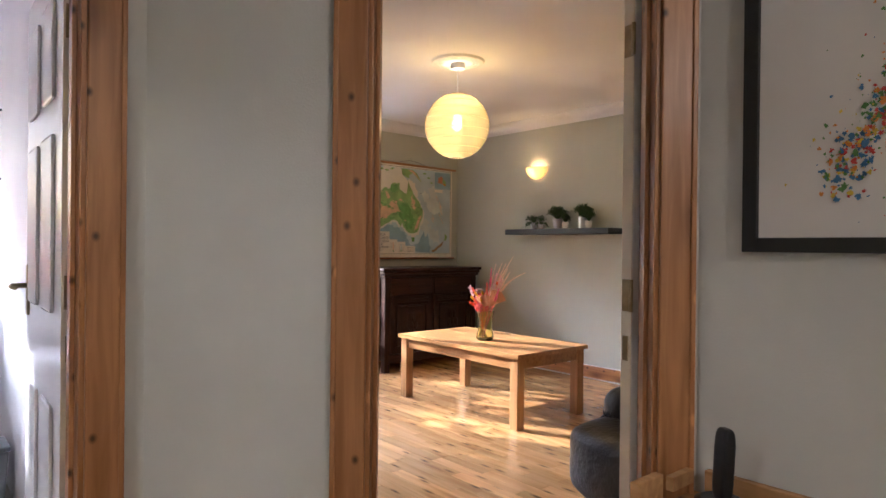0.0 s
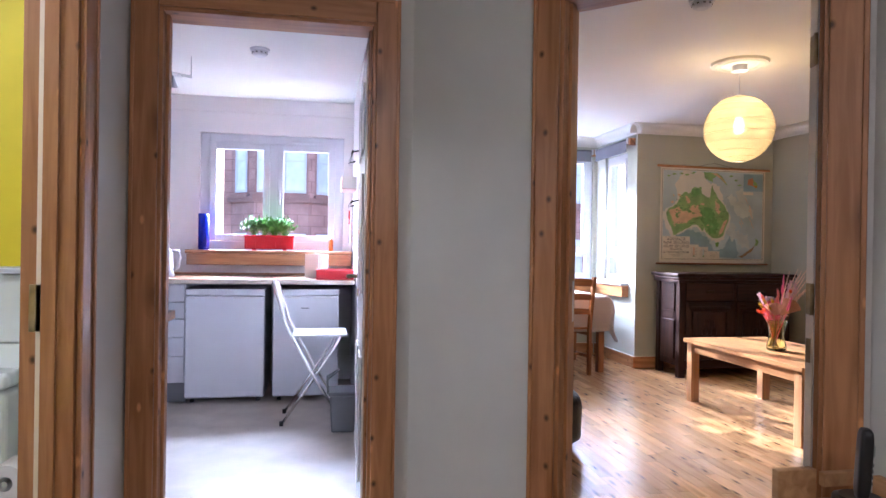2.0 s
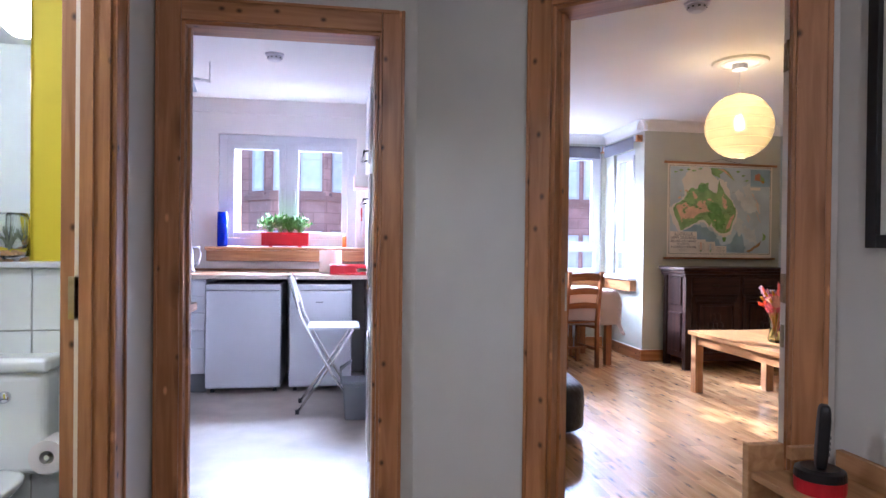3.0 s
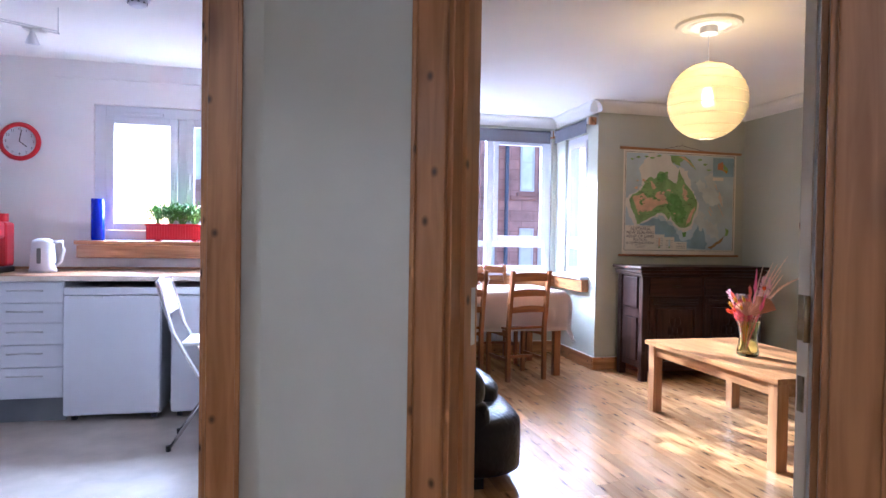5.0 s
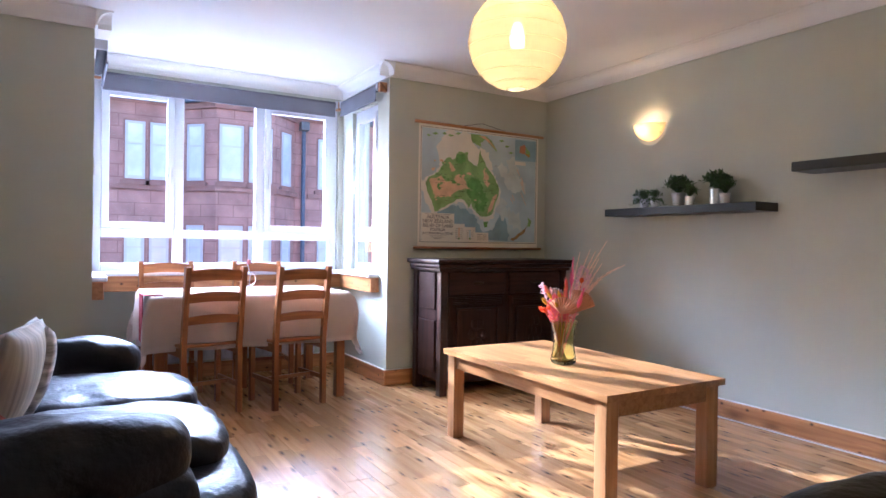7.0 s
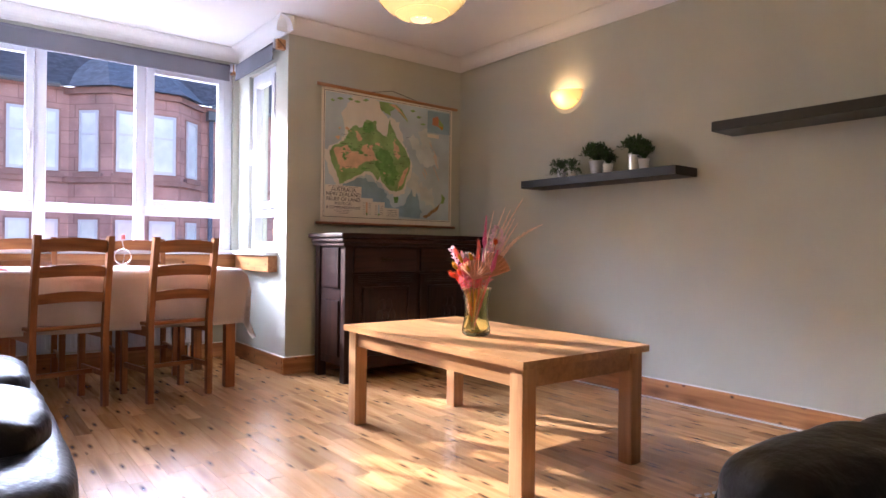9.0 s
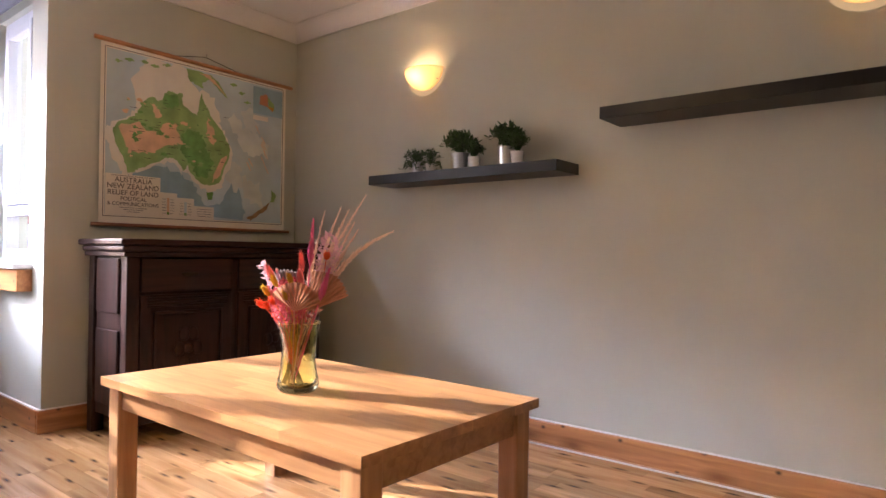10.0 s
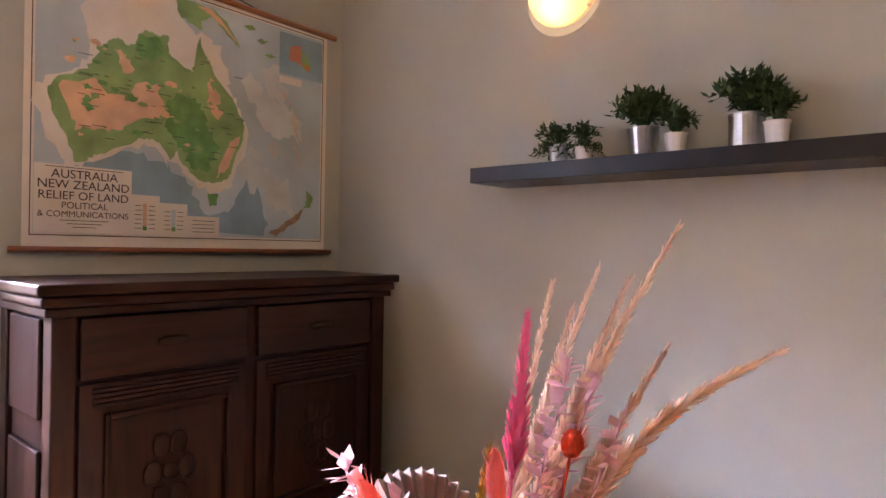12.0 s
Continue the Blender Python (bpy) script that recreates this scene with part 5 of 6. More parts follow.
def bunny(tip, mt, r, l, seed):
    pts = curve_pts((0, 0, 0.03), tip, spot(0.018, 0, 0.03), 6)
    bm = tube(pts, 0.0012, 4)
    d = (pts[-1] - pts[-2]).normalized()
    q = d.to_track_quat("Z", "Y").to_matrix().to_4x4()
    rg = random.Random(seed)
    bmesh.ops.create_icosphere(bm, subdivisions=2, radius=1, matrix=Matrix.Translation(pts[-1]) @ q @ Matrix.Diagonal((r * 0.8, r * 0.8, l * 0.9, 1)))
    for i in range(120):
        s = Vector((rg.gauss(0, 1), rg.gauss(0, 1), rg.gauss(0, 1))).normalized()
        a = pts[-1] + (q @ Vector((s.x * r * 0.7, s.y * r * 0.7, s.z * l * 0.85)))
        b = pts[-1] + (q @ Vector((s.x * r * 1.25, s.y * r * 1.25, s.z * l + 0.010)))
        e = Vector((0.0009, 0.0007, 0))
        bm.faces.new([bm.verts.new(v) for v in (a - e, a + e, b)])
    part("bunny_tail", bm, mt, B, smooth=False)


for i, (r, a, z, mt, rr, ll) in enumerate(((-0.085, -0.02, 0.345, P_PINK, 0.012, 0.032), (-0.075, -0.04, 0.285, P_PINK, 0.011, 0.024), (-0.055, -0.06, 0.325, P_YEL, 0.010, 0.022), (-0.090, -0.05, 0.295, P_YEL, 0.010, 0.020),
                                           (-0.105, -0.06, 0.258, P_ORG, 0.011, 0.018), (-0.080, -0.07, 0.255, P_ORG, 0.011, 0.016), (-0.055, -0.08, 0.268, P_ORG, 0.010, 0.013), (0.005, -0.06, 0.330, P_YEL, 0.010, 0.024),
                                           (-0.012, -0.07, 0.300, P_ORG, 0.011, 0.016), (0.035, -0.06, 0.335, P_PINK, 0.012, 0.034), (0.035, -0.05, 0.380, P_PINK, 0.010, 0.034), (-0.005, -0.08, 0.285, P_YEL, 0.009, 0.018), (0.10, -0.01, 0.40, P_ORG, 0.012, 0.014))):
    bunny(spot(r, a, z), mt, rr, ll, 40 + i)


def fan(center, tilt, size, mt, seed, spread=1.5):
    """A dried palm fan: folded ribs that spread from one point."""
    bm = bmesh.new()
    n = 22
    side, up = tilt
    nrm = side.cross(up).normalized()
    c0 = bm.verts.new(center)
    rim = []
    for i in range(n + 1):
        a = -spread / 2 + spread * i / n
        L = size * (1 - 0.16 * abs(a) / spread) * (1 + (0.03 if i % 2 else -0.02))
        rim.append(bm.verts.new(center + (side * math.sin(a) + up * math.cos(a)) * L + nrm * (0.005 if i % 2 else -0.005)))
    for i in range(n):
        bm.faces.new((c0, rim[i], rim[i + 1]))
    tube([Vector((0, 0, 0.03)), center * 0.6, center], 0.002, 5, bm)
    part("palm_fan", bm, mt, B)


fan(spot(0.020, -0.070, 0.240), (spot(0.95, 0.2, -0.2).normalized(), spot(0.2, -0.1, 0.95).normalized()), 0.085, P_TAN, 1, 2.2)
fan(spot(0.045, -0.025, 0.235), (spot(0.75, 0.3, -0.6).normalized(), spot(0.62, 0.1, 0.76).normalized()), 0.135, P_TAN, 2, 1.1)
fan(spot(-0.02, 0.03, 0.25), (spot(0.8, 0.2, -0.3).normalized(), spot(-0.05, 0.2, 0.95).normalized()), 0.105, mat("grey_palm", (0.30, 0.25, 0.23), 0.8, var=0.1), 3, 1.3)


def sprig(tip, bend, mt, seed, n=60, leaf=0.018, start=0.45):
    rg = random.Random(seed)
    pts = curve_pts((0, 0, 0.03), tip, bend, 8)
    bm = tube(pts, 0.0013, 4)
    for i in range(n):
        f = start + (1 - start) * i / n
        k = min(7, int(f * 8))
        p = pts[k].lerp(pts[k + 1], f * 8 - k)
        d = Vector((rg.gauss(0, 1), rg.gauss(0, 1), rg.gauss(0.5, 0.6))).normalized()
        s = d.cross(Vector((0.2, 0.4, 1))).normalized() * leaf * 0.32
        bm.faces.new([bm.verts.new(v) for v in (p, p + d * leaf * 0.5 + s, p + d * leaf, p + d * leaf * 0.5 - s)])
    part("leafy_sprig", bm, mt, B)


sprig(spot(-0.130, 0.01, 0.375), spot(-0.01, 0, 0.05), P_PALE, 1, 34, 0.022, 0.6)
sprig(spot(-0.06, -0.01, 0.355), spot(-0.01, 0, 0.02), P_PALE, 2, 40, 0.018)
sprig(spot(0.10, 0.0, 0.47), spot(0, 0, 0.01), P_PALE, 3, 90, 0.020)
sprig(spot(0.125, 0.02, 0.45), spot(0, 0, 0.0), P_PALE, 4, 80, 0.020)
sprig(spot(0.14, -0.01, 0.42), spot(0, 0, 0.0), P_PALE, 5, 70, 0.018)
cl = bmesh.new()
rg = random.Random(5)
for i in range(1500):
    d = Vector((rg.gauss(0, 1), rg.gauss(0, 1), rg.gauss(0, 1))).normalized() * rg.random() ** 0.4
    p = spot(-0.012 + d.x * 0.072, -0.01 + d.y * 0.055, 0.262 + d.z * 0.075)
    q = Vector((rg.gauss(0, 1), rg.gauss(0, 1), rg.gauss(0, 1))).normalized()
    s = q.cross(Vector((1, 0.3, 0.2))).normalized() * 0.0035
    cl.faces.new([cl.verts.new(v) for v in (p, p + q * 0.008 + s, p + q * 0.014, p + q * 0.008 - s)])
part("filler_blossom", cl, petal_mat("dried_rose", (0.60, 0.13, 0.13), 0.35), B, "mass of tiny pink blossom")["kind"] = "stuff"
for i in range(18):
    a = i * 2.4
    part("stem", tube([(0.032 * math.cos(a), 0.032 * math.sin(a), 0.018), (0.01 * math.cos(a + 2), 0.01 * math.sin(a + 2), 0.11), (0.04 * math.cos(a + 3), 0.04 * math.sin(a + 3), 0.23)], 0.0019, 5), P_STEM, B)

# ---- kitchen ----
WT = thing("worktop", "long wooden worktop with a pale edge under the kitchen window", "worktop", pose(0, 0, 0))
part("board", box(-1.49, 5.28, 0.882, 1.095, 6.045, 0.918, 0.004), M_COUNTER, WT)
part("upstand", box(-1.49, 6.02, 0.9185, 1.095, 6.046, 0.936, 0.002), M_COUNTER, WT)
part("edge_strip", box(-1.49, 5.275, 0.884, 1.095, 5.2795, 0.914), mat("pale_edge", (0.62, 0.55, 0.46), 0.4), WT)


def fridge(x0, x1, label, badge):
    f = thing("fridge", label, "fridge", pose(x0, 5.27, 0), group="under-counter fridges")
    w = x1 - x0
    part("body", box(0, 0.045, 0.03, w, 0.58, 0.845, 0.006), M_WHITE, f)
    d = part("door", box(0.0, 0.0, 0.045, w, 0.042, 0.795, 0.010, 3), M_WHITE, f)
    part("control_strip", box(0.0, 0.004, 0.80, w, 0.044, 0.845, 0.006), M_WHITE, f)
    for a, b in ((0.03, w * 0.40), (w * 0.60, w - 0.03)):
        part("grip", box(a, -0.006, 0.775, b, -0.0005, 0.792, 0.002), M_METAL, d)
    if badge:
        part("badge", box(w * 0.42, -0.002, 0.70, w * 0.54, -0.0004, 0.708), M_GREY, d)
    for x in (0.03, w - 0.06):
        part("foot", box(x, 0.06, 0, x + 0.03, 0.09, 0.03), M_BLACK, f)


fridge(-0.135, 0.425, "white under-counter fridge beside the drawers", False)
fridge(0.49, 0.975, "white under-counter fridge behind the folding chair", True)
D = thing("drawer_unit", "white five-drawer kitchen unit with steel handles", "drawer unit", pose(-0.56, 5.30, 0))
part("body", box(0, 0.02, 0.15, 0.42, 0.56, 0.88), M_WHITE, D)
part("plinth", box(0, 0.05, 0, 0.42, 0.07, 0.149), M_GREY, D)
for k, (z0, z1) in enumerate(((0.155, 0.345), (0.35, 0.485), (0.49, 0.62), (0.625, 0.745), (0.75, 0.875))):
    q = part("drawer", box(0.003, 0.0, z0, 0.417, 0.019, z1, 0.003), M_WHITE, D)
    part("bar_handle", tube([(0.11, -0.022, z1 - 0.05), (0.31, -0.022, z1 - 0.05)], 0.005, 8), M_METAL, q, smooth=True)
DARKGAP = solid("base_unit", box(-1.49, 5.32, 0, -0.565, 6.0, 0.881), M_WHITE, "plain white kitchen base unit under the worktop", "cabinet", kind="")
LC = thing("low_cabinet", "white cabinet with a wooden top beside the kitchen door", "cabinet", pose(-0.40, 2.91, 0))
part("body", box(0, 0.0, 0.0, 0.46, 0.28, 0.86), M_WHITE, LC)
part("top", box(-0.02, -0.005, 0.861, 0.645, 0.30, 0.897, 0.004), M_COUNTER, LC)
pb = bmesh.new()
bm_box(pb, 0, 0, 0, 0.12, 0.26, 0.52, 0.02)
for v in pb.verts:
    v.co += Vector((0.012 * noise.noise(v.co * 9), 0.012 * noise.noise(v.co * 7 + Vector((3, 1, 2))), 0))
solid("paper_bag", pb, mat("crumpled_paper", (0.58, 0.50, 0.42), 0.9, var=0.15, bump=0.5, bscale=18), "crumpled beige paper bag standing on the floor", "bag", kind="", m=pose(0.066, 3.04, 0))
bt = thing("spray_bottle", "red and white cleaning bottle on the kitchen floor", "bottle", pose(0.17, 2.965, 0))
part("body", lathe([(0, 0), (0.032, 0), (0.032, 0.17), (0.014, 0.20), (0.014, 0.23), (0, 0.23)], 18), M_RED, bt, smooth=True)
part("cap", lathe([(0, 0.231), (0.018, 0.231), (0.018, 0.27), (0, 0.27)], 16), M_WHITE, bt)

CK = thing("wall_clock", "round wall clock with a red rim", "clock", pose(-0.67, 6.048, 1.83))
part("face", lathe([(0, 0.0), (0.115, 0.0), (0.115, 0.012), (0, 0.012)], 40), mat("clock_face", (0.70, 0.72, 0.74), 0.5), CK).matrix_basis = pose(0, 0, 0, 90, 0, 0)
part("rim", lathe([(0.105, 0.0), (0.135, 0.0), (0.138, 0.012), (0.125, 0.028), (0.112, 0.03), (0.105, 0.014)], 40), M_RED, CK, smooth=True).matrix_basis = pose(0, 0, 0, 90, 0, 0)
for k in range(12):
    words(str(k + 1), 0.088 * math.sin((k + 1) * math.pi / 6), 0.088 * math.cos((k + 1) * math.pi / 6) - 0.008, 0.024, CK, y=-0.0135)
for ang, L in ((128, 0.06), (10, 0.085)):
    part("hand", box(-0.003, -0.018, 0, 0.003, -0.0165, L), M_INK, CK).matrix_basis = pose(0, 0, 0, 0, ang, 0)

KT = thing("kettle", "white plastic electric kettle on the worktop", "kettle", pose(-0.37, 5.62, 0.919))
part("body", lathe([(0, 0), (0.082, 0), (0.082, 0.02), (0.076, 0.03), (0.066, 0.19), (0.060, 0.21), (0.03, 0.225), (0, 0.226)], 28), M_WHITE, KT, smooth=True)
part("handle", tube([(0.062, 0, 0.20), (0.115, 0, 0.205), (0.125, 0, 0.15), (0.105, 0, 0.07), (0.076, 0, 0.05)], 0.011, 10), M_WHITE, KT, smooth=True)
part("gauge", box(-0.012, -0.078, 0.06, 0.012, -0.068, 0.16, 0.003), M_GREY, KT)
CM = thing("coffee_machine", "red and black coffee machine on the worktop", "coffee machine", pose(-0.72, 5.60, 0.919))
part("base", box(-0.06, -0.14, 0, 0.14, 0.14, 0.035, 0.008), M_BLACK, CM)
part("column", box(-0.06, 0.0, 0.036, 0.14, 0.14, 0.33, 0.02), M_RED, CM)
part("head", box(-0.06, -0.12, 0.22, 0.14, -0.001, 0.33, 0.02), M_RED, CM)
part("tank", box(-0.03, 0.01, 0.331, 0.05, 0.09, 0.42, 0.01), M_CLEAR, CM)
part("cap", lathe([(0, 0.331), (0.035, 0.331), (0.035, 0.385), (0, 0.385)], 16), M_RED, CM).location = (0.10, 0.05, 0)
part("lever", tube([(-0.03, -0.03, 0.331), (-0.03, -0.03, 0.46)], 0.011, 8), M_BLACK, CM)
part("jug", lathe([(0, 0.037), (0.05, 0.037), (0.05, 0.12), (0.035, 0.13), (0, 0.13)], 18), M_BLACK, CM).location = (0.04, -0.07, 0)
part("mug", lathe([(0, 0.0), (0.035, 0.0), (0.038, 0.075), (0.033, 0.075), (0.03, 0.01), (0, 0.01)], 18), mat("blue_mug", (0.05, 0.14, 0.42), 0.4), CM).location = (0.0, -0.21, 0.0)

pl = thing("window_planter", "red ribbed trough with bushy green herbs on the sill", "planter", pose(0.40, 5.955, 1.131))
part("trough", box(-0.20, -0.06, 0.012, 0.20, 0.06, 0.125, 0.006), M_RED, pl)
part("rim", box(-0.208, -0.068, 0.112, 0.208, 0.068, 0.128, 0.004), M_RED, pl)
for k in range(22):
    x = -0.19 + k * 0.0181
    part("rib", box(x, -0.067, 0.016, x + 0.008, -0.0605, 0.111), M_RED, pl)
for x in (-0.14, 0.11):
    part("foot", box(x, -0.04, 0, x + 0.03, 0.04, 0.0118), M_RED, pl)
for k in range(4):
    f = part("herb", foliage(60, 0.115, 0.185, 0.036, 70 + k), M_HERB, pl)
    f.location = (-0.13 + 0.085 * k, 0, 0.10)
bv = lathe([(0, 0), (0.042, 0), (0.045, 0.02), (0.045, 0.30), (0.041, 0.30), (0.040, 0.02), (0, 0.015)], 28)
solid("blue_vase", bv, M_BLUEGL, "tall cobalt blue glass vase on the kitchen sill", "vase", kind="", smooth=True, m=pose(-0.135, 5.955, 1.131))
ob = thing("soap_bottle", "small orange bottle on the kitchen sill", "bottle", pose(0.915, 5.955, 1.131))
part("body", lathe([(0, 0), (0.018, 0), (0.018, 0.09), (0.008, 0.105), (0, 0.105)], 14), mat("orange_plastic", (0.75, 0.16, 0.02), 0.4), ob, smooth=True)
part("cap", lathe([(0, 0.1055), (0.009, 0.1055), (0.009, 0.13), (0, 0.13)], 12), M_WHITE, ob)
kr = thing("paper_towel", "white kitchen roll on the worktop", "kitchen roll", pose(0.83, 5.62, 0.919))
part("roll", lathe([(0.02, 0), (0.062, 0), (0.062, 0.19), (0.02, 0.19), (0.02, 0)], 24), M_CLOTH, kr, smooth=False)
part("loose_sheet", box(-0.11, -0.066, 0.0, 0.0, -0.063, 0.19), M_CLOTH, kr).matrix_basis = pose(0, 0, 0, 0, 0, -14)
rb = thing("red_tray", "bright red plastic dish tray on the worktop", "tray", pose(0.80, 5.30, 0.919))
part("base", box(0, 0, 0, 0.285, 0.26, 0.01), M_RED, rb)
for a in ((0, 0, 0.285, 0.012), (0, 0.248, 0.285, 0.26), (0, 0.012, 0.012, 0.248), (0.273, 0.012, 0.285, 0.248)):
    part("side", box(a[0], a[1], 0.0105, a[2], a[3], 0.075, 0.003), M_RED, rb)
for z, y in ((1.86, 5.2), (1.50, 5.2)):
    r = thing("utensil_rail", "black hanging rail with hooks on the kitchen wall", "rail", pose(1.099, y, z))
    part("bar", tube([(-0.05, -0.25, 0), (-0.05, 0.45, 0)], 0.007, 8), M_BLACK, r, smooth=True)
    for yy in (-0.2, 0.4):
        part("arm", tube([(0, yy, 0.01), (-0.05, yy, 0)], 0.006, 8), M_BLACK, r)
    for yy in (-0.12, 0.0, 0.12, 0.24):
        part("hook", tube([(-0.05, yy, 0.006), (-0.06, yy, -0.02), (-0.05, yy, -0.05), (-0.035, yy, -0.04)], 0.003, 6), M_METAL, r)
rk = thing("pink_box", "pale pink caddy hanging on the kitchen wall", "caddy", pose(0.985, 5.35, 1.62))
part("front", box(0, 0, 0, 0.006, 0.30, 0.10, 0.002), mat("pale_pink", (0.70, 0.48, 0.46), 0.5), rk)
part("base", box(0.0065, 0, 0, 0.113, 0.30, 0.008), mat("pale_pink_base", (0.70, 0.48, 0.46), 0.5), rk)
for yy in (0.0, 0.294):
    part("end", box(0.0065, yy, 0.0085, 0.113, yy + 0.006, 0.10), M_POTW, rk)
ut = thing("hanging_scissors", "red-handled utensils hanging from the kitchen rail", "utensils", pose(1.045, 5.32, 1.20))
part("handle", tube([(0, 0, 0.25), (0, 0.03, 0.20), (0, 0, 0.15), (0, -0.03, 0.20), (0, 0, 0.25)], 0.006, 6), M_RED, ut)
part("blade", tube([(0, 0, 0.15), (0, 0.01, 0.0)], 0.006, 6), M_METAL, ut)
pn = solid("wall_paper_note", box(1.094, 3.75, 1.35, 1.0985, 4.05, 1.78, 0.001), M_WHITE, "white framed notice on the kitchen wall", "notice", kind="")

# folding chair
FC = thing("folding_chair", "folding chair with white seat and chrome tube legs", "chair", pose(0.60, 4.60, 0))
M_SEATW = mat("white_lacquer", (0.72, 0.72, 0.74), 0.3, var=0.03)
for y in (0.0, 0.36):
    part("long_leg", tube([(-0.06, y, 0.93), (0.02, y, 0.66), (0.20, y, 0.33), (0.40, y, 0.01)], 0.011, 10), M_CHROME, FC, smooth=True)
    part("short_leg", tube([(0.0, y + (0.02 if y == 0 else -0.02), 0.01), (0.20, y + (0.02 if y == 0 else -0.02), 0.30), (0.37, y + (0.02 if y == 0 else -0.02), 0.575)], 0.010, 10), M_CHROME, FC, smooth=True)
    part("rubber_foot", lathe([(0, 0), (0.014, 0), (0.014, 0.03), (0, 0.03)], 10), M_BLACK, FC).location = (0.40, y, 0)
    part("rubber_foot", lathe([(0, 0), (0.014, 0), (0.014, 0.03), (0, 0.03)], 10), M_BLACK, FC).location = (0.0, y + (0.02 if y == 0 else -0.02), 0)
part("seat", box(0.06, 0.015, 0.575, 0.42, 0.345, 0.595, 0.009, 3), M_SEATW, FC)
bk = part("backrest", box(-0.008, 0.0, 0.0, 0.008, 0.36, 0.20, 0.007, 3), M_SEATW, FC)
bk.matrix_basis = pose(-0.012, 0, 0.745, 0, -16, 0)
part("top_bar", tube([(-0.06, 0, 0.93), (-0.065, 0.18, 0.945), (-0.06, 0.36, 0.93)], 0.011, 10), M_CHROME, FC, smooth=True)
part("foot_bar", tube([(0.31, 0, 0.155), (0.31, 0.36, 0.155)], 0.008, 8), M_CHROME, FC, smooth=True)

BN = thing("waste_caddy", "small grey plastic bin with a raised handle", "bin", pose(0.99, 4.50, 0))
bb = box(-0.085, -0.10, 0, 0.085, 0.10, 0.235, 0.012)
for v in bb.verts:
    k = 0.84 + 0.16 * v.co.z / 0.235
    v.co.x *= k
    v.co.y *= k
part("bucket", bb, M_GREY, BN)
part("lid", box(-0.092, -0.108, 0.2355, 0.092, 0.108, 0.258, 0.008), M_GREY, BN)
part("handle", tube([(-0.093, -0.06, 0.24), (-0.10, -0.05, 0.33), (-0.03, 0.0, 0.38), (-0.10, 0.05, 0.33), (-0.093, 0.06, 0.24)], 0.008, 8), M_GREY, BN, smooth=True)

TL = thing("track_light", "wire track light with small spot heads on the kitchen ceiling", "ceiling light", pose(0, 0, 0))
for o in (0.0, 0.05):
    part("wire", tube([(-0.75, 4.38 + o, 2.30), (-0.04, 4.86 + o, 2.30)], 0.004, 6), M_METAL, TL)
for x, y in ((-0.14, 4.81), (-0.42, 4.62)):
    sp = part("spot_head", lathe([(0.008, 0.0), (0.014, -0.02), (0.036, -0.075), (0.034, -0.078), (0, -0.07)], 18), M_WHITE, TL, smooth=True)
    sp.matrix_basis = pose(x, y, 2.285, 18, 0, 20)
    part("clamp", box(x - 0.05, y - 0.006, 2.288, x + 0.05, y + 0.06, 2.298, 0.002), M_METAL, TL)
for x, y in ((-0.04, 4.885), (-0.75, 4.405)):
    part("end_post", tube([(x, y, 2.29), (x, y, KZ)], 0.003, 8), M_METAL, TL)
part("transformer", box(-0.60, 4.30, KZ - 0.11, -0.50, 4.40, KZ, 0.006), M_BLACK, TL)

# ---- bathroom ----
T = thing("toilet", "white ceramic toilet with a close-coupled cistern", "toilet", pose(-0.275, 2.648, 0))
part("cistern", box(-0.21, -0.19, 0.40, 0.21, -0.002, 0.735, 0.025, 4), M_CERAM, T, smooth=False)
part("lid", box(-0.225, -0.205, 0.736, 0.225, -0.001, 0.785, 0.02, 4), M_CERAM, T)
fb = lathe([(0, 0.0), (0.019, 0.0), (0.019, 0.010), (0.012, 0.014), (0, 0.014)], 18)
part("flush_button", fb, M_CHROME, T, smooth=True).matrix_basis = pose(0.09, -0.191, 0.66, 90, 0, 0)
part("bowl", cushion(-0.19, -0.66, 0.10, 0.19, -0.15, 0.40, 2.6, 14, wrinkle=0), M_CERAM, T, smooth=True)
part("seat", cushion(-0.195, -0.67, 0.395, 0.195, -0.19, 0.435, 4, 10, wrinkle=0), M_CERAM, T, smooth=True)
part("foot", cushion(-0.12, -0.50, 0.0, 0.12, -0.05, 0.30, 5, 10, wrinkle=0), M_CERAM, T, smooth=True)
solid("waste_pipe", tube([(-0.065, 2.60, 0.0), (-0.065, 2.60, 0.42)], 0.011, 10), M_BLACK, "dark pipe on the bathroom wall beside the toilet", "pipe", kind="")
tr = thing("toilet_roll", "white toilet roll on a wall holder", "toilet roll", pose(-0.045, 2.47, 0.47))
part("roll", lathe([(0.022, -0.05), (0.055, -0.05), (0.055, 0.05), (0.022, 0.05), (0.022, -0.05)], 24), M_CLOTH, tr).matrix_basis = pose(0, 0, 0, 90, 0, 0)
part("bracket", tube([(0, -0.05, 0), (0, 0.06, 0), (0.10, 0.06, 0)], 0.008, 8), M_CHROME, tr)
solid("bathroom_ledge", box(-1.2, 2.53, 1.075, 0.058, 2.649, 1.095, 0.003), M_WHITE, "white ledge above the bathroom tiles", "ledge")
TB = solid("tile_backing", box(-1.2, 2.56, 0, 0.058, 2.649, 1.074), M_GROUT, "grey grouted boxing behind the bathroom tiles", "tiling")
for i in range(6):
    for j in range(5):
        q = part("tile", box(-1.198 + i * 0.21, 2.553, 0.003 + j * 0.215, -1.198 + i * 0.21 + 0.206, 2.5595, 0.003 + j * 0.215 + 0.211, 0.002, 1), M_TILE, TB)
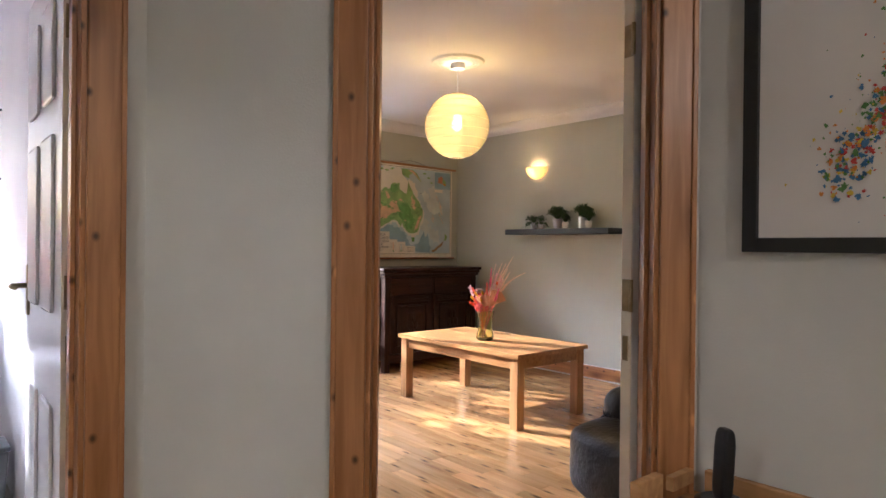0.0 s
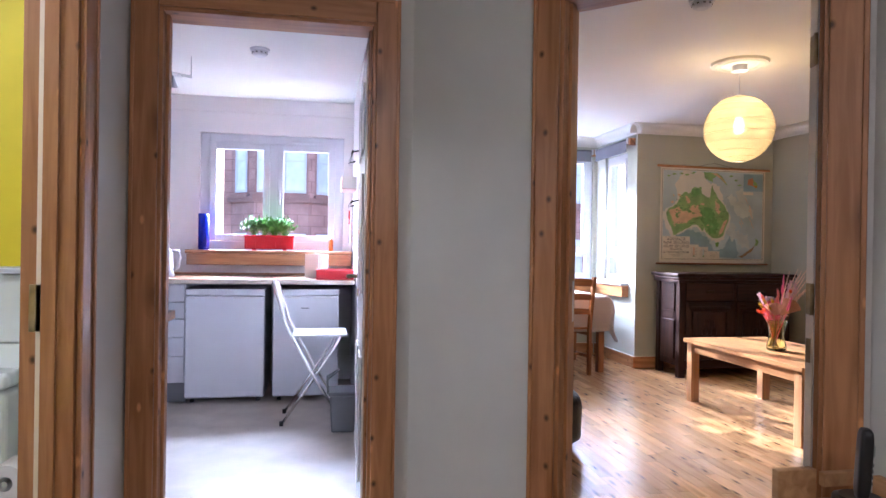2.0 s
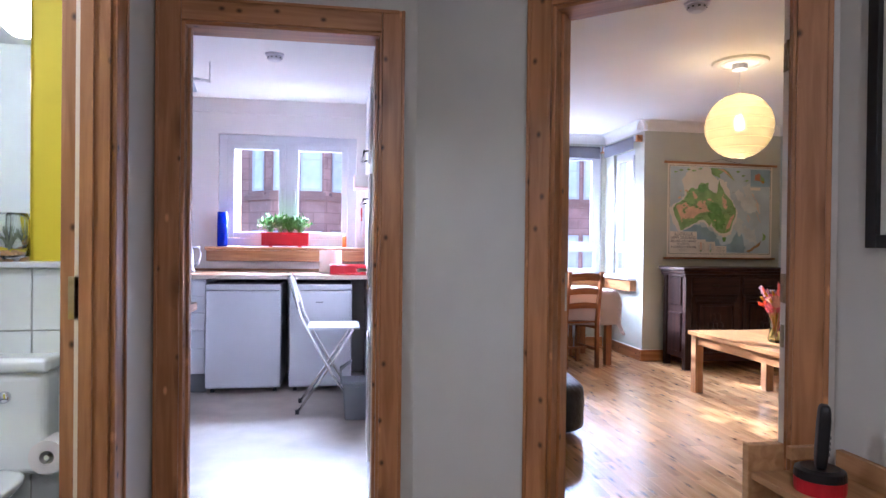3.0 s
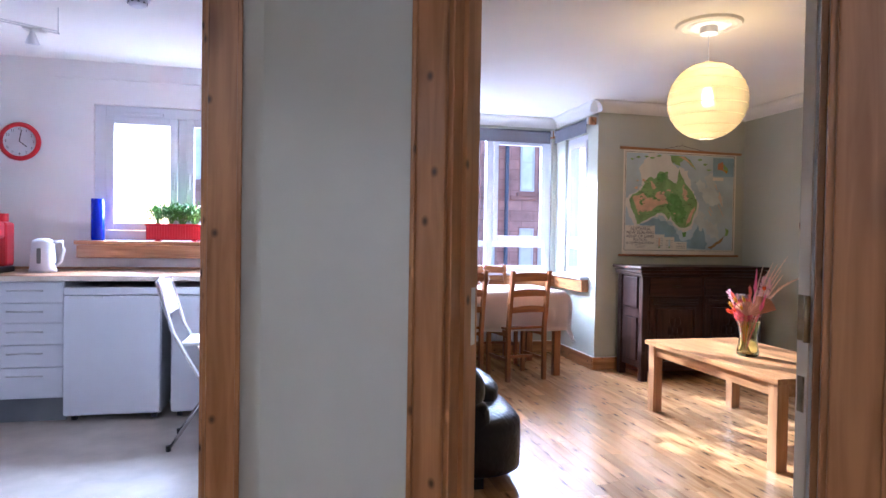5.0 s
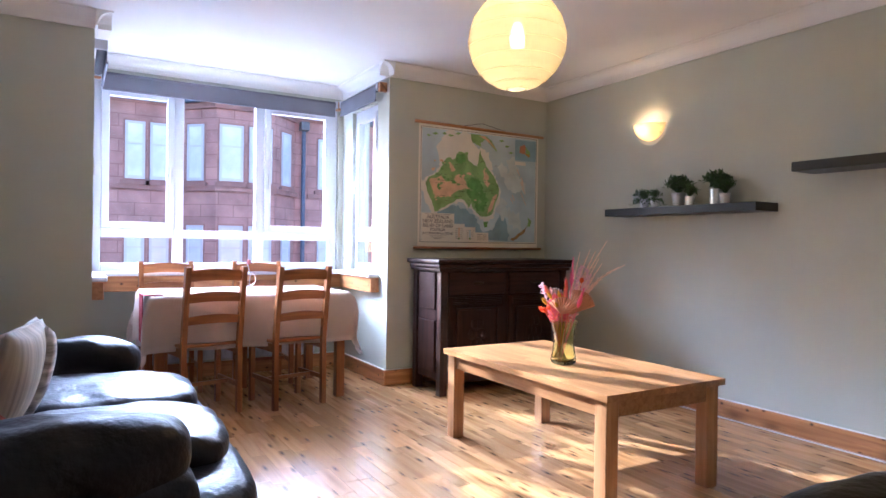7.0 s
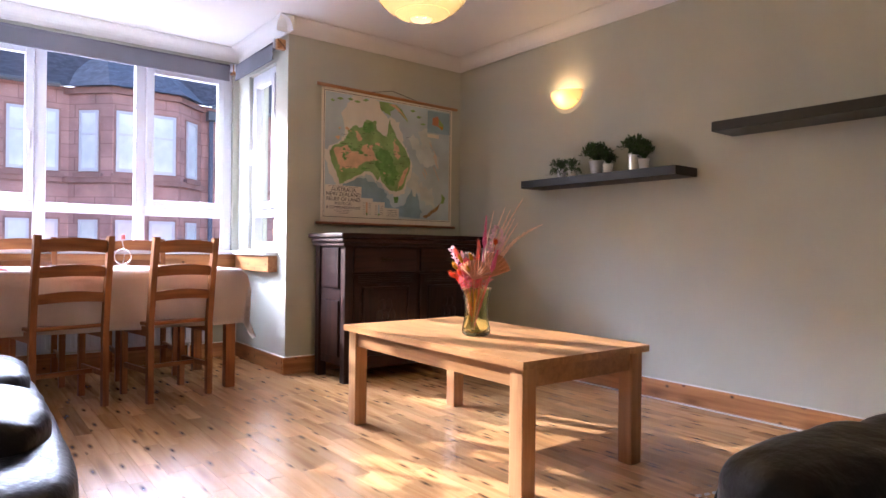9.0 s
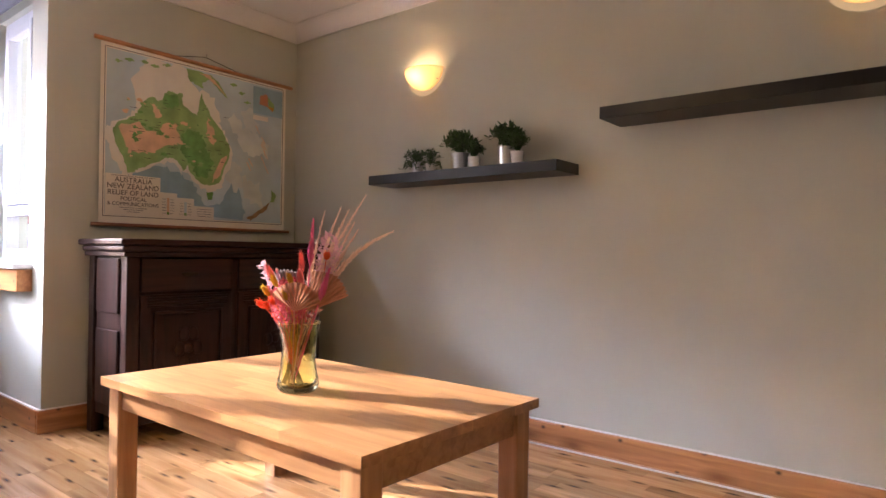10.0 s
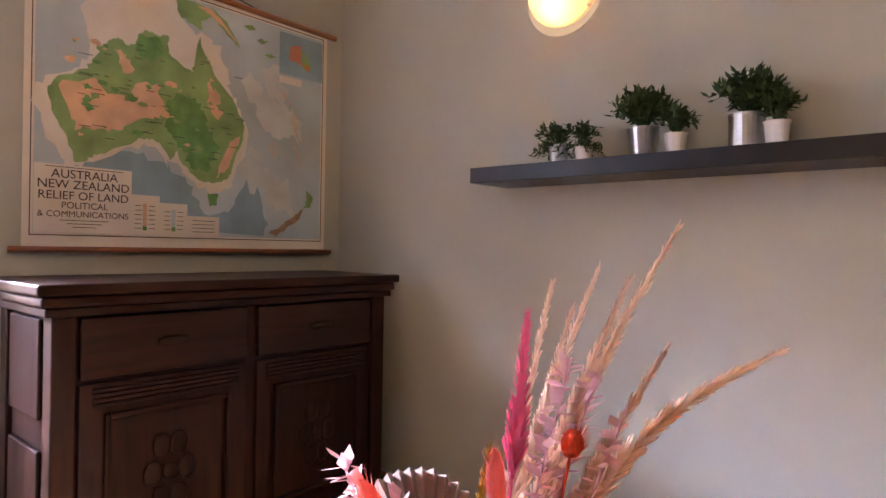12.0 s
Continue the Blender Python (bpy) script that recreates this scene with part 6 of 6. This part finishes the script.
solid("bathroom_mirror", box(-1.15, 2.640, 1.12, -0.195, 2.6475, 2.30, 0.002), M_MIRROR, "large frameless bathroom mirror above the ledge", "mirror", kind="")
BL = thing("bathroom_lamp", "lit round white ceiling lamp", "ceiling lamp", pose(-0.73, 1.53, CZ - 0.02))
part("diffuser", lathe([(0, -0.075), (0.10, -0.07), (0.145, -0.05), (0.155, -0.022), (0.155, -0.02), (0, -0.02)], 32), M_BATHLAMP, BL, smooth=True)
part("base_ring", lathe([(0.156, -0.028), (0.170, -0.025), (0.170, 0.0), (0.156, 0.0), (0.156, -0.028)], 32), M_CHROME, BL)
SR = thing("shower_rail", "chrome shower riser rail on the tiled wall", "shower rail", pose(-1.05, 0.66, 0))
part("rail", tube([(0, 0, 1.1), (0, 0, 2.05)], 0.011, 10), M_CHROME, SR, smooth=True)
for z in (1.1, 2.05):
    part("mount", tube([(0, -0.058, z), (0, 0.0, z)], 0.013, 10), M_CHROME, SR)
JR = thing("glass_terrarium", "glass jar with a spiky air plant on the ledge", "terrarium", pose(-0.235, 2.585, 1.0955))
jar = lathe([(0, 0), (0.058, 0), (0.062, 0.02), (0.060, 0.14), (0.052, 0.165), (0.049, 0.165), (0.056, 0.14), (0.058, 0.02), (0, 0.006)], 28)
j = part("jar", jar, M_CLEAR, JR, smooth=True)
j.visible_shadow = False
ap = bmesh.new()
rg = random.Random(9)
for i in range(34):
    a = rg.uniform(0, 6.28)
    l = rg.uniform(0.25, 1)
    tube([(0, 0, 0.03), (0.02 * l * math.cos(a), 0.02 * l * math.sin(a), 0.07), (0.05 * l * math.cos(a), 0.05 * l * math.sin(a), 0.135 - 0.05 * l)], 0.0035, 4, ap, 0.0006)
part("air_plant", ap, mat("grey_green_leaf", (0.16, 0.20, 0.12), 0.6, var=0.3, scale=30), JR)
for i in range(26):
    a, l = rg.uniform(0, 6.28), rg.uniform(0.0, 0.042)
    part("pebble", cushion(l * math.cos(a) - 0.008, l * math.sin(a) - 0.007, 0.008, l * math.cos(a) + 0.008, l * math.sin(a) + 0.007, 0.022, 2.2, 2, wrinkle=0), M_RAWPINE, JR, smooth=True)

# ---- hall ----
PF = thing("framed_print", "black-framed print of colourful paint splashes", "picture", pose(2.2495, 1.665, 1.172, 0, 0, -90))
PW, PH, FT = 0.66, 0.95, 0.034
for a in ((0, 0, FT, PH), (PW - FT, 0, PW, PH), (FT, 0, PW - FT, FT), (FT, PH - FT, PW - FT, PH)):
    part("frame_bar", box(a[0], -0.024, a[1], a[2], 0.0, a[3], 0.002), M_BLACK, PF)
part("paper", box(FT, -0.010, FT, PW - FT, -0.002, PH - FT), M_ART, PF, "warm white paper")
rg = random.Random(21)
INKS = [mat("ink_" + n, c, 0.6, var=0.25, scale=40) for n, c in (("red", (0.50, 0.05, 0.04)), ("orange", (0.62, 0.22, 0.04)), ("green", (0.08, 0.20, 0.05)), ("blue", (0.05, 0.16, 0.32)), ("yellow", (0.62, 0.44, 0.05)), ("dark", (0.03, 0.04, 0.06)))]
for i in range(900):
    f = rg.random()
    core = i < 620
    x = 0.190 + 0.27 * f + rg.gauss(0, 0.016 if core else 0.045) + 0.03 * math.sin(5 * f)
    z = 0.165 + 0.50 * f + rg.gauss(0, 0.030 if core else 0.055)
    r = rg.uniform(0.0015, 0.0075) if core else abs(rg.gauss(0, 0.002)) + 0.0008
    pts = [(x + r * rg.uniform(0.35, 1.5) * math.cos(k * math.pi / 7), z + r * rg.uniform(0.35, 1.5) * math.sin(k * math.pi / 7)) for k in range(14)]
    q = part("paint_splash", prism(pts, 0.0003), INKS[rg.choice(((3, 3, 1, 2, 4, 0), (1, 0, 2, 2, 4, 3), (2, 2, 1, 1, 0, 3), (1, 1, 0, 4, 2, 5), (3, 5, 2, 1, 0, 3))[min(4, int(5 * f))])], PF)
    q.location = (0, -0.0105 - 0.00001 * i, 0)

SHF = thing("phone_shelf", "small raw pine shelf unit against the hall wall", "shelf", pose(2.0, 1.05, 0))
part("board", box(0.0, 0.0, 0.535, 0.245, 0.74, 0.555, 0.002), M_RAWPINE, SHF)
part("end_panel", box(-0.01, 0.74, 0.0, 0.10, 0.765, 0.628, 0.003), M_RAWPINE, SHF)
part("end_rail", box(0.101, 0.715, 0.59, 0.20, 0.735, 0.625, 0.002), M_RAWPINE, SHF)
part("back_rail", box(0.225, 0.0, 0.556, 0.247, 0.70, 0.62, 0.002), M_RAWPINE, SHF)
part("end_panel", box(-0.01, -0.025, 0.0, 0.245, -0.0005, 0.628, 0.003), M_RAWPINE, SHF)
PHN = thing("cordless_phone", "black cordless phone in a round red and black charger", "telephone", pose(2.085, 1.64, 0.556, 0, 0, 60))
part("charger_base", lathe([(0, 0), (0.058, 0), (0.060, 0.008), (0.060, 0.035), (0, 0.035)], 32), M_RED, PHN, smooth=False)
part("cradle", lathe([(0, 0.0355), (0.060, 0.0355), (0.058, 0.056), (0.045, 0.062), (0, 0.058)], 32), M_BLACK, PHN)
hd = part("handset", cushion(-0.024, -0.014, 0.0, 0.024, 0.014, 0.165, 5, 10, wrinkle=0), M_BLACK, PHN, smooth=True)
hd.matrix_basis = pose(0, 0, 0.055, 3, 0, 0)
sc = part("screen", box(-0.016, -0.0165, 0.105, 0.016, -0.0145, 0.13), mat("lcd_grey", (0.35, 0.38, 0.36), 0.3), hd)
for r in range(4):
    for c in range(3):
        part("key", box(-0.016 + c * 0.012, -0.0165, 0.04 + r * 0.014, -0.008 + c * 0.012, -0.0142, 0.047 + r * 0.014), M_GREY, hd)
BK = thing("paperback_book", "yellow paperback book lying on the pine shelf", "book", pose(2.03, 1.33, 0.556, 0, 0, 6))
part("pages", box(0.002, 0.002, 0.003, 0.108, 0.168, 0.027), M_POTW, BK)
part("cover", box(0.0, 0.0, 0.0272, 0.11, 0.17, 0.030), mat("yellow_cover", (0.62, 0.45, 0.10), 0.5), BK)
part("back_cover", box(0.0, 0.0, 0.0, 0.11, 0.17, 0.0028), mat("yellow_back_cover", (0.62, 0.45, 0.10), 0.5), BK)
HL = thing("hall_lamp", "round white glass hall ceiling lamp", "ceiling lamp", pose(1.15, -0.55, CZ))
part("base_plate", lathe([(0, 0), (0.09, 0), (0.09, -0.02), (0, -0.02)], 24), M_WHITE, HL)
part("stem", tube([(0, 0, -0.02), (0, 0, -0.06)], 0.01, 8), M_WHITE, HL)

# ---- building across the street ----
AB = thing("apartment_building", "red sandstone tenement with white windows and a slate roof", "building", pose(0, 22, 0))
part("wall", box(-2.4, 0.0, -4.0, 16.0, 6.0, 5.15), M_STONE, AB, "red sandstone wall")


def facing_window(parent, m, w, z0, z1, sash=True):
    """A white sash window in local x, z; the wall's outside faces -y."""
    q = part("window", box(-w / 2 - 0.05, -0.005, z0 - 0.05, w / 2 + 0.05, 0.02, z1 + 0.05), M_STONE2, parent)
    q.matrix_basis = m
    for a in ((-w / 2, z0, -w / 2 + 0.07, z1), (w / 2 - 0.07, z0, w / 2, z1), (-w / 2 + 0.07, z0, w / 2 - 0.07, z0 + 0.09), (-w / 2 + 0.07, z1 - 0.07, w / 2 - 0.07, z1), (-w / 2 + 0.07, z0 + (z1 - z0) * 0.60, w / 2 - 0.07, z0 + (z1 - z0) * 0.60 + 0.05)):
        part("frame", box(a[0], -0.05, a[1], a[2], -0.006, a[3]), M_WHITE, q)
    # this pane's sky reflection is mostly its painted pale colour
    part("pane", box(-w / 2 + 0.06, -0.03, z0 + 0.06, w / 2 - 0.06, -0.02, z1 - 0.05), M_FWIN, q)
    part("sill", box(-w / 2 - 0.12, -0.12, z0 - 0.17, w / 2 + 0.12, 0.0, z0 - 0.052), M_STONE2, q)


def bay(x0, x1, cant, out):
    bm = bmesh.new()
    plan = [(x0, 0.05), (x0 + cant, -out), (x1 - cant, -out), (x1, 0.05)]
    lo, hi = [bm.verts.new((x, y, -4.0)) for x, y in plan], [bm.verts.new((x, y, 5.15)) for x, y in plan]
    for i in range(4):
        j = (i + 1) % 4
        bm.faces.new((lo[i], lo[j], hi[j], hi[i]))
    bm.faces.new(hi)
    b = part("bay", bm, M_STONE, AB)
    for z in (2.55, -0.45, 4.95):
        bm = bmesh.new()
        o = 0.09
        pl2 = [(x0 - o, 0.0), (x0 + cant - o * 0.5, -out - o), (x1 - cant + o * 0.5, -out - o), (x1 + o, 0.0)]
        a, c = [bm.verts.new((x, y, z)) for x, y in pl2], [bm.verts.new((x, y, z + 0.16)) for x, y in pl2]
        for i in range(4):
            j = (i + 1) % 4
            bm.faces.new((a[i], a[j], c[j], c[i]))
        bm.faces.new(c)
        bm.faces.new(a)
        part("string_course", bm, M_STONE2, AB)
    for z0, z1 in ((2.85, 4.5), (-0.15, 1.55)):
        mid = (x0 + x1) / 2
        fw = x1 - x0 - 2 * cant
        for k in (-1, 1):
            facing_window(AB, pose(mid + k * fw * 0.25, -out, 0), fw * 0.40, z0, z1)
        ang = math.degrees(math.atan2(out, cant))
        facing_window(AB, pose(x0 + cant / 2, -out / 2, 0, 0, 0, -ang), 0.55, z0, z1)
        facing_window(AB, pose(x1 - cant / 2, -out / 2, 0, 0, 0, ang), 0.55, z0, z1)
    bm = bmesh.new()
    o = 0.25
    pl2 = [(x0 - o, 0.0), (x0 + cant - o * 0.5, -out - o), (x1 - cant + o * 0.5, -out - o), (x1 + o, 0.0)]
    a = [bm.verts.new((x, y, 5.12)) for x, y in pl2]
    t0, t1 = bm.verts.new(((x0 + x1) / 2 - 0.6, 1.6, 6.9)), bm.verts.new(((x0 + x1) / 2 + 0.6, 1.6, 6.9))
    bm.faces.new((a[0], a[1], t0))
    bm.faces.new((a[1], a[2], t1, t0))
    bm.faces.new((a[2], a[3], t1))
    part("bay_roof", bm, M_SLATE, AB, "grey slate bay roof")


bay(4.5, 8.1, 0.95, 0.95)
bay(-2.2, 1.2, 0.85, 0.85)
for x in (3.40, 4.05, 9.1, 9.8):
    for z0, z1 in ((2.85, 4.5), (-0.15, 1.55)):
        facing_window(AB, pose(x, 0, 0), 0.52, z0, z1)
rf = bmesh.new()
a = [rf.verts.new(p) for p in ((-2.6, -0.25, 5.13), (16.2, -0.25, 5.13), (16.2, 3.0, 7.6), (-2.6, 3.0, 7.6))]
rf.faces.new(a)
bmesh.ops.solidify(rf, geom=rf.faces[:], thickness=0.12)
part("roof", rf, M_SLATE, AB, "grey slate roof")
part("gutter", tube([(-2.6, -0.28, 5.12), (4.3, -0.28, 5.12)], 0.07, 8), M_GREY, AB)
part("gutter", tube([(8.3, -0.28, 5.12), (16.2, -0.28, 5.12)], 0.07, 8), M_GREY, AB)
dp = part("downpipe", tube([(8.32, -0.12, -4.0), (8.32, -0.12, 4.9)], 0.07, 8), mat("slate_blue_pipe", (0.12, 0.14, 0.20), 0.5), AB)
part("hopper", box(8.18, -0.30, 4.70, 8.46, -0.02, 4.98, 0.02), M_GREY, dp)
for z in (2.55, -0.45):
    part("string_course", box(1.25, -0.07, z, 4.4, 0.0, z + 0.14), M_STONE2, AB)
    part("string_course", box(8.5, -0.07, z, 16.0, 0.0, z + 0.14), M_STONE2, AB)
# brick gable seen through the side window
NB2 = thing("brick_gable", "orange-red brick wall of the neighbouring house", "building", pose(4.85, 8.3, 0))
part("wall", box(0, 0, -4.0, 5.0, 0.3, 3.4), mat("orange_brick", (0.44, 0.17, 0.09), 0.85, var=0.3, scale=7, bump=0.4, bscale=20), NB2)
part("coping", box(-0.05, -0.05, 3.401, 5.05, 0.35, 3.5), M_STONE2, NB2)

# ---- living room floor strips ----
FLOOR = solid("floor", box(1.2, 1.25, -0.05, 5.5, 6.30, -0.0065), M_JOINT, "honey-coloured knotty strip wood floor", "floor")
solid("floor_bay", box(1.9, 6.30, -0.05, 4.0, 7.25, -0.0065), M_JOINT, "dark ground under the bay floor", "floor")
solid("floor_threshold", box(0.50, 0.0, -0.05, 1.42, 0.30, -0.0066), M_JOINT, "dark ground under the doorway floor", "floor", m=WB)


def strip_mesh(ln, wd=0.0700):
    bm = box(0, 0, -0.006, wd, ln, 0.0)
    return bm


rng = random.Random(11)
LENS = (0.32, 0.41, 0.50, 0.62)
shared = [finish("strip", strip_mesh(l - 0.0018), M_FLOOR) for l in LENS]
rest = bmesh.new()
count = 0
for i in range(60):
    x = 1.22 + i * 0.0709
    if x > 5.44:
        break
    y = 1.30 - rng.uniform(0, 0.5)
    while y < 7.2:
        k = rng.randrange(4)
        y1 = y + LENS[k]
        lo, hi = max(y, 1.30), min(y1, 7.2 if 1.94 < x < 3.9 else 6.255)
        near = 2.45 < x < 4.55 and 2.9 < y < 6.1 and count < 300 and lo == y and hi == y1
        if hi - lo > 0.02:
            if near:
                o = new("strip", shared[k])
                o.location = (x, y, 0)
                o.parent = FLOOR
                count += 1
            else:
                bm_box(rest, x, lo, -0.006, x + 0.0700, hi - 0.0018, 0.0)
        y = y1
ro = part("strips", rest, M_FLOOR, FLOOR)
ro["kind"] = "stuff"
